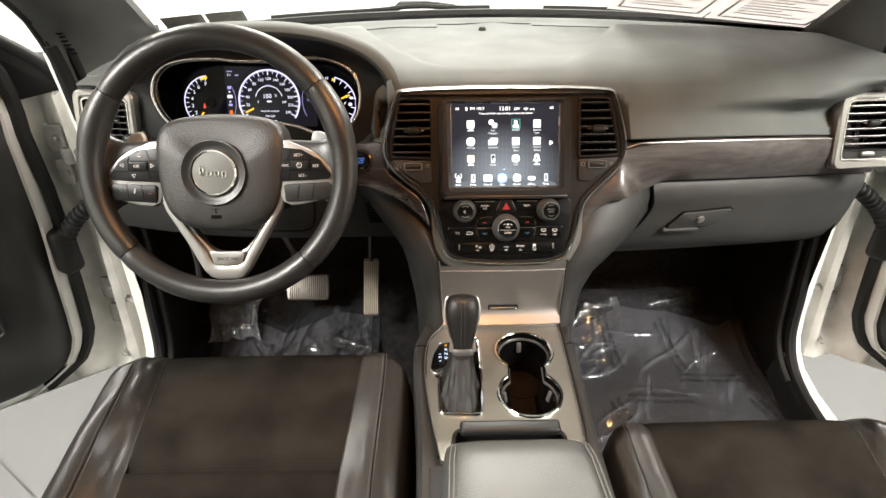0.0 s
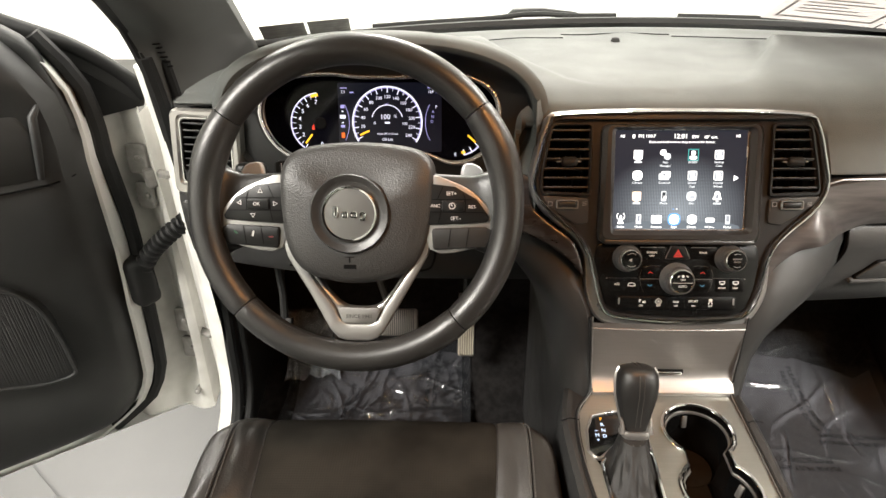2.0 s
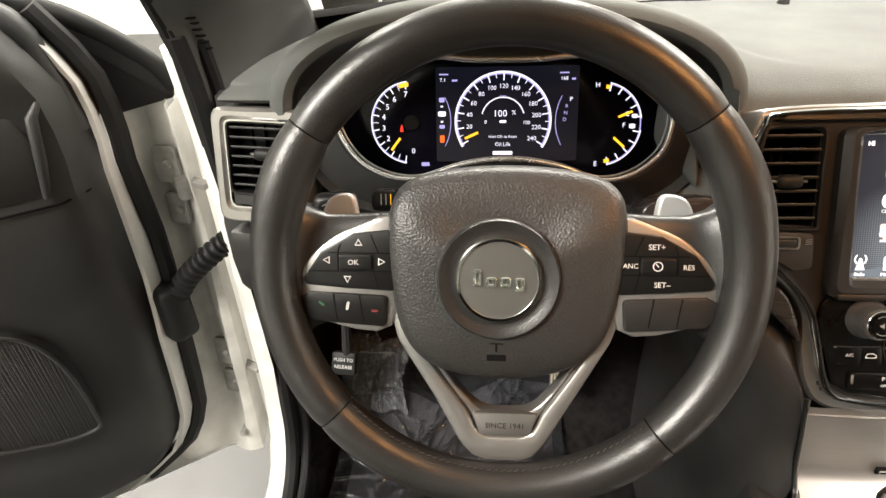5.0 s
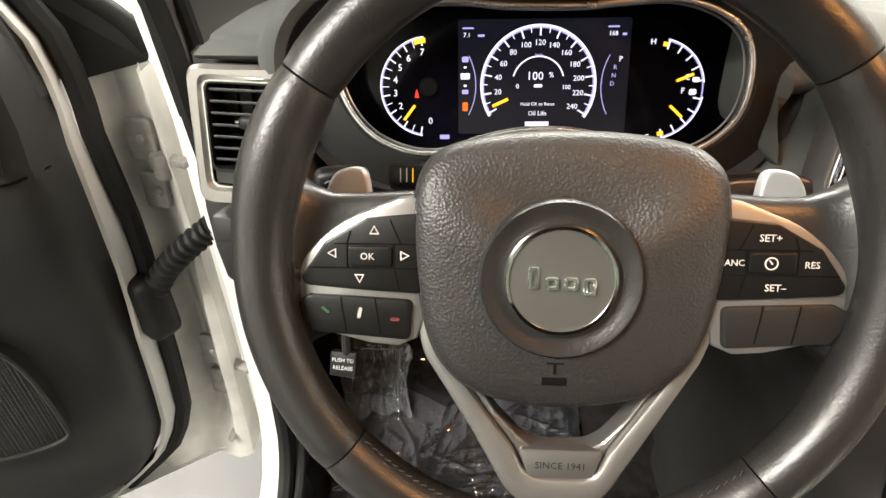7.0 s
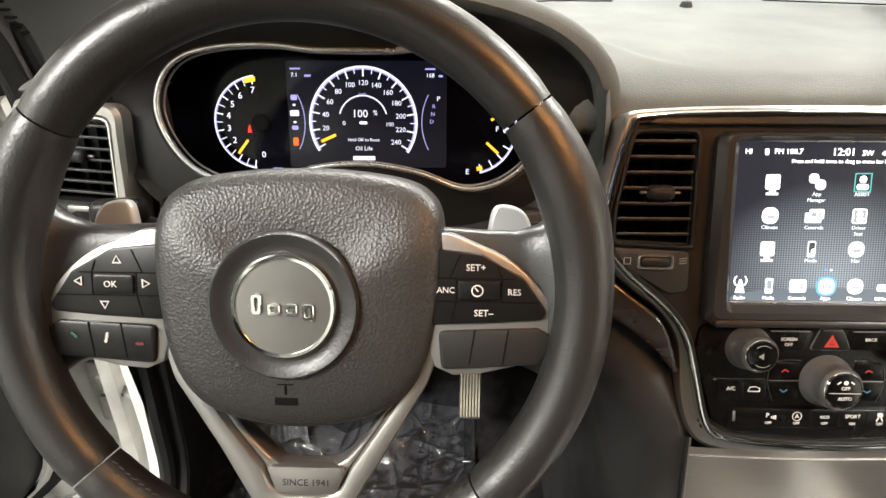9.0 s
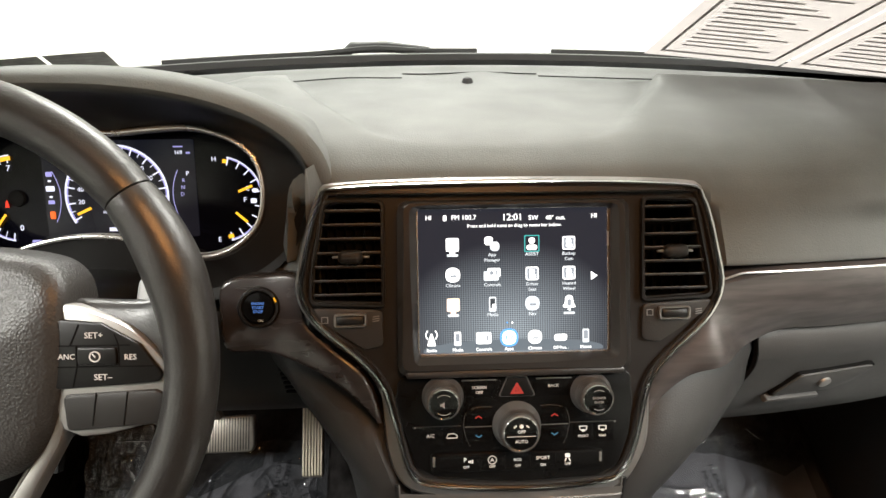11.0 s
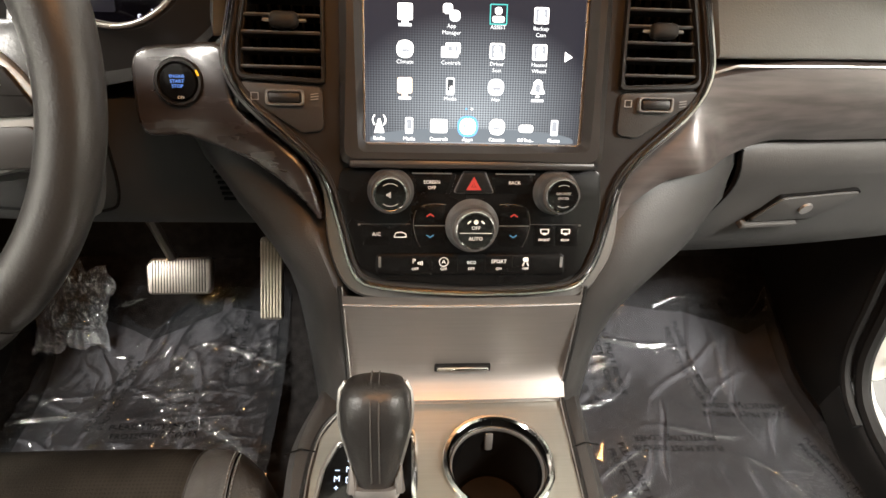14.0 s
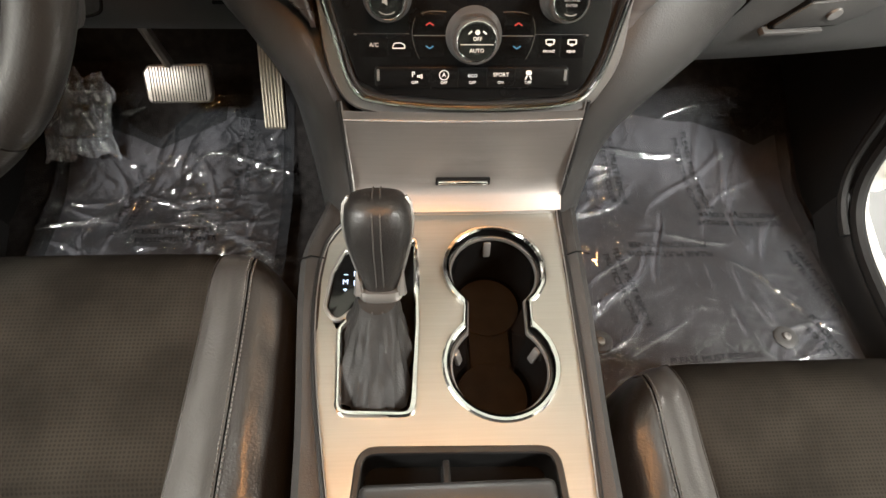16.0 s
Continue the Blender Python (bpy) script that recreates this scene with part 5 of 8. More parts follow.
        if cap:
            for q, t in enumerate(cap):
                word(t, 0.0042, x, y - 0.0095 - 0.0048 * q, M_SCRG)
        else:
            dot(x, y - 0.0095, 0.010, 0.0022, M_SCRG, 0.0004)
BX = (-0.0745, -0.0510, -0.0275, -0.0045, 0.0190, 0.0425, 0.0655)
part("menu_bar", prism(SF, [(-0.0815, 0.0006), (0.0815, 0.0006)] + [(0.0815 * math.cos(radians(a)), 0.0030 + 0.0085 * math.sin(radians(a))) for a in range(0, 181, 12)], D1, D1 + 0.0001), glow("menu_band", (0.20, 0.24, 0.28), 0.8), touch, smooth=0)
for k, (x, t) in enumerate(zip(BX, ("Radio", "Media", "Controls", "Apps", "Climate", "", "Phone"))):
    y = 0.0130
    if k == 3:
        dot(x, y, 0.0165, 0.0165, M_SCRB, 0.008, D1 + 0.0003)
        dot(x, y, 0.0125, 0.0125, M_SCRW, 0.006, D1 + 0.0006)
        for sx in (-0.0025, 0.0025):
            dot(x + sx, y, 0.0013, 0.0042, M_SCRB, 0.0005, D1 + 0.0009)
    elif k == 0:
        part("icon", prism(at(SF, x, y, D1 + 0.0003), [(-0.004, -0.006), (0.004, -0.006), (0.0008, 0.005), (-0.0008, 0.005)], 0, 0.0002), M_SCRW, touch, smooth=0)
        part("icon", arc_band(at(SF, x, y + 0.004, D1 + 0.0005), 0, 0, 0.0045, 0.0055, -50, 50, 0, 8), M_SCRW, touch, smooth=0)
        part("icon", arc_band(at(SF, x, y + 0.004, D1 + 0.0005), 0, 0, 0.0045, 0.0055, 130, 230, 0, 8), M_SCRW, touch, smooth=0)
    elif k in (1, 6):
        dot(x, y, 0.006, 0.0125, M_SCRW if k == 1 else M_SCRG, 0.001, D1 + 0.0003)
        dot(x, y + 0.001, 0.0038, 0.0075, M_SCRD, 0.0005, D1 + 0.0006)
    elif k == 2:
        dot(x, y, 0.0135, 0.0105, M_SCRW, 0.0015, D1 + 0.0003)
        dot(x + 0.0032, y, 0.0016, 0.0050, M_SCRD, 0.0006, D1 + 0.0006)
    elif k == 4:
        dot(x, y, 0.0125, 0.0125, M_SCRW, 0.006, D1 + 0.0003)
        dot(x, y - 0.001, 0.006, 0.0016, M_SCRD, 0.0007, D1 + 0.0006)
    else:
        dot(x, y - 0.001, 0.0115, 0.006, M_SCRW, 0.0025, D1 + 0.0003)
    if t:
        word(t, 0.0040, x, 0.0028, M_SCRW, D1 + 0.0002)
    else:
        word("Off Roa...", 0.0036, x, 0.0028, M_SCRW, D1 + 0.0002)
for x in (-0.0060, -0.0015):
    dot(x, 0.0265, 0.0016, 0.0016, M_SCRB if x < -0.003 else M_SCRW, 0.0007)
part("icon", prism(at(SF, 0.0735, 0.0675, D1), [(-0.0028, -0.0038), (0.0032, 0), (-0.0028, 0.0038)], 0, 0.0002), M_SCRW, touch, smooth=0)

# vents in the stack
vent(stack, at(SF, 0, 0, 0.002), VL, 7, 6, (-0.1445, 0.0885), (-0.146, 0.0325), M_BLACK)
vent(stack, at(SF, 0, 0, 0.002), VR, 7, 6, (0.1475, 0.0885), (0.146, 0.0325), M_BLACK)
for s, xs in ((-1, -1.0), (1, 1.0)):
    lp = rounded([(s * 0.184, 0.044), (s * 0.118, 0.041), (s * 0.117, 0.008), (s * 0.134, 0.006), (s * 0.178, 0.034)], 0.006, 4)
    part("dial_plate", prism(SF, lp, -0.004, 0.0005, 0.001), M_DASHLOW, stack, "dark grey plate under the vent")

# climate panel
part("control_panel", prism(SF, rounded([(-0.105, -0.020), (0.106, -0.020), (0.108, -0.050), (0.104, -0.080), (0.094, -0.107), (0.075, -0.1160), (0.0, -0.1190), (-0.072, -0.1130), (-0.091, -0.102), (-0.102, -0.066), (-0.108, -0.040)], 0.008, 4), -0.004, 0.0015, 0.0015), M_PANB, stack, "satin black control panel")
part("ledge", rbox(0.196, 0.007, 0.012, 0.003, 2, m=at(SF, 0.0, -0.0165, 0.005)), M_SURR, stack)


def knob(x, y, r, h, cap_r, label):
    """A tapered knob: wide skirt, knurled side, thin chrome ring, glossy cap."""
    k = part("rotary_knob", lathe(at(SF, x, y, 0.0), [(r * 1.36, 0.001), (r * 1.34, 0.004), (r * 1.22, 0.007), (r * 1.14, h * 0.55), (r * 1.02, h - 0.003), (r * 0.97, h - 0.0005), (r * 0.93, h)], 56), M_KNOB, stack, label)
    part("chrome_ring", lathe(at(SF, x, y, h - 0.0012), [(r * 0.93, 0), (r * 0.925, 0.0018), (r * 0.895, 0.0022), (r * 0.87, 0.0012)], 56), M_CHROME, k, "thin bright ring")
    part("cap", lathe(at(SF, x, y, h - 0.001), [(cap_r, 0), (cap_r, 0.0020), (cap_r * 0.96, 0.0026), (cap_r * 0.3, 0.0030)], 48), M_PIANO, k, "glossy black cap")
    part("knurl", merged(*[rbox(0.0011, 0.0008, h * 0.62, 0, m=at(SF, x, y, h * 0.60, 5 * q) @ Matrix.Translation((r * 1.105, 0, 0)) @ Matrix.Rotation(radians(-7), 4, "Y")) for q in range(72)]), M_KNOB, k)
    return k


k1 = knob(-0.0655, -0.0385, 0.0138, 0.0235, 0.0117, "volume knob with knurled side")
part("legend", arc_band(at(SF, -0.0655, -0.0385, 0.0266), 0, 0, 0.0084, 0.0090, 50, 130, 0, 12), M_FAINT, k1, smooth=0)
part("legend", arc_band(at(SF, -0.0655, -0.0385, 0.0266), 0, 0, 0.0084, 0.0090, 230, 310, 0, 12), M_FAINT, k1, smooth=0)
part("legend", prism(at(SF, -0.0665, -0.0385, 0.0264), [(-0.0022, -0.0009), (-0.0008, -0.0009), (0.0014, -0.0028), (0.0014, 0.0028), (-0.0008, 0.0009), (-0.0022, 0.0009)], 0, 0.0003), M_FAINT, k1, smooth=0)
k2 = knob(0.0690, -0.0385, 0.0138, 0.0235, 0.0117, "browse knob with knurled side")
word("BROWSE", 0.0029, 0.0690, -0.0365, M_FAINT, 0.0266, k2)
word("ENTER", 0.0029, 0.0690, -0.0402, M_FAINT, 0.0266, k2)
for a in (60, 240):
    part("legend", arc_band(at(SF, 0.0690, -0.0385, 0.0266), 0, 0, 0.0084, 0.0090, a, a + 60, 0, 12), M_FAINT, k2, smooth=0)
k3 = knob(0.0010, -0.0665, 0.0163, 0.0235, 0.0141, "fan knob with knurled side")
word("OFF", 0.0040, 0.0010, -0.0640, M_WHITEP, 0.0266, k3)
word("AUTO", 0.0040, 0.0010, -0.0725, M_WHITEP, 0.0266, k3)
part("legend", rbox(0.025, 0.0005, 0.0003, 0, m=at(SF, 0.001, -0.0680, 0.0267)), M_LEGEND, k3)
for q in range(4):
    part("legend", rbox(0.0038, 0.0012, 0.0003, 0.0004, 1, m=at(SF, 0.001, -0.0592, 0.0267, 45 * q)), M_WHITEP, k3)
for s in (-1, 1):
    part("legend", arc_band(at(SF, 0.001, -0.066, 0.0267), 0, 0, 0.0080, 0.0092, 90 + s * 28, 90 + s * 50, 0, 8), M_WHITEP, k3, smooth=0)
# buttons
hz = part("hazard_button", prism(at(SF, 0.001, -0.031, 0.0), rounded([(-0.0155, -0.0085), (0.0165, -0.0085), (0.0090, 0.0085), (-0.0080, 0.0085)], 0.002), 0, 0.0045, 0.001), M_BTN, stack, "hazard light button")
part("edge", ring(at(SF, 0.001, -0.031, 0.0), rounded([(-0.0165, -0.009), (0.0175, -0.009), (0.0095, 0.0092), (-0.0085, 0.0092)], 0.002), rounded([(-0.0155, -0.0085), (0.0165, -0.0085), (0.0090, 0.0085), (-0.0080, 0.0085)], 0.002), 0, 0.0030, 48, 0.0004), M_GUN, hz)
part("triangle", ring(at(SF, 0.0012, -0.0325, 0.0046), [(-0.0062, -0.0045), (0.0062, -0.0045), (0, 0.0062)], [(-0.0022, -0.0022), (0.0022, -0.0022), (0, 0.0015)], -0.0002, 0.0003, 30, 0.0001), M_REDB, hz, "red warning triangle", smooth=0)
part("triangle", prism(at(SF, 0.0012, -0.0328, 0.0046), [(-0.0015, -0.0014), (0.0015, -0.0014), (0, 0.0012)], -0.0002, 0.0004), M_REDB, hz, smooth=0)
for x0, x1, txt in ((-0.0475, -0.0175, ("SCREEN", "OFF")), (0.0195, 0.0500, ("BACK",))):
    b = part("push_button", prism(SF, rounded([(x0, -0.0400), (x1, -0.0400), (x1 + (0.005 if x0 < 0 else 0), -0.0245), (x0 - (0 if x0 < 0 else 0.005), -0.0245)], 0.002), 0, 0.0021, 0.0005), M_PANB, stack)
    part("edge", rbox(x1 - x0 + 0.002, 0.001, 0.0014, 0.0003, 1, m=at(SF, (x0 + x1) / 2, -0.0240, 0.0034)), M_GUN, b)
    for q, t in enumerate(txt):
        word(t, 0.0038, (x0 + x1) / 2, -0.0312 - 0.0045 * q, M_WHITEP, 0.0021, b)
for s in (-1, 1):
    cx = 0.0345 * s + 0.001
    up = part("temperature_button", prism(SF, rounded([(cx - 0.0125, -0.0660), (cx + 0.0125, -0.0660), (cx + 0.012 * (1 if s < 0 else 0.9), -0.0505), (cx - 0.011, -0.0505)], 0.003), 0, 0.0024, 0.0004), M_PANB, stack)
    dn = part("temperature_button", prism(SF, rounded([(cx - 0.0125, -0.0835), (cx + 0.0125, -0.0835), (cx + 0.0125, -0.0675), (cx - 0.0125, -0.0675)], 0.003), 0, 0.0022, 0.0004), M_PANB, stack)
    for owner, yy, sg, mt in ((up, -0.0580, 1, M_REDB), (dn, -0.0755, -1, M_TEALB)):
        for side in (-1, 1):
            part("arrow", rbox(0.0037, 0.0009, 0.0004, 0, m=at(SF, cx + side * 0.0014, yy, 0.0025, -side * sg * 34)), mt, owner, smooth=0)
    part("edge", rbox(0.025, 0.0005, 0.001, 0, m=at(SF, cx, -0.0667, 0.0022)), M_GUN, up)
    line = [(s * a + 0.001, b) for a, b in ((0.022, -0.0492), (0.034, -0.0490), (0.0440, -0.0520), (0.0475, -0.0590), (0.0480, -0.0680), (0.0455, -0.0780), (0.0425, -0.0845))]
    part("outline", tube([SF @ Vector((a, b, 0.0020)) for a, b in smooth_line(line, 5)], 0.00035, 4), M_WGREY, up)
    part("edge", rbox(0.041, 0.0004, 0.0010, 0, m=at(SF, s * 0.0700, -0.0655, 0.0020)), M_WGREY, stack)
    part("mark", rbox(0.0022, 0.0014, 0.0012, 0.0004, 1, m=at(SF, s * 0.0910, -0.0660, 0.0022)), M_GUN, stack)
for x0, x1 in ((-0.0885, -0.0665), (-0.0665, -0.0480), (0.0530, 0.0710), (0.0710, 0.0905)):
    part("push_button", prism(SF, rounded(rect(x0 + 0.0001, -0.0835, x1 - 0.0001, -0.0660), 0.0008), 0, 0.0020, 0.0002), M_PANB, stack)
word("A/C", 0.0044, -0.0770, -0.0740, M_WHITEP, 0.0020, stack)
part("legend", ring(at(SF, -0.0580, -0.0745, 0.0020) @ Matrix.Diagonal((0.82, 0.75, 1, 1)), rounded([(-0.0065, -0.003), (0.0065, -0.003), (0.0065, 0.001), (0.002, 0.0035), (-0.004, 0.003)], 0.001), rounded([(-0.0055, -0.002), (0.0055, -0.002), (0.0055, 0.0005), (0.002, 0.0025), (-0.0035, 0.002)], 0.001), 0, 0.0004, 40, 0.0001), M_WHITEP, stack, smooth=0)
for x, t in ((0.0618, "FRONT"), (0.0796, "REAR")):
    part("legend", ring(at(SF, x, -0.0715, 0.0020) @ Matrix.Diagonal((0.85, 0.85, 1, 1)), rounded([(-0.0038, -0.002), (0.0038, -0.002), (0.0048, 0.0028), (-0.0048, 0.0028)] if t == "FRONT" else rect(-0.0045, -0.002, 0.0045, 0.0028), 0.0008), rounded(rect(-0.0032, -0.0012, 0.0032, 0.0020), 0.0005), 0, 0.0004, 32, 0.0001), M_WHITEP, stack, smooth=0)
    part("legend", rbox(0.0030, 0.0020, 0.0004, 0.0006, 1, m=at(SF, x, -0.0733, 0.0022)), M_WHITEP, stack, smooth=0)
    word(t, 0.0030, x, -0.0785, M_WHITEP, 0.0020, stack)
row_b = part("button_strip", prism(SF, rounded(rect(-0.0780, -0.1075, 0.0800, -0.0900), 0.004), 0, 0.0050, 0.002), M_PANB, stack, "row of five black buttons")
for x in (-0.0745, 0.0765):
    part("mark", rbox(0.0022, 0.009, 0.0012, 0.0004, 1, m=at(SF, x, -0.0965, 0.0055)), M_GUN, row_b)
for k, x in enumerate((-0.0330, -0.0105, 0.0125, 0.0355)):
    part("gap", rbox(0.0006, 0.014, 0.0004, 0, m=at(SF, x, -0.0985, 0.0050)), M_DEEP, row_b)
part("legend", words("P", 0.0058, at(SF, -0.0465, -0.0960, 0.0053)), M_WHITEP, row_b, smooth=0)
for q in range(3):
    part("legend", rbox(0.0010, 0.0018 + 0.0008 * q, 0.0004, 0, m=at(SF, -0.0430 + 0.0016 * q, -0.0975, 0.0053)), M_WHITEP, row_b, smooth=0)
word("A", 0.0050, -0.0220, -0.0965, M_WHITEP, 0.0050, row_b)
part("legend", ring(at(SF, -0.0220, -0.0965, 0.0051), circle(0, 0, 0.0040, 24), circle(0, 0, 0.0034, 24), 0, 0.0004, 24, 0.0001), M_WHITEP, row_b, smooth=0)
word("eco", 0.0054, 0.0010, -0.0965, M_WHITEP, 0.0050, row_b)
word("SPORT", 0.0043, 0.0240, -0.0962, M_WHITEP, 0.0050, row_b)
part("legend", rbox(0.0045, 0.0035, 0.0004, 0.0008, 1, m=at(SF, 0.0465, -0.0945, 0.0052)), M_WHITEP, row_b, smooth=0)
for s in (-1, 1):
    part("legend", rbox(0.0010, 0.0035, 0.0004, 0, m=at(SF, 0.0465 + s * 0.0018, -0.0985, 0.0052, s * 25)), M_WHITEP, row_b, smooth=0)
for x, t in ((-0.0455, "OFF"), (-0.0220, "OFF"), (0.0010, "OFF"), (0.0240, "ON"), (0.0465, "OFF")):
    word(t, 0.0032, x, -0.1025, M_WHITEP, 0.0050, row_b)

# start button panel and dark trim left of the stack
SWOOSH = [(-0.264, 0.066), (-0.230, 0.072), (-0.196, 0.070), (-0.190, 0.030), (-0.165, 0.006), (-0.134, -0.020), (-0.121, -0.062), (-0.137, -0.047), (-0.153, -0.033), (-0.175, -0.019), (-0.198, -0.009), (-0.230, 0.001), (-0.262, 0.003), (-0.268, 0.035)]
bm = prism(Matrix.Identity(4), smooth_loop(SWOOSH, 4), -0.050, 0.004, 0.004, 3)
bmesh.ops.triangulate(bm, faces=[f for f in bm.faces if len(f.verts) > 4])
for v in bm.verts:
    k = max(0.0, min(1.0, (-v.co.x - 0.125) / 0.11))
    v.co.z += -0.004 - 0.022 * k * k * (3 - 2 * k)
bm.transform(SF)
part("swoosh_trim", bm, M_SWOOSH, dash, "glossy dark plum trim beside the stack", smooth=50)
SB = plane_frame((-0.229, 0.036, 1.134), 24)
sb = thing("start_button", (-0.229, 0.036, 1.134), "round black engine start button with blue lettering", "start button")
part("bezel", lathe(SB, [(0.0190, -0.02), (0.0190, 0.002), (0.0176, 0.004), (0.0158, 0.004), (0.0152, 0.001)], 40), M_BLACK, sb)
part("cap", lathe(SB, [(0.0146, -0.004), (0.0146, 0.003), (0.0135, 0.0045), (0.005, 0.0050)], 40), M_PIANO, sb)
for q, (t, sz) in enumerate((("ENGINE", 0.0033), ("START", 0.0037), ("STOP", 0.0037))):
    part("legend", words(t, sz, at(SB, 0, 0.0040 - 0.0037 * q, 0.0054)), M_BLUEB, sb, "glowing blue letters", smooth=0)
part("legend", words("ON", 0.0033, at(SB, 0.002, -0.0118, 0.0050)), M_LEGEND, sb, smooth=0)
part("lamp", rbox(0.0014, 0.0046, 0.0008, 0.0003, 1, m=at(SB, 0.0152, 0.0070, 0.0045, 25)), M_AMBER, sb, "amber lamp")

# end vents
def end_vent(m, w, h, slats, label, s):
    v = thing("side_vent", m.translation, label, "side vent", "side vents")
    out = rounded(rect(-w / 2, -h / 2 - 0.012, w / 2, h / 2), 0.014)
    part("frame", ring(m, out, rounded(rect(-w / 2 + 0.014, -h / 2 + 0.004, w / 2 - 0.012, h / 2 - 0.012), 0.008), -0.03, 0.004, 90, 0.004, inner_drop=-0.006), M_SILVER, v, "satin silver frame")
    part("inner_ring", ring(m, rounded(rect(-w / 2 + 0.014, -h / 2 + 0.004, w / 2 - 0.012, h / 2 - 0.012), 0.008), rounded(rect(-w / 2 + 0.0165, -h / 2 + 0.0065, w / 2 - 0.0145, h / 2 - 0.0145), 0.007), -0.01, 0.0015, 70, 0.0006), M_CHROME, v)
    vent(v, m, rounded(rect(-w / 2 + 0.018, -h / 2 + 0.022, w / 2 - 0.016, h / 2 - 0.016), 0.006), slats, 4, (0.004, 0.008), None, M_SILVER if s > 0 else M_BLACK, lean=16 if s > 0 else 8)
    part("dial_plate", prism(m, rounded(rect(-w / 2 + 0.018, -h / 2 + 0.008, w / 2 - 0.016, -h / 2 + 0.021), 0.003), -0.006, -0.001), M_DASHLOW, v)
    part("dial", rbox(0.026, 0.008, 0.008, 0.003, 2, m=at(m, 0.002, -h / 2 + 0.0145, 0.001)), M_GUN, v, "thumb dial")
    return v


end_vent(plane_frame((-0.653, 0.098, 1.178), 14, -9), 0.108, 0.112, 7, "driver's side air vent in a satin silver frame", -1)
end_vent(plane_frame((0.652, 0.120, 1.149), 14, 3), 0.122, 0.120, 6, "passenger's side air vent in a satin silver frame", 1)
part("vent_base", rbox(0.105, 0.03, 0.05, 0.008, 2, m=plane_frame((-0.650, 0.100, 1.082), 8, -9)), M_DASHLOW, dash)

# ---- steering column ----
col = thing("steering_column", (-0.403, 0.0, 1.13), "black steering column shroud with stalks and shift paddles", "steering column")
rows = []
for d, w, h in ((-0.03, 0.040, 0.040), (-0.05, 0.062, 0.052), (-0.10, 0.066, 0.056), (-0.17, 0.070, 0.058), (-0.24, 0.070, 0.058)):
    rows.append([WF @ Vector((w * math.copysign(abs(math.cos(a)) ** 0.6, math.cos(a)), -0.014 + h * math.copysign(abs(math.sin(a)) ** 0.6, math.sin(a)), d)) for a in [2 * math.pi * k / 28 for k in range(28)]])
part("shroud", loft(rows, closed_v=True, cap=True), M_BLACK, col)
part("collar", lathe(at(WF, 0, -0.005, 0), [(0.068, -0.045), (0.070, -0.04), (0.060, -0.025), (0.05, -0.02)], 32), M_BLACK, col)
part("stalk", tube([WF @ Vector(p) for p in ((-0.05, 0.012, -0.075), (-0.10, 0.022, -0.075), (-0.135, 0.028, -0.073), (-0.175, 0.030, -0.070))], [0.009, 0.009, 0.011, 0.0105], 14, flat=1.0), M_BTN, col, "black multifunction stalk")
part("stalk_end", rbox(0.036, 0.021, 0.022, 0.007, 3, m=at(WF, -0.140, 0.040, -0.064, 4)), M_BTN, col, "flat black end of the stalk")
part("stalk_mark", arc_band(at(WF, -0.145, 0.036, -0.0525), 0, 0, 0.0045, 0.0054, 40, 140, 0, 10), M_WHITEP, col, smooth=0)
part("stalk_mark", rbox(0.0008, 0.006, 0.0003, 0, m=at(WF, -0.1445, 0.0375, -0.0528, 30)), M_WHITEP, col, smooth=0)
part("stalk_dial", rbox(0.026, 0.018, 0.020, 0.005, 3, m=at(WF, -0.096, 0.044, -0.066, 3)), M_BTN, col, "dial on the stalk")
for q in range(3):
    part("stalk_mark", rbox(0.0006, 0.009, 0.0003, 0, m=at(WF, -0.100 + 0.004 * q, 0.045, -0.0558)), M_AMBER if q == 2 else M_WHITEP, col, smooth=0)
for q in range(3):
    part("stalk_ring", lathe(WF @ Matrix.Translation((-0.092 + 0.012 * q, 0.021 + 0.002 * q, -0.075)) @ Matrix.Rotation(radians(90), 4, "Y"), [(0.0105, -0.003), (0.0115, -0.002), (0.0115, 0.002), (0.0105, 0.003)], 16), M_BLACK, col)
part("button_pod", rbox(0.030, 0.014, 0.02, 0.004, 2, m=at(WF, -0.078, 0.040, -0.085)), M_BTN, col)
for s in (-1, 1):
    pts = [(s * 0.116, 0.012), (s * 0.145, 0.010), (s * 0.1465, 0.030), (s * 0.139, 0.047), (s * 0.122, 0.050), (s * 0.117, 0.036)]
    part("paddle", prism(at(WF, 0, 0, -0.045), smooth_loop(pts, 5), -0.004, 0.004, 0.003, 3), M_BRIGHT, col, "pale silver shift paddle")

# ---- steering wheel ----
wheel = thing("steering_wheel", (-0.403, -0.109, 1.188), "black leather steering wheel with silver spokes", "steering wheel")
RM = 0.1715


def rim_r(a):
    d = math.degrees(a) % 360
    bulge = math.exp(-((d - 20) / 12) ** 2) + math.exp(-((d - 160) / 12) ** 2)
    return 0.0168 + 0.0022 * bulge


def rim_arc(a0, a1, mat, extra=0.0, n=60):
    rows = []
    for k in range(n + 1):
        a = radians(a0 + (a1 - a0) * k / n)
        fade = min(1.0, k / 2.0, (n - k) / 2.0)
        r = rim_r(a) + extra - 0.0009 * (1 - fade)
        c = Vector((RM * math.cos(a), RM * math.sin(a), 0))
        e = Vector((math.cos(a), math.sin(a), 0))
        rows.append([WF @ (c + e * (r * math.cos(b) * 1.0) + Vector((0, 0, 1)) * (r * 1.06 * math.sin(b))) for b in [2 * math.pi * q / 22 for q in range(22)]])
    return loft(rows, closed_v=True, cap=True)


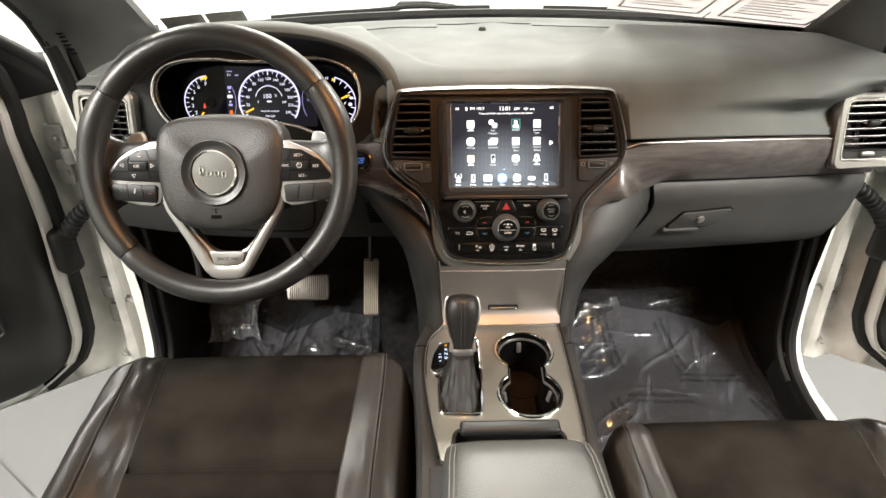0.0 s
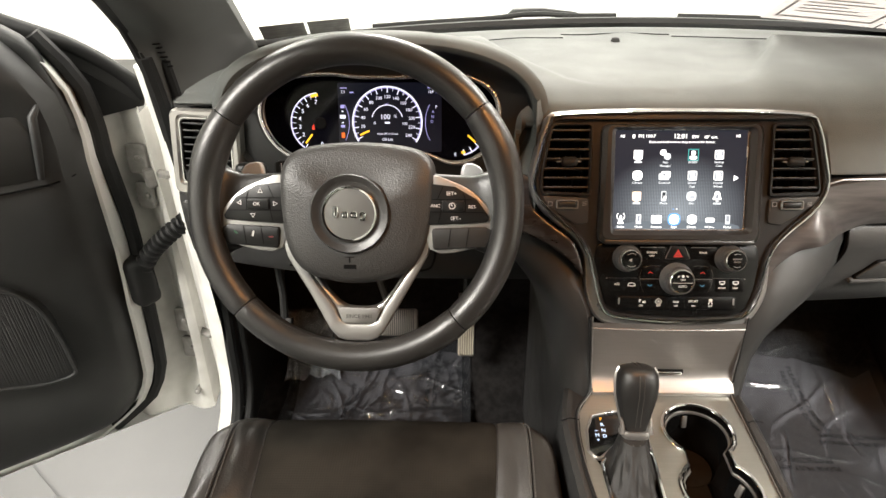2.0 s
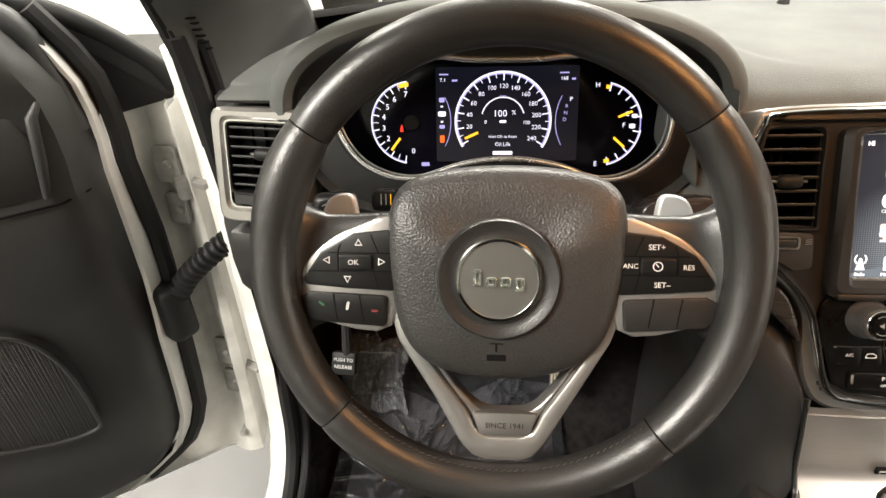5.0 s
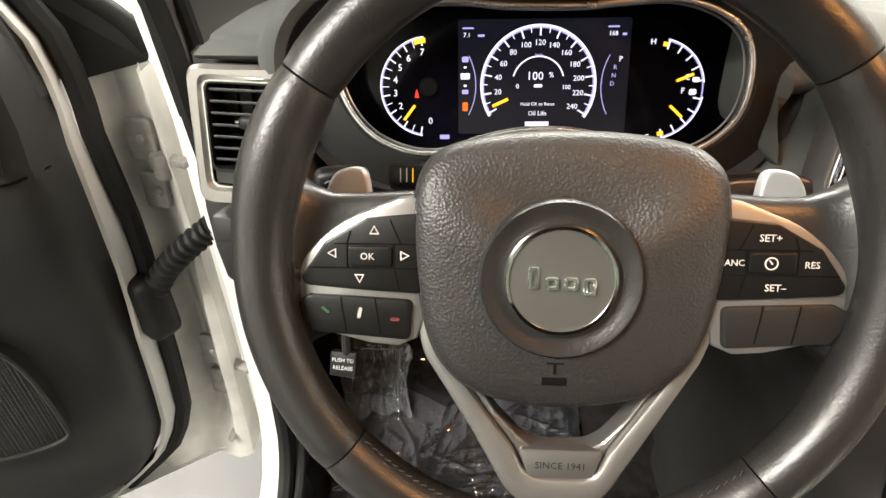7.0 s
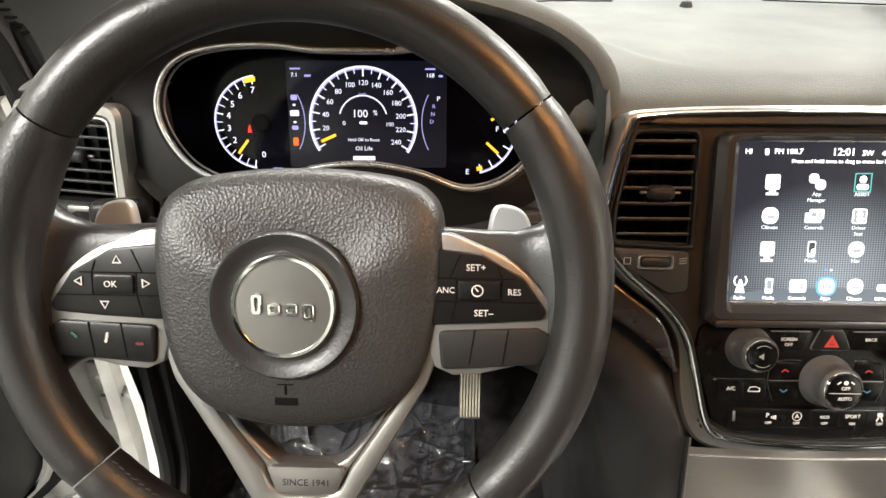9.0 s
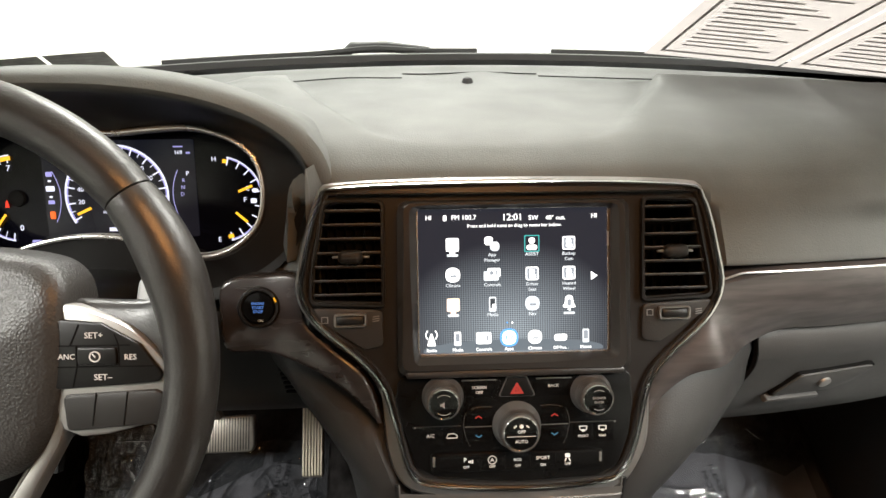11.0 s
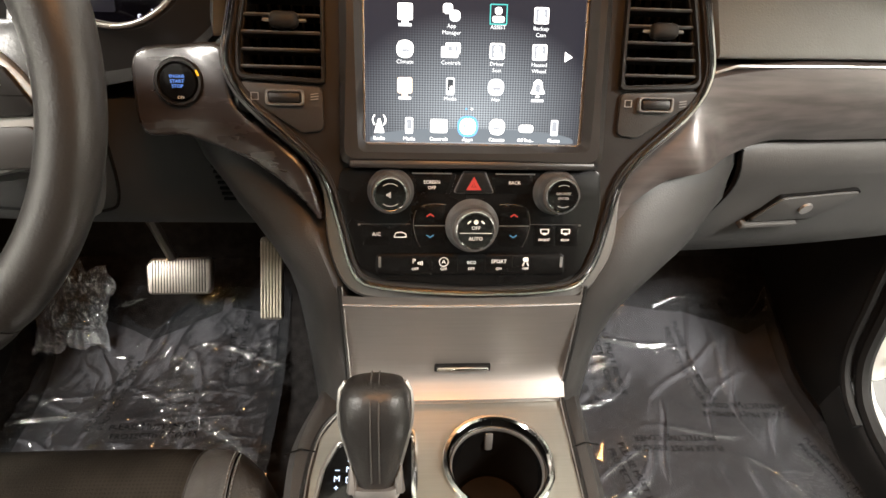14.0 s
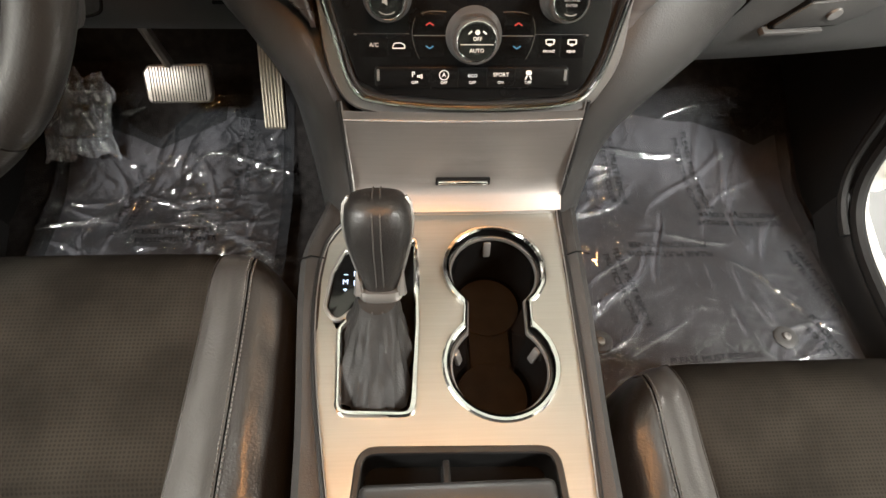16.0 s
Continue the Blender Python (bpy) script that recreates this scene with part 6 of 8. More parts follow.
for a0, a1, nm in ((38.2, 144.8, "rim_top"), (145.2, 221.8, "rim_grip"), (222.2, 312.8, "rim_bottom"), (-46.8, 37.8, "rim_grip")):
    part(nm, rim_arc(a0, a1, M_LEATHER), M_LEATHER, wheel, "smooth black leather")
st = []
for a0, a1 in ((224, 311),):
    for k in range(46):
        a = radians(a0 + (a1 - a0) * k / 45)
        e = Vector((math.cos(a), math.sin(a), 0))
        p = e * (RM - 0.0162) + Vector((0, 0, 0.0062))
        st.append(rbox(0.0034, 0.0006, 0.0006, 0.0002, 1, m=WF @ Matrix.Translation(p) @ Matrix.Rotation(a + radians(90 + 25), 4, "Z")))
part("stitching", merged(*st), M_STITCH, wheel, "inner stitching")

HUB = [(-0.0845, 0.044), (-0.077, 0.058), (-0.061, 0.0665), (-0.031, 0.0715), (0.0, 0.073), (0.033, 0.0715), (0.064, 0.0665), (0.080, 0.058), (0.0875, 0.044), (0.089, 0.018), (0.086, -0.015), (0.078, -0.048), (0.064, -0.069), (0.040, -0.082), (-0.004, -0.088), (-0.046, -0.081), (-0.068, -0.066), (-0.080, -0.042), (-0.086, -0.005), (-0.087, 0.025)]
hub_loop = smooth_loop(HUB, 5)
rows = []
for k, dep in ((1.0, -0.045), (1.0, -0.012), (0.985, -0.005), (0.95, -0.0005), (0.88, 0.0025), (0.75, 0.0045), (0.55, 0.0062), (0.3, 0.0070)):
    rows.append([(x * k, (y + 0.006) * k - 0.006 , dep - (0.009 * max(0.0, (y - 0.020) / 0.05) ** 2 if dep > -0.03 else 0)) for x, y in hub_loop])
bm = loft(rows, closed_v=True, cap=True)
bm.transform(WF)
cover = part("airbag_cover", bm, M_HUB, wheel, "grained black airbag cover")
part("dish", lathe(at(WF, -0.004, -0.007, 0), [(0.0445, 0.0020), (0.0440, 0.0090), (0.0428, 0.0108), (0.0415, 0.0106), (0.0375, 0.0082), (0.0335, 0.0072), (0.031, 0.0071)], 56), M_LEATHER, cover, "dark dished ring round the badge")
em = part("emblem", lathe(at(WF, -0.004, -0.007, 0), [(0.0312, 0.004), (0.0312, 0.0100), (0.0300, 0.0115), (0.0282, 0.0112), (0.0278, 0.0098)], 56), M_CHROME, cover, "chrome ringed round badge")
part("badge_face", lathe(at(WF, -0.004, -0.007, 0), [(0.0280, 0.004), (0.0280, 0.0102), (0.015, 0.0106), (0.004, 0.0108)], 48), material("badge_grey", (0.23, 0.228, 0.222), 0.30, metal=0.8, vary=0.05), em, "satin grey badge face")
for x, w, h, y in ((-0.0165, 0.0060, 0.0125, 0.001), (-0.0065, 0.0075, 0.0075, -0.002), (0.0035, 0.0075, 0.0075, -0.002), (0.0135, 0.0070, 0.0100, -0.0035)):
    part("raised_mark", ring(at(WF, -0.004 + x + 0.0015, -0.006 + y, 0), rounded(rect(-w / 2, -h / 2, w / 2, h / 2), 0.002, 3), rounded(rect(-w / 2 + 0.0021, -h / 2 + 0.0023, w / 2 - 0.0021, h / 2 - 0.0023), 0.0008, 2), 0.0098, 0.0126, 40, 0.0005), M_CHROME, em, "raised chrome mark")
for y, w, h in ((-0.0555, 0.010, 0.0012), (-0.0590, 0.0016, 0.006), (-0.0665, 0.014, 0.0050)):
    part("embossed_mark", rbox(w, h, 0.0008, 0.0003, 1, m=at(WF, -0.005, y, 0.0055 - 0.0009 * (y < -0.06))), M_DEEP, cover)

# spoke arms behind the buttons, leather
for s in (-1, 1):
    rows = []
    for x, up, dn, front in ((0.066, 0.038, 0.044, -0.013), (0.090, 0.038, 0.045, -0.0125), (0.115, 0.0365, 0.046, -0.012), (0.134, 0.0365, 0.048, -0.011), (0.147, 0.041, 0.053, -0.0085), (0.156, 0.049, 0.060, -0.003), (0.163, 0.058, 0.066, 0.003), (0.169, 0.065, 0.072, 0.008)):
        mid, half, dm, dd = (up - dn) / 2, (up + dn) / 2, (front - 0.036) / 2, (front + 0.036) / 2
        rows.append([WF @ Vector((s * x, mid + half * math.copysign(abs(math.cos(b)) ** 0.62, math.cos(b)), dm + dd * math.copysign(abs(math.sin(b)) ** 0.62, math.sin(b)))) for b in [2 * math.pi * q / 28 for q in range(28)]])
    part("spoke_arm", loft(rows, closed_v=True, cap=True), M_LEATHER, wheel, "leather flowing from the rim into the spoke")
    bz_o = [(s * 0.080, 0.031), (s * 0.112, 0.028), (s * 0.138, 0.013), (s * 0.156, -0.010), (s * 0.1565, -0.024), (s * 0.149, -0.037), (s * 0.140, -0.044), (s * 0.084, -0.047)]
    bz_i = [(s * 0.080, 0.0272), (s * 0.112, 0.0240), (s * 0.1365, 0.0100), (s * 0.1510, -0.0105), (s * 0.1485, -0.0152), (s * 0.120, -0.0175), (s * 0.100, -0.0185), (s * 0.080, -0.0195)]
    # upper surround and the bar between the two button rows
    part("button_surround", prism(at(WF, 0, 0, -0.008), smooth_loop(bz_o, 4), -0.008, 0.0025, 0.0025), M_WSIL, wheel, "satin silver button surround")
    pad = part("button_pad", prism(at(WF, 0, 0, -0.006), rounded(bz_i, 0.004, 3), -0.002, 0.0035, 0.0015), M_BTN, wheel, "black button pad")
    # lower row
    lo = [(s * 0.086, -0.0232), (s * 0.146, -0.0205), (s * 0.1545, -0.0252), (s * 0.1535, -0.0350), (s * 0.146, -0.0435), (s * 0.088, -0.0475)]
    low = part("lower_buttons", prism(at(WF, 0, 0, -0.006), rounded(lo, 0.004, 3), -0.002, 0.0035, 0.002), M_BTN if s < 0 else M_WBTN, wheel, "row of three small buttons")
    for x in (0.1065, 0.1265):
        part("gap", rbox(0.0007, 0.022, 0.0006, 0, m=at(WF, s * x, -0.0325, -0.0024, -s * 8)), M_DEEP, low)
    # joints between the upper keys
    for x0, y0, x1, y1 in ((0.080, 0.0095, 0.122, 0.0095), (0.122, 0.0095, 0.131, 0.0095), (0.080, -0.0045, 0.146, -0.0045), (0.0985, 0.0235, 0.0925, 0.0095), (0.121, 0.0170, 0.1235, 0.0095), (0.0965, 0.0095, 0.0965, -0.0045), (0.1235, 0.0095, 0.1235, -0.0045), (0.0965, -0.0045, 0.0935, -0.0175)):
        dx, dy = x1 - x0, y1 - y0
        part("gap", rbox(math.hypot(dx, dy), 0.0007, 0.0006, 0, m=at(WF, s * (x0 + x1) / 2, (y0 + y1) / 2, -0.0024, math.degrees(math.atan2(dy, s * dx)))), M_DEEP, pad)
    part("ok_key", prism(at(WF, s * 0.110, 0.0025, -0.003), rounded(rect(-0.0125, -0.0058, 0.0125, 0.0058), 0.002), 0, 0.0022, 0.001), M_BTN, pad)
ZL = -0.0020
for txt, size, x, y in (("OK", 0.0056, -0.1115, 0.0025), ("SET+", 0.0056, 0.1080, 0.0160), ("SET–", 0.0056, 0.1130, -0.0115), ("CANC", 0.0050, 0.0885, 0.0022), ("RES", 0.0052, 0.1310, 0.0015)):
    part("legend", words(txt, size, at(WF, x, y, ZL + (0.0016 if txt == "OK" else 0))), M_WHITEP, wheel, smooth=0)
part("legend", ring(at(WF, 0.1090, 0.0025, -0.0006), circle(0, 0, 0.0036, 24), circle(0, 0, 0.0029, 24), -0.0004, 0.0003, 24, 0.0001), M_WHITEP, wheel, smooth=0)
part("legend", rbox(0.0030, 0.0007, 0.0003, 0, m=at(WF, 0.1085, 0.0033, -0.0003, 130)), M_WHITEP, wheel, smooth=0)
for x, y, a in ((-0.1075, 0.0175, 90), (-0.1320, 0.0040, 180), (-0.0905, 0.0030, 0), (-0.1165, -0.0105, 270)):
    part("legend", ring(at(WF, x, y, ZL, a), [(-0.0024, -0.0029), (0.0029, 0), (-0.0024, 0.0029)], [(-0.0017, -0.0019), (0.0018, 0), (-0.0017, 0.0019)], -0.0002, 0.0003, 30, 0.0001), M_WHITEP, wheel, smooth=0)
part("legend", rbox(0.0055, 0.0018, 0.0003, 0.0006, 1, m=at(WF, -0.1370, -0.0295, -0.0023, -40)), material("green_legend", (0.02, 0.09, 0.045), 0.5), wheel, smooth=0)
part("legend", rbox(0.0055, 0.0018, 0.0003, 0.0006, 1, m=at(WF, -0.0965, -0.0345, -0.0023)), material("red_legend", (0.13, 0.02, 0.02), 0.5), wheel, smooth=0)
part("legend", rbox(0.0022, 0.0066, 0.0003, 0.0006, 1, m=at(WF, -0.1170, -0.0310, -0.0023, -12)), M_LEGEND, wheel, smooth=0)
# V-shaped lower spoke
VO = [(-0.087, -0.030), (-0.080, -0.058), (-0.052, -0.104), (-0.031, -0.143), (-0.022, -0.152), (-0.012, -0.1555), (0.015, -0.1555), (0.024, -0.152), (0.032, -0.143), (0.054, -0.104), (0.080, -0.058), (0.089, -0.030)]
VI = [(-0.072, -0.030), (-0.066, -0.060), (-0.042, -0.095), (-0.026, -0.1165), (-0.020, -0.130), (-0.012, -0.135), (0.016, -0.135), (0.025, -0.130), (0.031, -0.1165), (0.046, -0.094), (0.068, -0.060), (0.074, -0.030)]
VJ = [(-0.060, -0.040), (-0.056, -0.066), (-0.036, -0.096), (-0.022, -0.111), (-0.014, -0.116), (-0.004, -0.1175), (0.010, -0.1175), (0.020, -0.116), (0.028, -0.111), (0.041, -0.096), (0.059, -0.066), (0.062, -0.040)]
part("lower_spoke", band(at(WF, 0, 0, -0.010), VO, VI, -0.012, 0.003, 0.003, 64), M_WSIL, wheel, "satin silver lower spoke")
part("spoke_insert", band(at(WF, 0, 0, -0.013), VI, VJ, -0.014, 0.001, 0.003, 64), M_GUN, wheel, "grey inner spoke insert")
part("spoke_tab", prism(at(WF, 0.0025, -0.126, -0.012), rounded([(-0.026, 0.010), (-0.019, -0.009), (0.019, -0.009), (0.026, 0.010)], 0.003), -0.004, 0.0035, 0.001), M_GUN, wheel)
part("embossed_text", words("SINCE 1941", 0.0062, at(WF, 0.0025, -0.1265, -0.0084)), M_DASHLOW, wheel, "embossed letters", smooth=0)

# ---- centre console ----
cons = thing("center_console", (0, -0.2, 0.46), "centre console with brushed silver top plate", "center console")
for s, x0, x1 in ((-1, -0.148, -0.138), (1, 0.110, 0.103)):
    rows = []
    xf = -0.128 if s < 0 else 0.122
    for y in [0.34, 0.10, 0.02] + [-0.01 - 0.012 * k for k in range(16)] + [-0.22, -0.25, -0.29, -0.34, -1.0]:
        a = max(0.0, min(1.0, (-0.015 - y) / 0.125))
        b = max(0.0, min(1.0, (-0.13 - y) / 0.21))
        a, b = a * a * (3 - 2 * a), b * b * (3 - 2 * b)
        x, zt = xf + (x0 - xf) * a + (x1 - x0) * b, 0.862 + 0.022 * a - 0.004 * b
        rows.append([(x - s * 0.032, y, zt - 0.006), (x - s * 0.018, y, zt - 0.001), (x - s * 0.006, y, zt), (x, y, zt - 0.006), (x + s * 0.004, y, zt - 0.06), (x + s * 0.006, y, 0.65), (x, y, 0.45)])
    part("side_panel", loft(rows), M_DASHLOW, cons, "dark grey side panel")
# top plate with three openings, built as rings round them
plate = rounded([(-0.101, -0.078), (0.0915, -0.077), (0.0905, -0.135), (0.086, -0.265), (0.081, -0.350), (-0.108, -0.350), (-0.121, -0.283), (-0.128, -0.225), (-0.1295, -0.172), (-0.123, -0.115)], [0.004, 0.004, 0.03, 0.03, 0.004, 0.004, 0.03, 0.04, 0.04, 0.012], 5)


def cup_loop(g):
    a = [(0.026 + (0.0445 + g) * math.cos(radians(t)), -0.143 + (0.0445 + g) * math.sin(radians(t))) for t in range(-52, 233, 6)]
    b = [(0.023 + (0.0455 + g) * math.cos(radians(t)), -0.235 + (0.0455 + g) * math.sin(radians(t))) for t in range(128, 413, 6)]
    return a + b


CUP = cup_loop(0.0)
BOOT = rounded([(-0.1085, -0.273), (-0.048, -0.276), (-0.044, -0.200), (-0.043, -0.113), (-0.056, -0.107), (-0.104, -0.116), (-0.118, -0.145), (-0.122, -0.180), (-0.1115, -0.200)], [0.010, 0.010, 0.02, 0.006, 0.006, 0.012, 0.01, 0.01, 0.01], 4)
TRAY = rounded([(-0.088, -0.301), (0.056, -0.305), (0.058, -0.3495), (-0.093, -0.3495)], [0.012, 0.012, 0.001, 0.001], 4)
part("top_plate", holes_plate(plate, [CUP, BOOT, TRAY], 0.874, 0.882), M_PLATE, cons, "brushed silver top plate", smooth=25)
part("rear_deck", rbox(0.215, 0.60, 0.02, 0.006, m=Matrix.Translation((-0.017, -0.655, 0.872))), M_DASHLOW, cons)
cup = part("cup_holder", ring(CF, cup_loop(0.0030), cup_loop(-0.0026), -0.002, 0.0036, 160, 0.0018), M_CHROME, cons, "double cup holder with chrome rim")
rows = [[(x, y, z) for x, y in resample(cup_loop(g), 120)] for z, g in ((0.884, -0.0034), (0.874, -0.0045), (0.85, -0.0065), (0.812, -0.010), (0.806, -0.013))]
part("well", loft([[Vector((p[0], p[1], z)) for p in row] for (z, g), row in zip(((0.884, 0), (0.874, 0), (0.85, 0), (0.812, 0), (0.806, 0)), rows)], closed_v=True), M_PIANO, cup, "black cup well")
M_BROWNMAT = material("brown_rubber_mat", (0.0105, 0.0078, 0.0055), 0.8, spec=0.15, vary=0.25, vary_scale=60)
part("well_floor", holes_plate(cup_loop(0.001), [], 0.800, 0.807), M_DEEP, cup)
part("rubber_mat", prism(Matrix.Translation((0, 0, 0.807)), circle(0.026, -0.143, 0.032, 36), 0, 0.004, 0.001), M_BROWNMAT, cup, "brown rubber mat")
part("rubber_mat", prism(Matrix.Translation((0, 0, 0.807)), circle(0.023, -0.235, 0.032, 36), 0, 0.004, 0.001), M_BROWNMAT, cup, "brown rubber mat")
part("saddle", prism(Matrix.Translation((0, 0, 0.806)), rounded(rect(0.006, -0.212, 0.044, -0.162), 0.010), 0, 0.0035, 0.001), M_BROWNMAT, cup)
part("inner_lip", ring(CF, cup_loop(-0.0040), cup_loop(-0.0062), -0.010, -0.006, 150, 0.001), M_GUN, cup)
for cx, cy, a in ((0.026, -0.143, 92), (0.023, -0.235, 152), (0.023, -0.235, 28)):
    part("grip_clip", rbox(0.004, 0.0075, 0.019, 0.0018, 2, m=Matrix.Translation((cx + 0.0375 * math.cos(radians(a)), cy + 0.0375 * math.sin(radians(a)), 0.858)) @ Matrix.Rotation(radians(a), 4, "Z") @ Matrix.Rotation(radians(14), 4, "Y")), M_SILVER, cup, "pale spring clip")
# open tray ahead of the armrest
rows = [[Vector((p[0], p[1], z)) for p in resample(TRAY, 60)] for z in (0.8825, 0.835)]
tray = part("storage_tray", loft(rows, closed_v=True), M_BLACK, cons, "open black storage tray")
part("tray_floor", rbox(0.16, 0.07, 0.006, 0.001, m=Matrix.Translation((-0.017, -0.33, 0.835))), M_DEEP, tray)
part("tray_rim", ring(CF, inset(TRAY, -0.004), inset(TRAY, 0.002), -0.002, 0.002, 90, 0.0012), M_BLACK, tray)
part("divider", rbox(0.006, 0.045, 0.032, 0.002, m=Matrix.Translation((-0.025, -0.327, 0.852))), M_BLACK, tray)
# bin cover below the controls
rows = []
for t in range(13):
    k = 0.06 + 0.94 * t / 12
    y, z = -0.046 - 0.012 * k - 0.020 * max(0.0, (k - 0.78) / 0.22) ** 2, 0.992 - 0.103 * k
    xl, xr = -0.1050 + 0.0060 * k, 0.1020 - 0.0070 * k
    rows.append([(xl + (xr - xl) * i / 16, y - 0.004 - 0.003 * (1 - ((i - 8) / 8) ** 2) * (1 - 0.6 * k), z) for i in range(17)])
fp = part("front_panel", loft(rows), material("brushed_bin_cover", (0.255, 0.240, 0.230), 0.40, metal=0.85, vary=0.035, vary_scale=40, stretch=(0.3, 14, 14), rough_vary=0.04, grain=0.03, scale=400), cons, "brushed metal bin cover below the controls")
part("pull_lip", rbox(0.0475, 0.007, 0.0050, 0.002, 2, m=Matrix.Translation((0.001, -0.0640, 0.9100))), M_CHROME, fp, "chrome pull lip")
part("pull_slot", rbox(0.0510, 0.004, 0.0085, 0.001, 1, m=Matrix.Translation((0.001, -0.0634, 0.9102))), M_DEEP, fp)
part("bright_strip", rbox(0.191, 0.006, 0.0060, 0.0015, 2, m=Matrix.Translation((-0.0045, -0.0790, 0.8850))), M_GUN, cons, "bright strip across the console")
# Bright tube stands in for the highlight on the cover's rounded top edge
part("cover_edge_glint", tube([(-0.1040 + 0.205 * k / 12, -0.0518 - 0.0030 * (1 - ((k - 6) / 6) ** 2), 0.9768) for k in range(13)], 0.0010, 5), M_SATIN, cons)
for s in (-1, 1):
    if s < 0:
        line = [(-0.1065, -0.046, 0.992), (-0.1045, -0.056, 0.95), (-0.1025, -0.066, 0.905), (-0.1030, -0.079, 0.886), (-0.1255, -0.113, 0.8835), (-0.1322, -0.171, 0.8835), (-0.1268, -0.247, 0.8835), (-0.1115, -0.345, 0.8835)]
    else:
        line = [(0.1035, -0.046, 0.992), (0.1008, -0.056, 0.95), (0.0972, -0.066, 0.905), (0.0942, -0.079, 0.886), (0.0930, -0.135, 0.8835), (0.0890, -0.25, 0.8835), (0.0838, -0.345, 0.8835)]
    part("edge_line", tube(smooth_line(line, 5), 0.0022, 6), M_BLACK, cons, "thin black edging")
    part("edge_line", tube([(x - s * 0.0022, y - 0.001, z + 0.0006) for x, y, z in smooth_line(line, 5)], 0.0007, 5), M_GUN, cons, "thin bright edging")
# small seam on each side panel
for s, x in ((-1, -0.138), (1, 0.103)):
    part("side_seam", tube([(x - 0.012, -0.132, 0.8845), (x, -0.128, 0.8855), (x + 0.012, -0.130, 0.8845)], 0.0008, 4), M_DEEP, cons)

# ---- gear selector ----
sel = thing("gear_selector", (-0.077, -0.21, 0.88), "gear selector with black leather knob and boot in a chrome frame", "gear selector")
boot_frame = rounded([(-0.1085, -0.273), (-0.048, -0.276), (-0.043, -0.200), (-0.042, -0.112), (-0.052, -0.106), (-0.064, -0.108), (-0.070, -0.150), (-0.090, -0.175), (-0.1105, -0.200)], [0.010, 0.010, 0.02, 0.006, 0.006, 0.006, 0.02, 0.01, 0.01], 4)
part("frame", ring(CF, inset(boot_frame, -0.004), inset(boot_frame, 0.0012), -0.002, 0.004, 120, 0.002), M_CHROME, sel, "chrome frame")
part("slot", holes_plate(boot_frame, [], 0.862, 0.866), M_DEEP, sel)
# indicator window
ind = rounded([(-0.107, -0.122), (-0.066, -0.112), (-0.072, -0.150), (-0.090, -0.172), (-0.112, -0.193), (-0.121, -0.180), (-0.117, -0.146)], 0.006, 3)
pi = part("position_display", prism(CF, ind, -0.006, 0.0005, 0.001), M_PIANO, sel, "glossy display with glowing blue letters")
part("display_frame", ring(CF, inset(ind, -0.003), inset(ind, 0.0004), -0.002, 0.003, 90, 0.001), M_GUN, pi)
M_PRND = glow("selector_blue_white", (0.55, 0.72, 1.0), 1.6)
for k, ch in enumerate("PRND"):
    part("legend", words(ch, 0.0075, Matrix.Translation((-0.0968, -0.1270 - 0.0096 * k, 0.8828))), M_AMBER if k == 0 else M_PRND, pi, smooth=0)
for ch, y in (("–", -0.1465), ("M", -0.1545), ("+", -0.1625)):
    part("legend", words(ch, 0.0070, Matrix.Translation((-0.1062, y, 0.8828))), M_PRND, pi, smooth=0)
# boot: creased leather cone
M_BOOT = material("boot_leather", (0.011, 0.0107, 0.0104), 0.55, spec=0.28, grain=0.4, scale=500, vary=0.1, rough_vary=0.03)
rows = []
top_c, bot_c = Vector((-0.0755, -0.192, 0.925)), Vector((-0.079, -0.222, 0.872))
for i in range(29):
    t = i / 28
    c = top_c.lerp(bot_c, t)
    rx, ry = 0.016 + 0.0125 * t ** 1.1, 0.018 + 0.030 * t ** 1.3
    row = []
    for k in range(64):
        a = 2 * math.pi * k / 64
        drape = 0.055 * math.sin(7 * a + 2.2 * math.sin(3 * t)) + 0.035 * math.sin(12 * a - 5 * t) + 0.03 * math.sin(19 * a + 4 * t)
        f = 1 + drape * min(1, 3 * t) + 0.05 * abs(math.sin(5.5 * t + 0.9 * math.sin(a) + 0.4)) * t
        sq = 1.0 / max(abs(math.cos(a)) ** 3 + abs(math.sin(a)) ** 3, 1e-3) ** (1 / 3)
        sq = 1 + (sq - 1) * t
        row.append((c.x + rx * f * sq * math.cos(a), c.y + ry * f * sq * math.sin(a), c.z))
    rows.append(row)
part("boot", loft(rows, closed_v=True, cap=True), M_BOOT, sel, "creased black leather boot")
for dx in (-0.004, 0.004):
    part("boot_seam", tube([(-0.0755 + dx - 0.003 * k / 10 + 0.001 * math.sin(k), -0.208 - 0.050 * (k / 10) ** 1.2, 0.926 - 0.050 * k / 10) for k in range(11)], 0.0007, 5), M_STITCH, sel)
# knob: body tall and rounded, leaning back
KF = Matrix.Translation((-0.0730, -0.187, 0.922)) @ Matrix.Rotation(radians(-28), 4, "X")
prof = ((0.0, 0.0125, 0.0105, 0.0), (0.004, 0.0150, 0.0120, 0.0), (0.012, 0.0172, 0.0140, -0.001), (0.022, 0.0205, 0.0165, -0.002), (0.036, 0.0245, 0.0200, -0.004), (0.052, 0.0285, 0.0240, -0.006), (0.066, 0.0292, 0.0250, -0.007), (0.077, 0.0278, 0.0238, -0.007), (0.083, 0.0235, 0.0198, -0.007), (0.0858, 0.0155, 0.0130, -0.007), (0.0866, 0.005, 0.004, -0.007))
rows = []
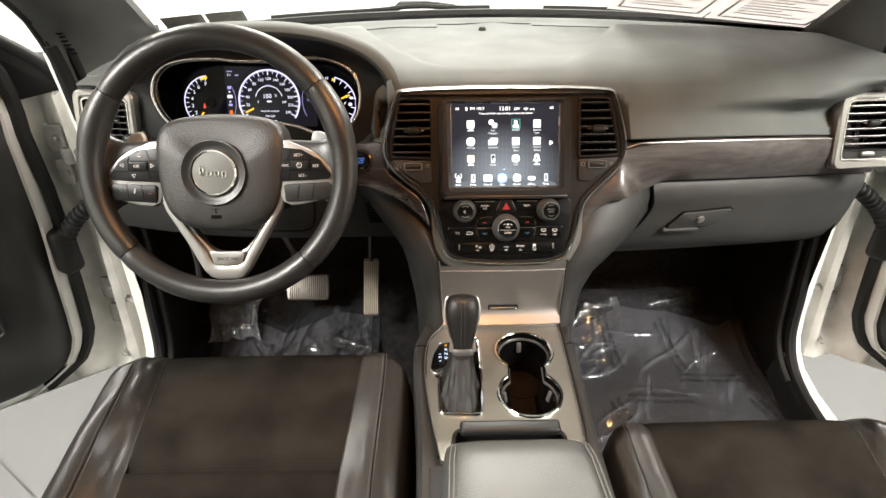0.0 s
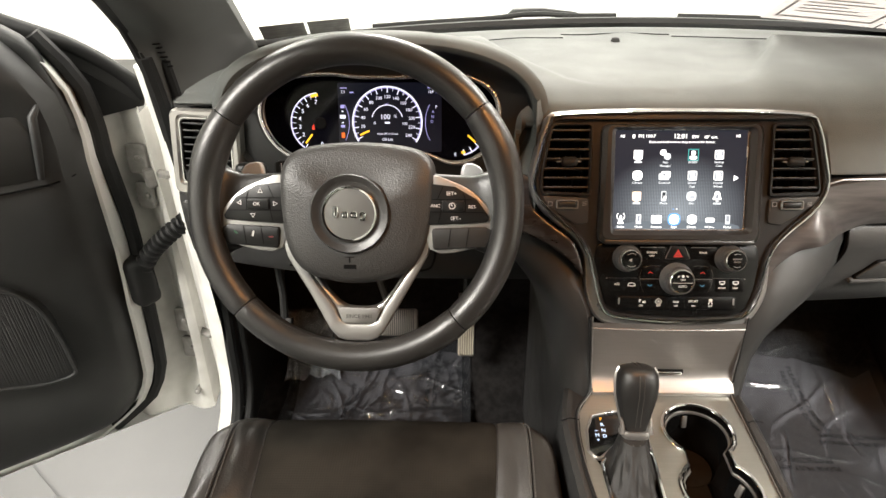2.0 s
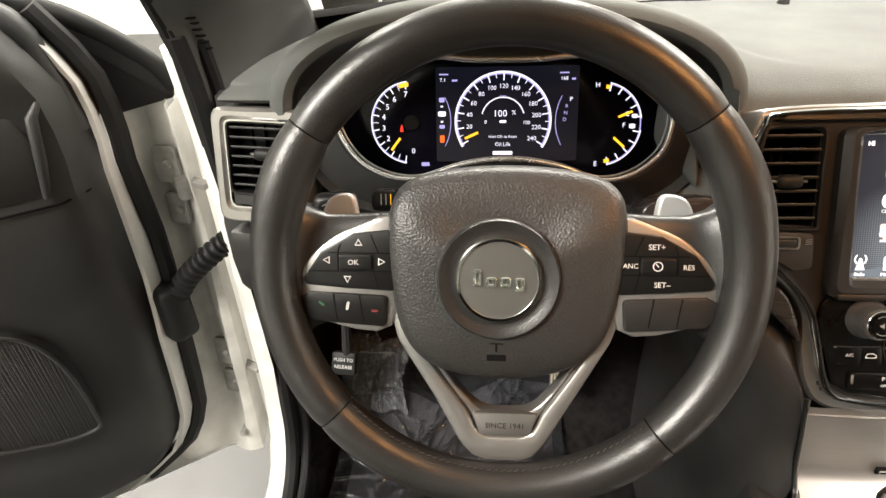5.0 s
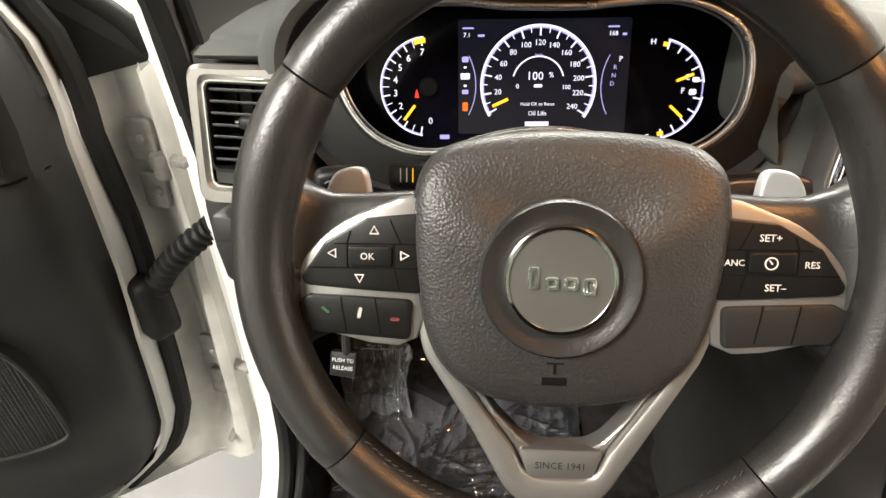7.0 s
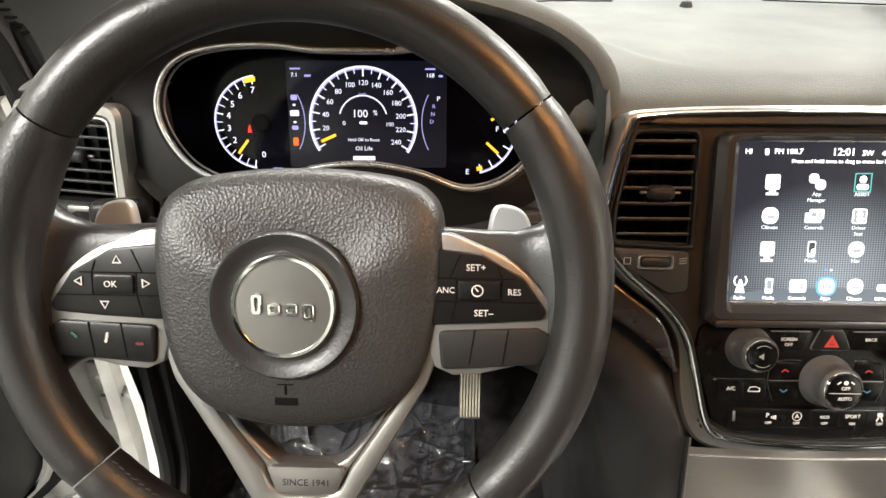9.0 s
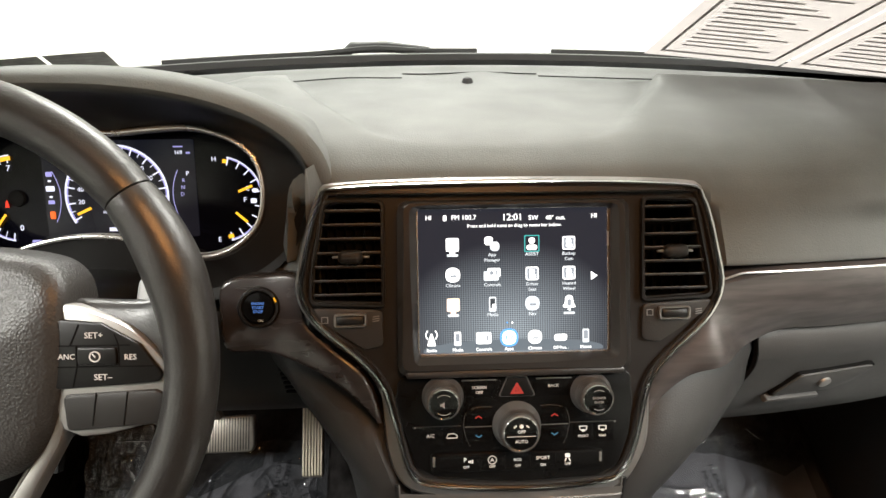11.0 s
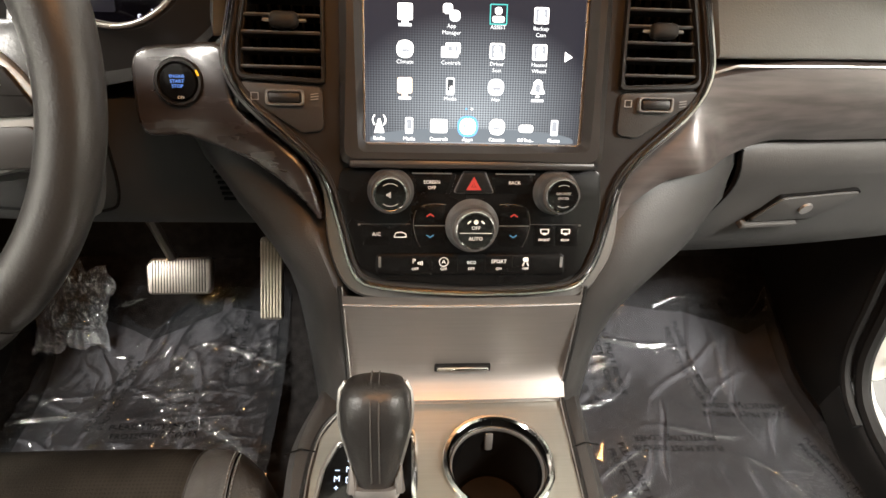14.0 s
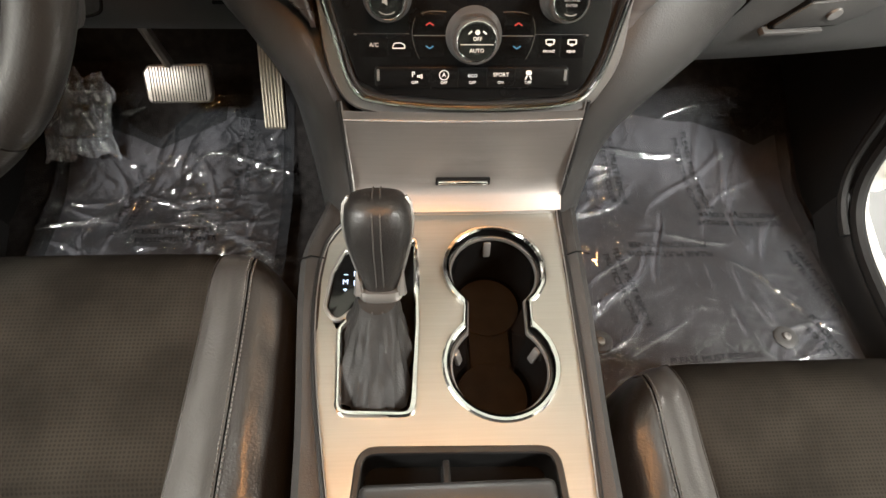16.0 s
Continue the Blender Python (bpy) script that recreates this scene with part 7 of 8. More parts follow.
for h, rx, ry, oy in prof:
    rx, ry = rx * 0.84, ry * 0.92
    rows.append([KF @ Vector((rx * math.copysign(abs(math.cos(a)) ** 0.75, math.cos(a)), oy + ry * math.copysign(abs(math.sin(a)) ** 0.75, math.sin(a)), h)) for a in [2 * math.pi * k / 36 for k in range(36)]])
kn = part("knob", loft(rows, closed_v=True, cap=True), M_KNOBL, sel, "black leather knob with centre stitching")
for dx in (-0.0028, 0.0028):
    part("seam", tube([KF @ Vector((dx, oy - ry * 0.932, h)) for h, rx, ry, oy in prof[2:8]] + [KF @ Vector((dx, -0.020, 0.0848)), KF @ Vector((dx, -0.008, 0.0876)), KF @ Vector((dx, 0.006, 0.0862))], 0.0006, 5), M_STITCH, kn)
rows = []
for h, rx, ry in ((-0.004, 0.0150, 0.0125), (-0.002, 0.0168, 0.0142), (0.003, 0.0176, 0.0150), (0.006, 0.0172, 0.0146)):
    rows.append([KF @ Vector((rx * math.copysign(abs(math.cos(a)) ** 0.6, math.cos(a)), ry * math.copysign(abs(math.sin(a)) ** 0.6, math.sin(a)), h)) for a in [2 * math.pi * k / 36 for k in range(36)]])
part("collar", loft(rows, closed_v=True, cap=True), M_GUN, kn, "grey metal collar")
for s in (-1, 1):
    part("side_rail", tube([KF @ Vector((s * (rx * 0.84 + 0.0006), oy + 0.002, h)) for h, rx, ry, oy in prof[1:9]], 0.0020, 6), M_GUN, kn, "grey metal side rail")
    part("claw", tube([KF @ Vector((s * 0.0168, -0.009, 0.003)), KF @ Vector((s * 0.0165, -0.009, 0.012)), KF @ Vector((s * 0.0175, -0.007, 0.022))], [0.004, 0.003, 0.001], 6), M_GUN, kn)

# ---- armrest ----
arm = thing("armrest", (-0.015, -0.5, 0.88), "black vinyl armrest lid with twin stitched seams", "armrest")
rows = []
for y, z, w in ((-0.352, 0.888, 0.086), (-0.349, 0.905, 0.088), (-0.355, 0.925, 0.089), (-0.372, 0.942, 0.091), (-0.40, 0.950, 0.094), (-0.46, 0.953, 0.097), (-0.60, 0.953, 0.100), (-0.80, 0.950, 0.100)):
    rows.append([(-0.014 + w * math.copysign(abs(math.cos(a)) ** 0.45, math.cos(a)), y, 0.884 + (z - 0.884) * math.sin(a) ** 0.35) for a in [math.pi * k / 24 for k in range(25)]])
lid = part("lid", loft(rows), M_ARM, arm)
for s in (-1, 1):
    for dx in (0.0, 0.005):
        part("seam", tube([(-0.014 + s * (w * 0.90 - dx), y - 0.001, z - 0.0005) for y, z, w in ((-0.3605, 0.927, 0.089), (-0.376, 0.942, 0.091), (-0.40, 0.9485, 0.094), (-0.46, 0.9515, 0.097), (-0.60, 0.952, 0.100))], 0.0008, 5), M_THREAD, lid)
part("latch_lip", rbox(0.125, 0.020, 0.012, 0.005, 3, m=Matrix.Translation((-0.022, -0.347, 0.937))), M_BLACK, arm, "black latch lip")

# ---- seats ----
def seat(name, cx, fy, top, label):
    s = thing(name, (cx, -0.4, 0.5), label, "car seat", "front seats")

    def suede_edge(v):
        return 0.655 - 0.075 * min(1.0, max(0.0, v) / 0.26)

    def surf(u, v):
        """u across, -1 to 1; v back from the front edge, metres; negative wraps down."""
        w = 0.250 - 0.012 * math.exp(-max(0.0, v) / 0.03)
        au = abs(u)
        dome = -0.004 * (u * 1.2) ** 2
        hump = 0.027 * math.exp(-((au - 0.84) / 0.13) ** 2) * (0.55 + 0.45 * min(1.0, max(0.0, v) / 0.22))
        dip = -0.004 * math.exp(-((au - suede_edge(v)) / 0.025) ** 2)
        edge = -0.10 * max(0.0, (au - 0.90) / 0.10) ** 2.2
        z = top + dome + hump + dip + edge - 0.115 * max(0.0, v - 0.05)
        roll = max(0.0, 0.055 - v) / 0.055
        z -= 0.030 * roll ** 2.4
        seam = math.exp(-((v - 0.235) / 0.006) ** 2)
        if au < suede_edge(v):
            z -= 0.009 * seam
        y = fy - v
        if v < 0:
            y = fy + 0.012 * math.sin(min(1.0, -v / 0.05) * math.pi / 2) - 0.25 * max(0.0, -v - 0.05)
            z = top + dome + hump * 0.7 + edge - 0.030 + v * 1.0
        corner = 0.060 * max(0.0, (au - 0.55) / 0.45) ** 2.5
        return Vector((cx + w * u, y - corner * math.exp(-max(0.0, v) / 0.16), z))

    vs = [-0.16, -0.12, -0.08, -0.05, -0.03, -0.015, -0.005] + [0.006 * k for k in range(0, 14)] + [0.09 + 0.012 * k for k in range(0, 36)]

    def strip(lo, hi, n, off=0.0, crumple=0.0):
        """A band of the cushion between two edges; each edge is a number or follows the suede's taper."""
        rows = []
        for v in vs:
            e = suede_edge(v) - 0.655
            a, b = lo[0] + lo[1] * e, hi[0] + hi[1] * e
            row = []
            for i in range(n + 1):
                p = surf(a + (b - a) * i / n, v) + Vector((0, 0, off))
                if crumple:
                    fade = math.sin(math.pi * i / n)
                    p.z += fade * crumple * (noise.noise(Vector((p.x * 34, p.y * 16, cx))) + 0.5 * noise.noise(Vector((p.x * 80, p.y * 46, cx + 3))))
                row.append(p)
            rows.append(row)
        return loft(rows)

    part("centre_panel", strip((-0.66, -1), (0.66, 1), 30), M_SUEDE, s, "brown-black perforated suede centre")
    for sg in (-1, 1):
        grey = sg * cx < 0
        part("piped_strip", strip((sg * 0.655, sg), (sg * 0.805, sg * 0.5), 12, 0.0012, 0.003 if grey else 0.007), M_SEATG if grey else M_SEATL, s, "grey leather strip" if grey else "softly creased black leather strip")
        part("bolster", strip((sg * 0.810, sg * 0.5), (sg * 1.0, 0), 16, 0.0006, 0.004), M_SEATL, s, "black leather bolster")
        part("seam", tube([surf(sg * suede_edge(v), v) + Vector((0, 0, 0.0010)) for v in vs[3:]], 0.0012, 5), M_SEATL, s)
        for du in (0.795, 0.818):
            n = 120
            stitches = []
            pts = []
            for k in range(n + 1):
                v = vs[5] + (0.50 - vs[5]) * k / n
                pts.append(surf(sg * (du + 0.5 * (suede_edge(v) - 0.655)), v))
            for k in range(n):
                a, b = pts[k], pts[k].lerp(pts[k + 1], 0.62)
                stitches.append(tube([a + Vector((0, 0, 0.0018)), b + Vector((0, 0, 0.0018))], 0.0006, 4))
            part("stitching", merged(*stitches), M_THREAD, s, "pale grey stitching")
    # skirt and runner
    rows = [[(cx + x, y, z) for x, y in ((-0.235, fy - 0.62), (-0.235, fy - 0.06), (-0.19, fy - 0.03), (0.19, fy - 0.03), (0.235, fy - 0.06), (0.235, fy - 0.62))] for z in (top - 0.09, top - 0.16, top - 0.23)]
    part("base_skirt", loft(rows), M_BLACK, s, "black plastic seat base")
    for sg in (-1, 1):
        part("runner", rbox(0.03, 0.55, 0.10, 0.006, m=Matrix.Translation((cx + sg * 0.17, fy - 0.36, 0.505))), M_DEEP, s)
    return s


seat("driver_seat", -0.392, -0.084, 0.858, "black suede and leather driver seat")
seat("passenger_seat", 0.372, -0.192, 0.799, "black suede and leather passenger seat set lower")

# ---- doors ----
def door(s):
    """An open front door; s is -1 for the driver's side, 1 for the passenger's."""
    d = thing("front_door", (s * 0.94, 0.28, 0.5), "open white front door with black trim panel", "car door", "front doors")
    phi = radians(55)
    dx, nx = Vector((s * math.sin(phi), -math.cos(phi), 0)), Vector((-s * math.cos(phi), -math.sin(phi), 0))
    o = Vector((s * 0.94, 0.28, 0))
    DM = Matrix(((dx.x, 0, nx.x, o.x), (dx.y, 0, nx.y, o.y), (0, 1, 0, 0), (0, 0, 0, 1)))

    def edge(z):
        """Front edge of the inner panel, along the door, by height."""
        pts = ((0.50, 0.16), (0.514, 0.133), (0.544, 0.075), (0.60, 0.040), (0.70, 0.030), (0.80, 0.024), (0.90, 0.014), (1.10, 0.010), (1.16, 0.004), (1.235, 0.012), (1.31, 0.055))
        for (z0, a), (z1, b) in zip(pts, pts[1:]):
            if z <= z1:
                return a + (b - a) * max(0.0, z - z0) / (z1 - z0)
        return pts[-1][1]

    zs = [0.500, 0.506, 0.514, 0.53, 0.55, 0.58, 0.62, 0.68, 0.74, 0.80, 0.86, 0.92, 0.98, 1.04, 1.08, 1.10, 1.14, 1.18, 1.22, 1.26, 1.29, 1.31]
    # moulded trim: belly below, ledge at 1.09, inset upper
    rows = []
    for z in zs:
        e = edge(z)
        row = []
        for k in range(26):
            u = e + 0.004 + (1.05 - e) * (k / 25) ** 1.5
            a = u - e
            th = 0.050 * min(1.0, a / 0.045) ** 0.6
            low = 0.030 * math.exp(-((z - 0.66) / 0.12) ** 2) * min(1.0, a / 0.12)
            sweep = 0.98 - 0.55 * a
            ledge = 0.028 * (1 if z > sweep else max(0.0, 1 - (sweep - z) / 0.05)) * min(1.0, a / 0.06)
            inset_up = -0.010 * max(0.0, min(1.0, (z - 1.085) / 0.02)) * max(0.0, min(1.0, (a - 0.058) / 0.02)) * max(0.0, min(1.0, (1.235 - z) / 0.03))
            bot = -0.05 * max(0.0, (0.56 - z) / 0.06) ** 2
            row.append(DM @ Vector((u, z, th + low + ledge + inset_up + bot)))
        rows.append(row)
    tp = part("trim_panel", loft(rows), M_DOOR, d, "black moulded door trim")
    part("ledge_line", tube([DM @ Vector((edge(1.09) + 0.004 + 0.03 * k, 1.088, 0.050 * min(1, (0.004 + 0.03 * k) / 0.045) ** 0.6 + 0.0285 * min(1.0, 0.03 * k / 0.06))) for k in range(14)], 0.0018, 5), M_DEEP, tp)
    # door pull and upper handle block
    part("pull_handle", tube([DM @ Vector(p) for p in ((0.058, 1.215, 0.070), (0.070, 1.200, 0.078), (0.078, 1.15, 0.080), (0.088, 1.10, 0.078))], [0.004, 0.007, 0.007, 0.005], 10), M_DOOR, tp, "grey pull handle")
    part("upper_insert", prism(DM, rounded([(0.088, 1.098), (0.60, 1.098), (0.60, 1.205), (0.090, 1.205), (0.072, 1.15)], 0.01, 3), 0.03, 0.0735, 0.004), M_DOOR, tp, "black padded insert")
    # speaker grille
    sp = smooth_loop([(0.152, 0.722), (0.148, 0.752), (0.156, 0.852), (0.184, 0.916), (0.232, 0.938), (0.312, 0.924), (0.372, 0.878), (0.387, 0.82), (0.352, 0.777), (0.287, 0.750), (0.202, 0.722)], 5)
    part("speaker_rim", ring(DM, inset(sp, -0.003), inset(sp, 0.003), 0.05, 0.093, 100, 0.002), M_DOOR, tp)
    part("speaker_grille", prism(DM, sp, 0.05, 0.089, 0.002), M_GRILLE, tp, "black perforated speaker grille")
    # painted flange beside the trim, rubber seal, then the hinge face
    fl, se = [], []
    for z in zs:
        e = edge(z)
        w = 1.0 - 0.72 * max(0.0, min(1.0, (z - 0.98) / 0.14))
        fl.append([DM @ Vector((e + 0.008, z, 0.030)), DM @ Vector((e + 0.002, z, 0.034)), DM @ Vector((e - 0.012 * w, z, 0.022)), DM @ Vector((e - 0.022 * w, z, 0.004)), DM @ Vector((e - 0.026 * w, z, -0.02))])
        se.append(DM @ Vector((e - 0.018 - 0.012 * w, z, 0.010)))
    part("painted_flange", loft(fl), M_PAINT, d, "white painted door flange")
    part("door_rubber", tube(se, 0.0135, 8), M_RUBBER, d, "black rubber seal")
    rows = []
    for z in (0.490, 0.50, 0.515, 0.56, 0.62, 0.70, 0.80, 0.90, 1.0, 1.1, 1.17):
        e = min(edge(z), 0.10)
        a = DM @ Vector((e - 0.026, z, -0.006))
        b = Vector((s * 0.848, 0.280 + 0.02 * (z - 0.6), z))
        row = []
        for k in range(15):
            t = k / 14
            p = a.lerp(b, t)
            p.y += 0.050 * math.sin(math.pi * min(1.0, t * 1.15)) ** 0.8 * (1 - max(0, (0.56 - z) / 0.07)) + 0.012 * math.sin(t * 9 + z * 6)
            row.append(p)
        row.append(b + Vector((s * 0.01, 0.06, 0)))
        rows.append(row)
    part("hinge_face", loft(rows), M_PAINTD, d, "dusty white hinge face of the door")
    bot = [[DM @ Vector((u, 0.500, 0.03)), DM @ Vector((u, 0.485, 0.0)), DM @ Vector((u, 0.485, -0.08))] for u in (-0.05, 0.1, 0.3, 1.1)]
    part("lower_edge", loft(bot), M_PAINT, d)
    skin = [[DM @ Vector((u, z, -0.10)) for u in (-0.06, 0.4, 1.1)] for z in (0.45, 0.8, 1.17)]
    part("outer_skin", loft(skin), M_PAINT, d, "white outer skin")
    # black corner piece ahead of the window
    sail = prism(DM, rounded([(-0.100, 1.168), (-0.020, 1.160), (0.02, 1.17), (0.05, 1.31), (0.01, 1.295), (-0.040, 1.258), (-0.080, 1.222), (-0.104, 1.184)], 0.006, 3), -0.03, -0.004, 0.004)
    part("corner_piece", sail, M_RUBBER, d, "black corner piece below the window pillar")
    fr = tube([DM @ Vector(p) for p in smooth_line(((-0.104, 1.184, -0.012), (-0.080, 1.224, -0.012), (-0.02, 1.278, -0.012), (0.05, 1.318, -0.012), (0.25, 1.42, -0.012), (0.55, 1.52, -0.012)), 6)], 0.014, 10)
    part("window_frame", fr, M_RUBBER, d, "black window frame")
    part("inner_frame", tube([DM @ Vector(p) for p in smooth_line(((0.030, 1.16, 0.02), (0.045, 1.25, 0.02), (0.075, 1.31, 0.02), (0.25, 1.405, 0.02), (0.55, 1.50, 0.02)), 6)], 0.020, 10), M_DOOR, d)
    wg = part("window_glass", loft([[DM @ Vector((u, z, -0.01)) for u, z in ((0.04, 1.20), (0.5, 1.20), (1.0, 1.20))], [DM @ Vector((u, z, -0.01)) for u, z in ((0.06, 1.30), (0.5, 1.49), (1.0, 1.53))]]), M_GLASS, d, face=nx)
    wg.visible_shadow = False
    # hinges
    for z in (1.045, 0.672):
        hx, hy = s * 0.885, 0.318
        h = part("hinge", prism(plane_frame((hx, hy - 0.004, z + 0.030), 6, s * 8), rounded(rect(-0.022, -0.026, 0.018, 0.030), 0.008), -0.004, 0.004, 0.0015), M_STEEL, d, "white painted hinge, darkened for its shadows")
        part("leaf", prism(plane_frame((hx + s * 0.006, hy - 0.004, z - 0.040), 6, s * 8), rounded(rect(-0.016, -0.028, 0.018, 0.024), 0.008), -0.004, 0.004, 0.0015), M_STEEL, h)
        part("arm", rbox(0.060, 0.018, 0.010, 0.003, 2, m=Matrix.Translation((hx - s * 0.035, hy - 0.012, z + 0.006)) @ Matrix.Rotation(s * radians(24), 4, "Z")), M_STEEL, h)
        part("knuckle", lathe(Matrix.Translation((hx - s * 0.020, hy - 0.014, z - 0.018)), [(0.011, 0), (0.0125, 0.003), (0.0125, 0.030), (0.011, 0.034)], 18), M_STEEL, h)
        for bz in (0.034, -0.042):
            part("bolt", lathe(plane_frame((hx - s * 0.002, hy - 0.010, z + bz), 6, s * 8), [(0.0065, -0.002), (0.0065, 0.004), (0.004, 0.006)], 6), M_STEEL, h)
    # wiring bellows
    pts = [Vector((s * 0.912, 0.262, 0.865)), Vector((s * 0.880, 0.262, 0.908)), Vector((s * 0.842, 0.266, 0.942)), Vector((s * 0.805, 0.275, 0.968))]
    path = smooth_line([tuple(p) for p in pts], 16)
    part("wiring_bellows", tube(path, [0.0185 if k % 4 < 2 else 0.0130 for k in range(len(path))], 14), M_RUBBER, d, "black corrugated wiring sleeve")
    part("sleeve_boot", rbox(0.055, 0.05, 0.105, 0.015, 3, m=Matrix.Translation((s * 0.922, 0.262, 0.842)) @ Matrix.Rotation(s * radians(35), 4, "Z")), M_RUBBER, d)
    part("drain_plug", lathe(plane_frame((s * 0.872, 0.268, 0.545), 0), [(0.006, -0.01), (0.006, 0.012), (0.004, 0.014)], 12), M_STEEL, d)
    return d


M_GRILLE = material("speaker_mesh", (0.012, 0.012, 0.012), 0.55)
nt = M_GRILLE.node_tree
tcn, vor, rmp = nt.nodes.new("ShaderNodeTexCoord"), nt.nodes.new("ShaderNodeTexVoronoi"), nt.nodes.new("ShaderNodeMapRange")
vor.inputs["Scale"].default_value, vor.inputs["Randomness"].default_value = 300, 0.0
nt.links.new(tcn.outputs["Object"], vor.inputs["Vector"])
nt.links.new(vor.outputs["Distance"], rmp.inputs["Value"])
rmp.inputs["From Min"].default_value, rmp.inputs["From Max"].default_value = 0.25, 0.5
bmpn = nt.nodes.new("ShaderNodeBump")
bmpn.inputs["Strength"].default_value, bmpn.inputs["Distance"].default_value = 1.0, 0.002
nt.links.new(rmp.outputs[0], bmpn.inputs["Height"])
nt.links.new(bmpn.outputs[0], nt.nodes["Principled BSDF"].inputs["Normal"])
door(-1)
door(1).location.x -= 0.026

# ---- pedals ----
brake = thing("brake_pedal", (-0.44, 0.40, 0.63), "ribbed brushed steel brake pedal", "pedal", "pedals")
BP = plane_frame((-0.441, 0.402, 0.633), 40, 3)
part("pad", prism(BP, rounded([(-0.053, -0.030), (0.050, -0.033), (0.055, -0.022), (0.055, 0.032), (-0.046, 0.033), (-0.056, 0.020)], 0.009, 4), -0.012, 0.004, 0.004, 3), M_PEDAL, brake, "bright steel pad")
for k in range(19):
    part("rib", rbox(0.0017, 0.058, 0.003, 0.0006, 1, m=at(BP, -0.044 + 0.0049 * k, 0.000, 0.0036)), M_RUBBER, brake)
part("arm", tube([(-0.452, 0.42, 0.66), (-0.47, 0.42, 0.74), (-0.485, 0.36, 0.86), (-0.49, 0.33, 0.98)], 0.009, 8), M_PEDAL, brake, "steel arm")
acc = thing("accelerator_pedal", (-0.30, 0.42, 0.60), "slim ribbed accelerator pedal", "pedal", "pedals")
AP = plane_frame((-0.274, 0.365, 0.655), 32, 2)
part("pad", prism(AP, rounded([(-0.020, -0.068), (0.018, -0.070), (0.022, 0.072), (-0.015, 0.074)], 0.006, 3), -0.010, 0.003, 0.003), M_PEDAL, acc)
for k in range(7):
    part("rib", rbox(0.0032, 0.132, 0.004, 0.001, 1, m=at(AP, -0.0145 + 0.0052 * k, 0.001, 0.0030, -2)), M_CREAM, acc)
part("arm", tube([(-0.272, 0.40, 0.70), (-0.270, 0.44, 0.78), (-0.27, 0.45, 0.86)], 0.009, 8), M_BLACK, acc)
park = thing("parking_brake_pedal", (-0.655, 0.26, 0.73), "small black parking brake pedal with white lettering", "pedal", "pedals")
PP = plane_frame((-0.655, 0.262, 0.728), 30, -6)
part("pad", prism(PP, rounded(rect(-0.021, -0.020, 0.021, 0.019), 0.004), -0.010, 0.004, 0.003), M_RUBBER, park)
part("legend", words("PUSH TO", 0.0085, at(PP, 0, 0.006, 0.0046)), M_WHITEP, park, smooth=0)
part("legend", words("RELEASE", 0.0085, at(PP, 0, -0.006, 0.0046)), M_WHITEP, park, smooth=0)
part("arm", tube([(-0.650, 0.272, 0.74), (-0.645, 0.275, 0.80), (-0.64, 0.26, 0.90), (-0.64, 0.26, 1.0)], 0.008, 8), M_DASHLOW, park)

# ---- floor mats and their protective film ----
def floor_z(y):
    if y < 0.24:
        return 0.458
    t = y - 0.24
    return 0.458 + (2.5 * t * t if t < 0.10 else 0.5 * (t - 0.05))


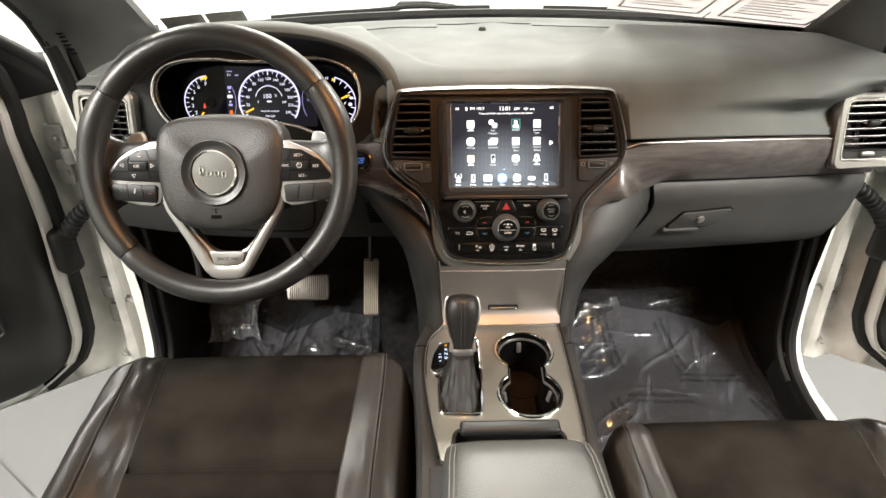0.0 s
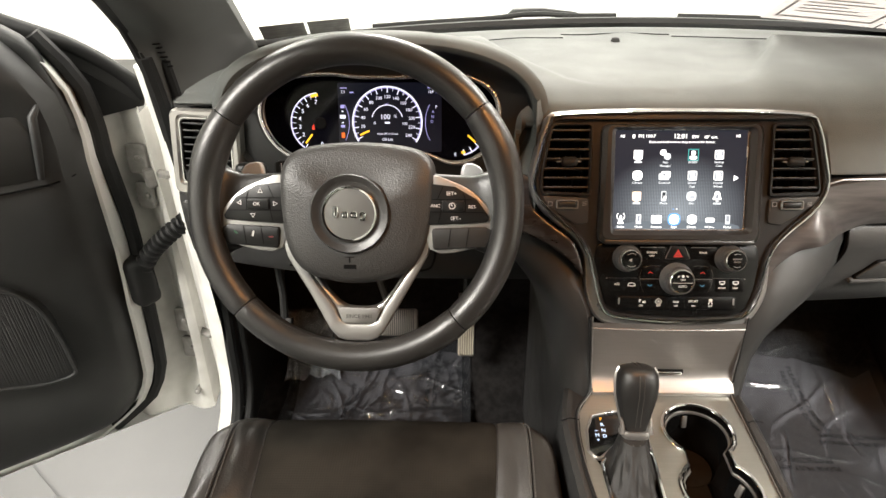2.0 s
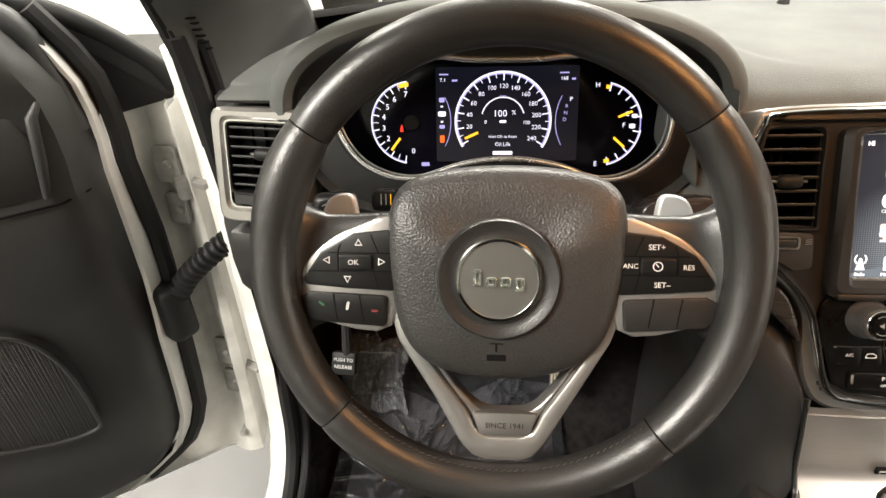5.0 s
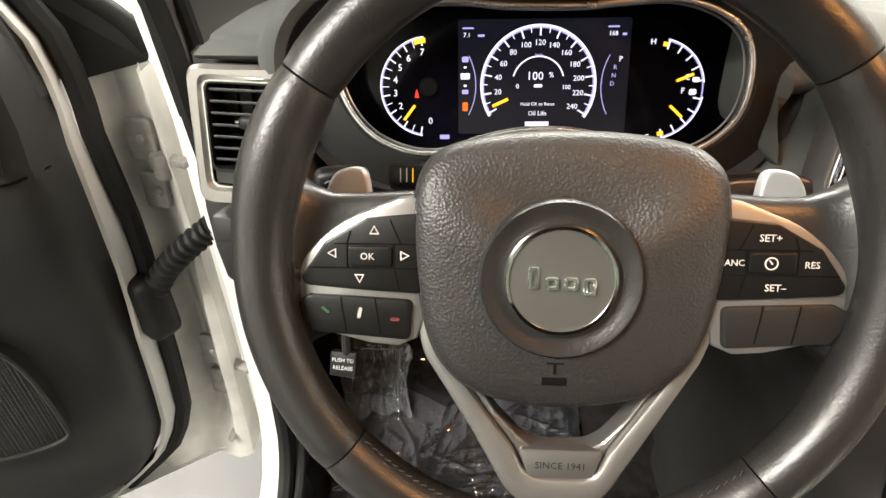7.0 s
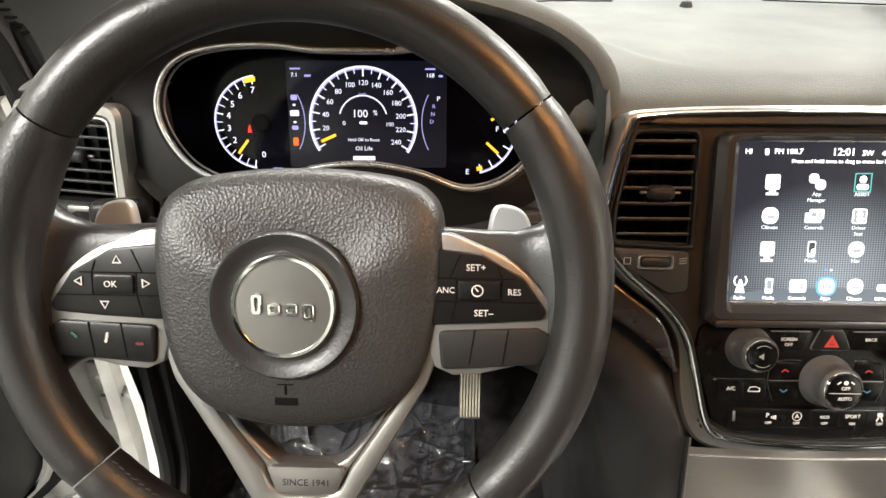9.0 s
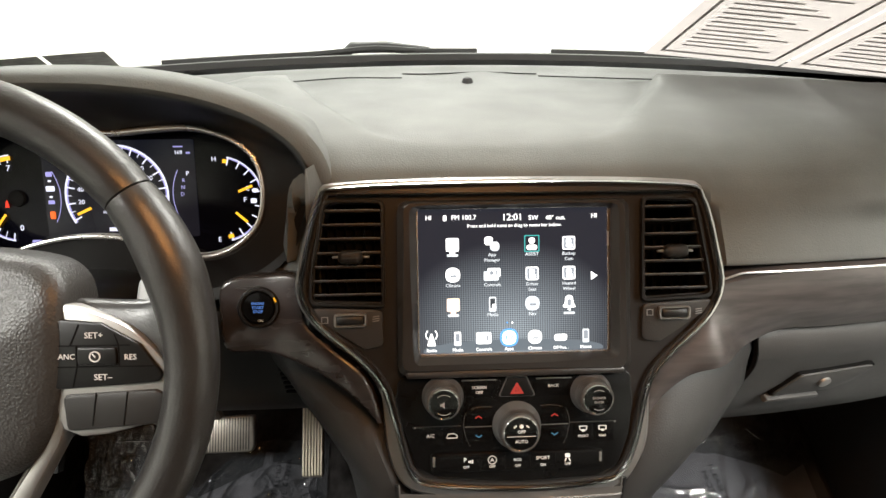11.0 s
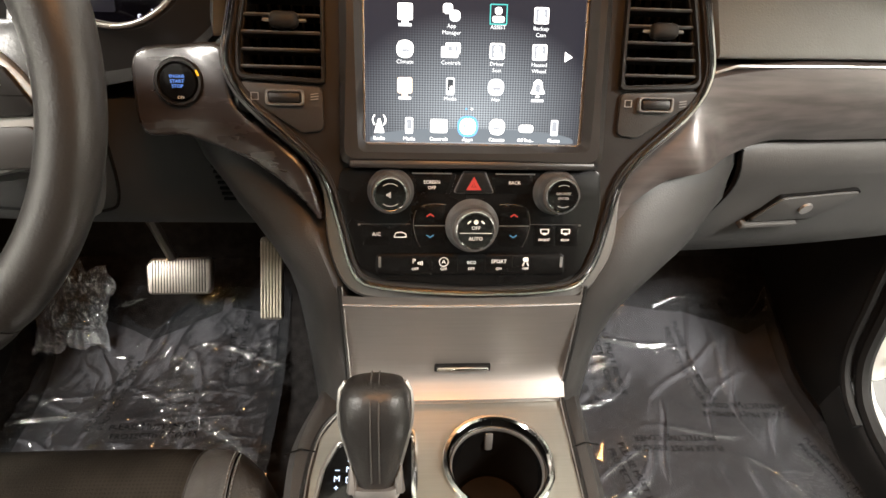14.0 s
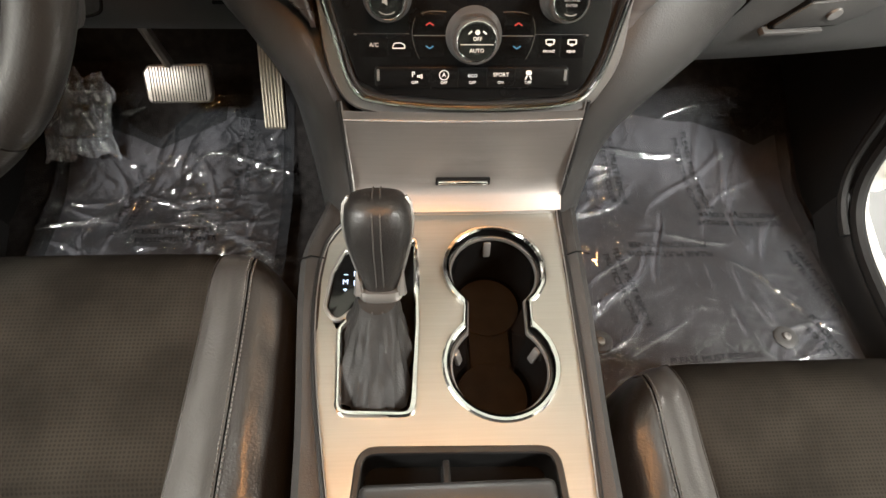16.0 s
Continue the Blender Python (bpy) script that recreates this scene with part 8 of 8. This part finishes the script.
def mat_set(x0, x1, y0, y1, skew, seed, words_at, bunches, label):
    m = thing("floor_mat", ((x0 + x1) / 2, (y0 + y1) / 2, 0.46), "dark grey carpet floor mat", "floor mat", "floor mats")
    rows = []
    for i in range(25):
        y = y0 + (y1 - y0) * i / 24
        rows.append([(x0 + 0.02 + (x1 - x0 - 0.04) * k / 20 + skew * (i / 24) * (k / 20), y, floor_z(y) + 0.008) for k in range(21)])
    part("carpet", loft(rows), M_MAT, m)
    f = thing("protective_film", ((x0 + x1) / 2, (y0 + y1) / 2, 0.47), label, "plastic film", "protective films")
    rng = random.Random(seed)
    n = 270
    gx, gy = np.meshgrid(np.linspace(0, 1, n + 1), np.linspace(0, 1, n + 1))
    Y = y0 - 0.01 + (y1 - y0 + 0.03) * gy
    X = x0 + (x1 - x0) * gx + skew * gy * gx
    H = np.full(X.shape, 0.012)
    for i in range(n + 1):
        for k in range(n + 1):
            px, py = X[i, k], Y[i, k]
            H[i, k] += 0.0055 * noise.noise(Vector((px * 7, py * 7, seed))) + 0.0016 * noise.noise(Vector((px * 26, py * 26, seed + 5)))
    # folds: long thin ridges, and a nest of short creases where the sheet is bunched
    folds = []
    for k in range(44 if x0 < 0 else 38):
        folds.append((rng.uniform(x0, x1), rng.uniform(y0, y1), rng.choice((rng.uniform(0, math.pi), radians(52) + rng.gauss(0, 0.25))), rng.uniform(0.04, 0.20), rng.uniform(0.0022, 0.0046), rng.uniform(0.0020, 0.0070)))
    for bx, by, sx, sy, turn, count in bunches:
        for k in range(count):
            folds.append((bx + rng.gauss(0, sx), by + rng.gauss(0, sy), radians(turn) + rng.gauss(0, 0.30), rng.uniform(0.010, 0.040), rng.uniform(0.0026, 0.0042), rng.uniform(0.0025, 0.0060)))
    for rx, ry, ra, rl, rw, rh in folds:
        u = (X - rx) * math.cos(ra) + (Y - ry) * math.sin(ra)
        v = -(X - rx) * math.sin(ra) + (Y - ry) * math.cos(ra) + 0.03 * np.sin(u * 18)
        H += np.where(np.abs(u) < rl, rh * np.exp(-np.abs(v / rw) ** 1.5) * (1 - (u / rl) ** 2), 0.0)
    rows = []
    for i in range(n + 1):
        row = []
        for k in range(n + 1):
            x, y = float(X[i, k]), float(Y[i, k])
            ed = 0.010 * math.sin(9 * y + seed) * (1 if k == 0 else 0)
            row.append((x + ed, y + 0.008 * math.sin(13 * x + seed) * (1 if i in (0, n) else 0), floor_z(y) + float(H[i, k])))
        rows.append(row)
    sheet = part("sheet", loft(rows), M_FILM if x0 < 0 else M_FILM2, f, "clear crinkled plastic sheet", smooth=180, face=(0, 0, 1))
    for txt, size, x, y, turn in words_at:
        b = words(txt, size, Matrix.Identity(4))
        b.transform(Matrix.Translation((x, y, 0)) @ Matrix.Rotation(radians(turn), 4, "Z") @ Matrix.Diagonal((1, 1, 0.02, 1)))
        for v in b.verts:
            i = min(n, max(0, round((v.co.y - y0 + 0.01) / (y1 - y0 + 0.03) * n)))
            k = min(n, max(0, round((v.co.x - x0) / (x1 - x0) * n)))
            v.co.z = floor_z(v.co.y) + float(H[i, k]) + 0.0012
        part("print", b, M_PRINT, f, "faint black printing", smooth=0)
    return f


PT = ("PLEASE MUST REMOVE", "PROTECTIVE COVER")
wd = []
for x, y, turn in ((-0.455, 0.205, 2), (-0.550, 0.27, 80), (-0.36, 0.36, 86)):
    for q, t in enumerate(PT):
        a = radians(turn)
        wd.append((t, 0.0150, x + 0.018 * q * math.sin(a), y - 0.018 * q * math.cos(a), turn))
mat_set(-0.690, -0.262, -0.02, 0.445, 0.0, 3, wd, ((-0.415, 0.235, 0.045, 0.05, 42, 60), (-0.34, 0.14, 0.045, 0.02, 60, 34), (-0.30, 0.32, 0.02, 0.06, 50, 14)), "crinkled clear plastic film over the driver's floor mat")
wp = []
for x, y, turn in ((0.415, 0.140, 180), (0.565, 0.205, 177), (0.350, 0.330, -84), (0.330, 0.075, -80), (0.672, 0.080, -72), (0.505, 0.315, -78), (0.44, -0.060, 3), (0.655, -0.060, -62), (0.62, 0.40, 178)):
    for q, t in enumerate(PT):
        a = radians(turn)
        wp.append((t, 0.0158, x + 0.020 * q * math.sin(a), y - 0.020 * q * math.cos(a), turn))
mat_set(0.172, 0.708, -0.12, 0.455, -0.01, 8, wp, ((0.52, 0.03, 0.05, 0.05, -50, 8), (0.30, 0.30, 0.03, 0.08, 60, 8)), "crinkled clear plastic film over the passenger's floor mat")
for x, y in ((0.566, -0.027), (0.256, -0.027)):
    r = thing("mat_fastener", (x, y, 0.48), "pale round mat fastener under the film", "mat fastener", "mat fasteners")
    part("disc", lathe(Matrix.Translation((x, y, 0.468)), [(0.020, 0), (0.020, 0.003), (0.017, 0.005), (0.008, 0.0045)], 24), M_GLOVE, r)
    part("stud", lathe(Matrix.Translation((x, y, 0.472)), [(0.007, 0), (0.006, 0.004), (0.002, 0.005)], 16), M_GUN, r)
# bright patch of crumpled film on the foot rest
rows = []
for i in range(61):
    row = []
    for k in range(61):
        u, v = k / 60 - 0.5, i / 60 - 0.5
        reach = 1 + 0.22 * noise.noise(Vector((3 * u, 3 * v, 2))) + 0.10 * noise.noise(Vector((9 * u, 9 * v, 5)))
        x, y = -0.642 + 0.125 * u * reach - 0.02 * v, 0.402 + 0.118 * v * reach
        crush = 0.022 * abs(noise.noise(Vector((x * 26, y * 26, 4)))) + 0.014 * abs(noise.noise(Vector((x * 60, y * 60, 7)))) + 0.005 * noise.noise(Vector((x * 140, y * 140, 9)))
        row.append((x, y, floor_z(y) + 0.024 + 0.32 * (y - 0.345) + crush))
    rows.append(row)
ff = thing("foot_rest", (-0.63, 0.40, 0.55), "foot rest wrapped in bunched shiny plastic", "foot rest")
part("rest", rbox(0.09, 0.09, 0.03, 0.01, 2, m=plane_frame((-0.645, 0.43, 0.535), 60)), M_BLACK, ff)
part("wrapping", loft(rows), clear("bunched_film", (0.75, 0.75, 0.76), 0.05, 1.9, haze=0.22), ff, "crumpled milky plastic", smooth=30, face=(0, 0, 1))

# ---- paper and stickers on the windscreen ----
paper = thing("window_sheet", (0.45, 0.45, 1.28), "printed paper sheet taped inside the windscreen", "paper sheet")


def on_glass(pts, off):
    bm = bmesh.new()
    f = [bm.verts.new(glass_point(x, t, off)) for x, t in pts]
    bm.faces.new(f)
    return bm


def glass_sheet(x0, t0, x1, t1, off, n=8):
    """Patch between bottom corners (x0,t0)-(x1,t1) and the same raised along the glass."""
    rows = []
    for i in range(n + 1):
        rows.append([glass_point((x0 + (x1 - x0) * k / n) * (1 + 0.10 * i / n), t0 + (t1 - t0) * k / n + 0.42 * i / n, off) for k in range(n + 1)])
    return rows


for x0, t0, x1, t1 in ((0.262, 0.045, 0.462, 0.018), (0.466, 0.018, 0.668, 0.000)):
    pg = part("page", loft(glass_sheet(x0, t0, x1, t1, 0.006)), M_PAPER, paper, "pale grey page seen from behind")
    w = (x1 - x0)

    def gp(u, v, off=0.0072):
        x = x0 + w * u
        return glass_point(x * (1 + 0.10 * v), t0 + (t1 - t0) * u + 0.42 * v, off)

    def bar(u0, v0, u1, v1, mat):
        bm = bmesh.new()
        bm.faces.new([bm.verts.new(gp(*p)) for p in ((u0, v0), (u1, v0), (u1, v1), (u0, v1))])
        part("printed_bar", bm, mat, pg, smooth=0)

    for u0, v0, u1, v1 in ((0.08, 0.050, 0.92, 0.066), (0.08, 0.050, 0.105, 0.96), (0.895, 0.050, 0.92, 0.96)):
        bar(u0, v0, u1, v1, M_INK)
    for k in range(22):
        v = 0.12 + 0.036 * k
        bar(0.18, v, 0.80 - 0.12 * (k % 3), v + 0.012, M_INK)

stk = thing("inspection_sticker", (-0.60, 0.44, 1.28), "pair of grey rectangular stickers on the windscreen", "sticker")
for x0, x1, t0, t1 in ((-0.645, -0.570, 0.020, 0.020), (-0.565, -0.493, 0.020, 0.020)):
    rows = [[glass_point((x0 + (x1 - x0) * k / 4), t0 + 0.074 * i / 4, 0.003) for k in range(5)] for i in range(5)]
    sk = part("label_back", loft(rows), M_STICK, stk)
    for q in range(5):
        rows = [[glass_point(x0 + 0.006 + (x1 - x0 - 0.012) * k / 4, t0 + 0.010 + 0.013 * q + 0.004 * i, 0.0042) for k in range(5)] for i in range(2)]
        part("printed_bar", loft(rows), M_INK, sk, smooth=0)

# ---- warm roof lamps ----
for x in (-0.07, 0.07):
    y = -0.335
    rl = thing("dome_lamp", (x, y, 1.68), "warm glowing dome lamp in the headliner", "dome lamp", "dome lamps")
    part("housing", rbox(0.13, 0.11, 0.02, 0.006, m=Matrix.Translation((x, y, 1.682))), M_HEAD, rl)
    part("lens", rbox(0.090, 0.070, 0.008, 0.003, m=Matrix.Translation((x, y, 1.668))), M_LAMP, rl, "warm glowing lens")
    area_lamp("dome_light", pose(x, y, 1.660), 0.085, 0.065, 1.15, (1.0, 0.42, 0.12))

# ---- unseen warm lamps added under the dash for glints on the film ----
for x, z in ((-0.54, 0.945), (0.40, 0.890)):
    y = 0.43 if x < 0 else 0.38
    fl = thing("glint_lamp", (x, y, z), "small unseen warm lamp added under the dashboard for glints", "footwell lamp", "footwell lamps")
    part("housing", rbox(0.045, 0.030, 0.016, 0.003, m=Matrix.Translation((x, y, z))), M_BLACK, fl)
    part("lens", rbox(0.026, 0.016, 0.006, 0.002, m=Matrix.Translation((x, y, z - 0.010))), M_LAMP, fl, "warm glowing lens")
    area_lamp("glint_light", pose(x, y, z - 0.015), 0.024, 0.014, 0.08, (1.0, 0.46, 0.16))
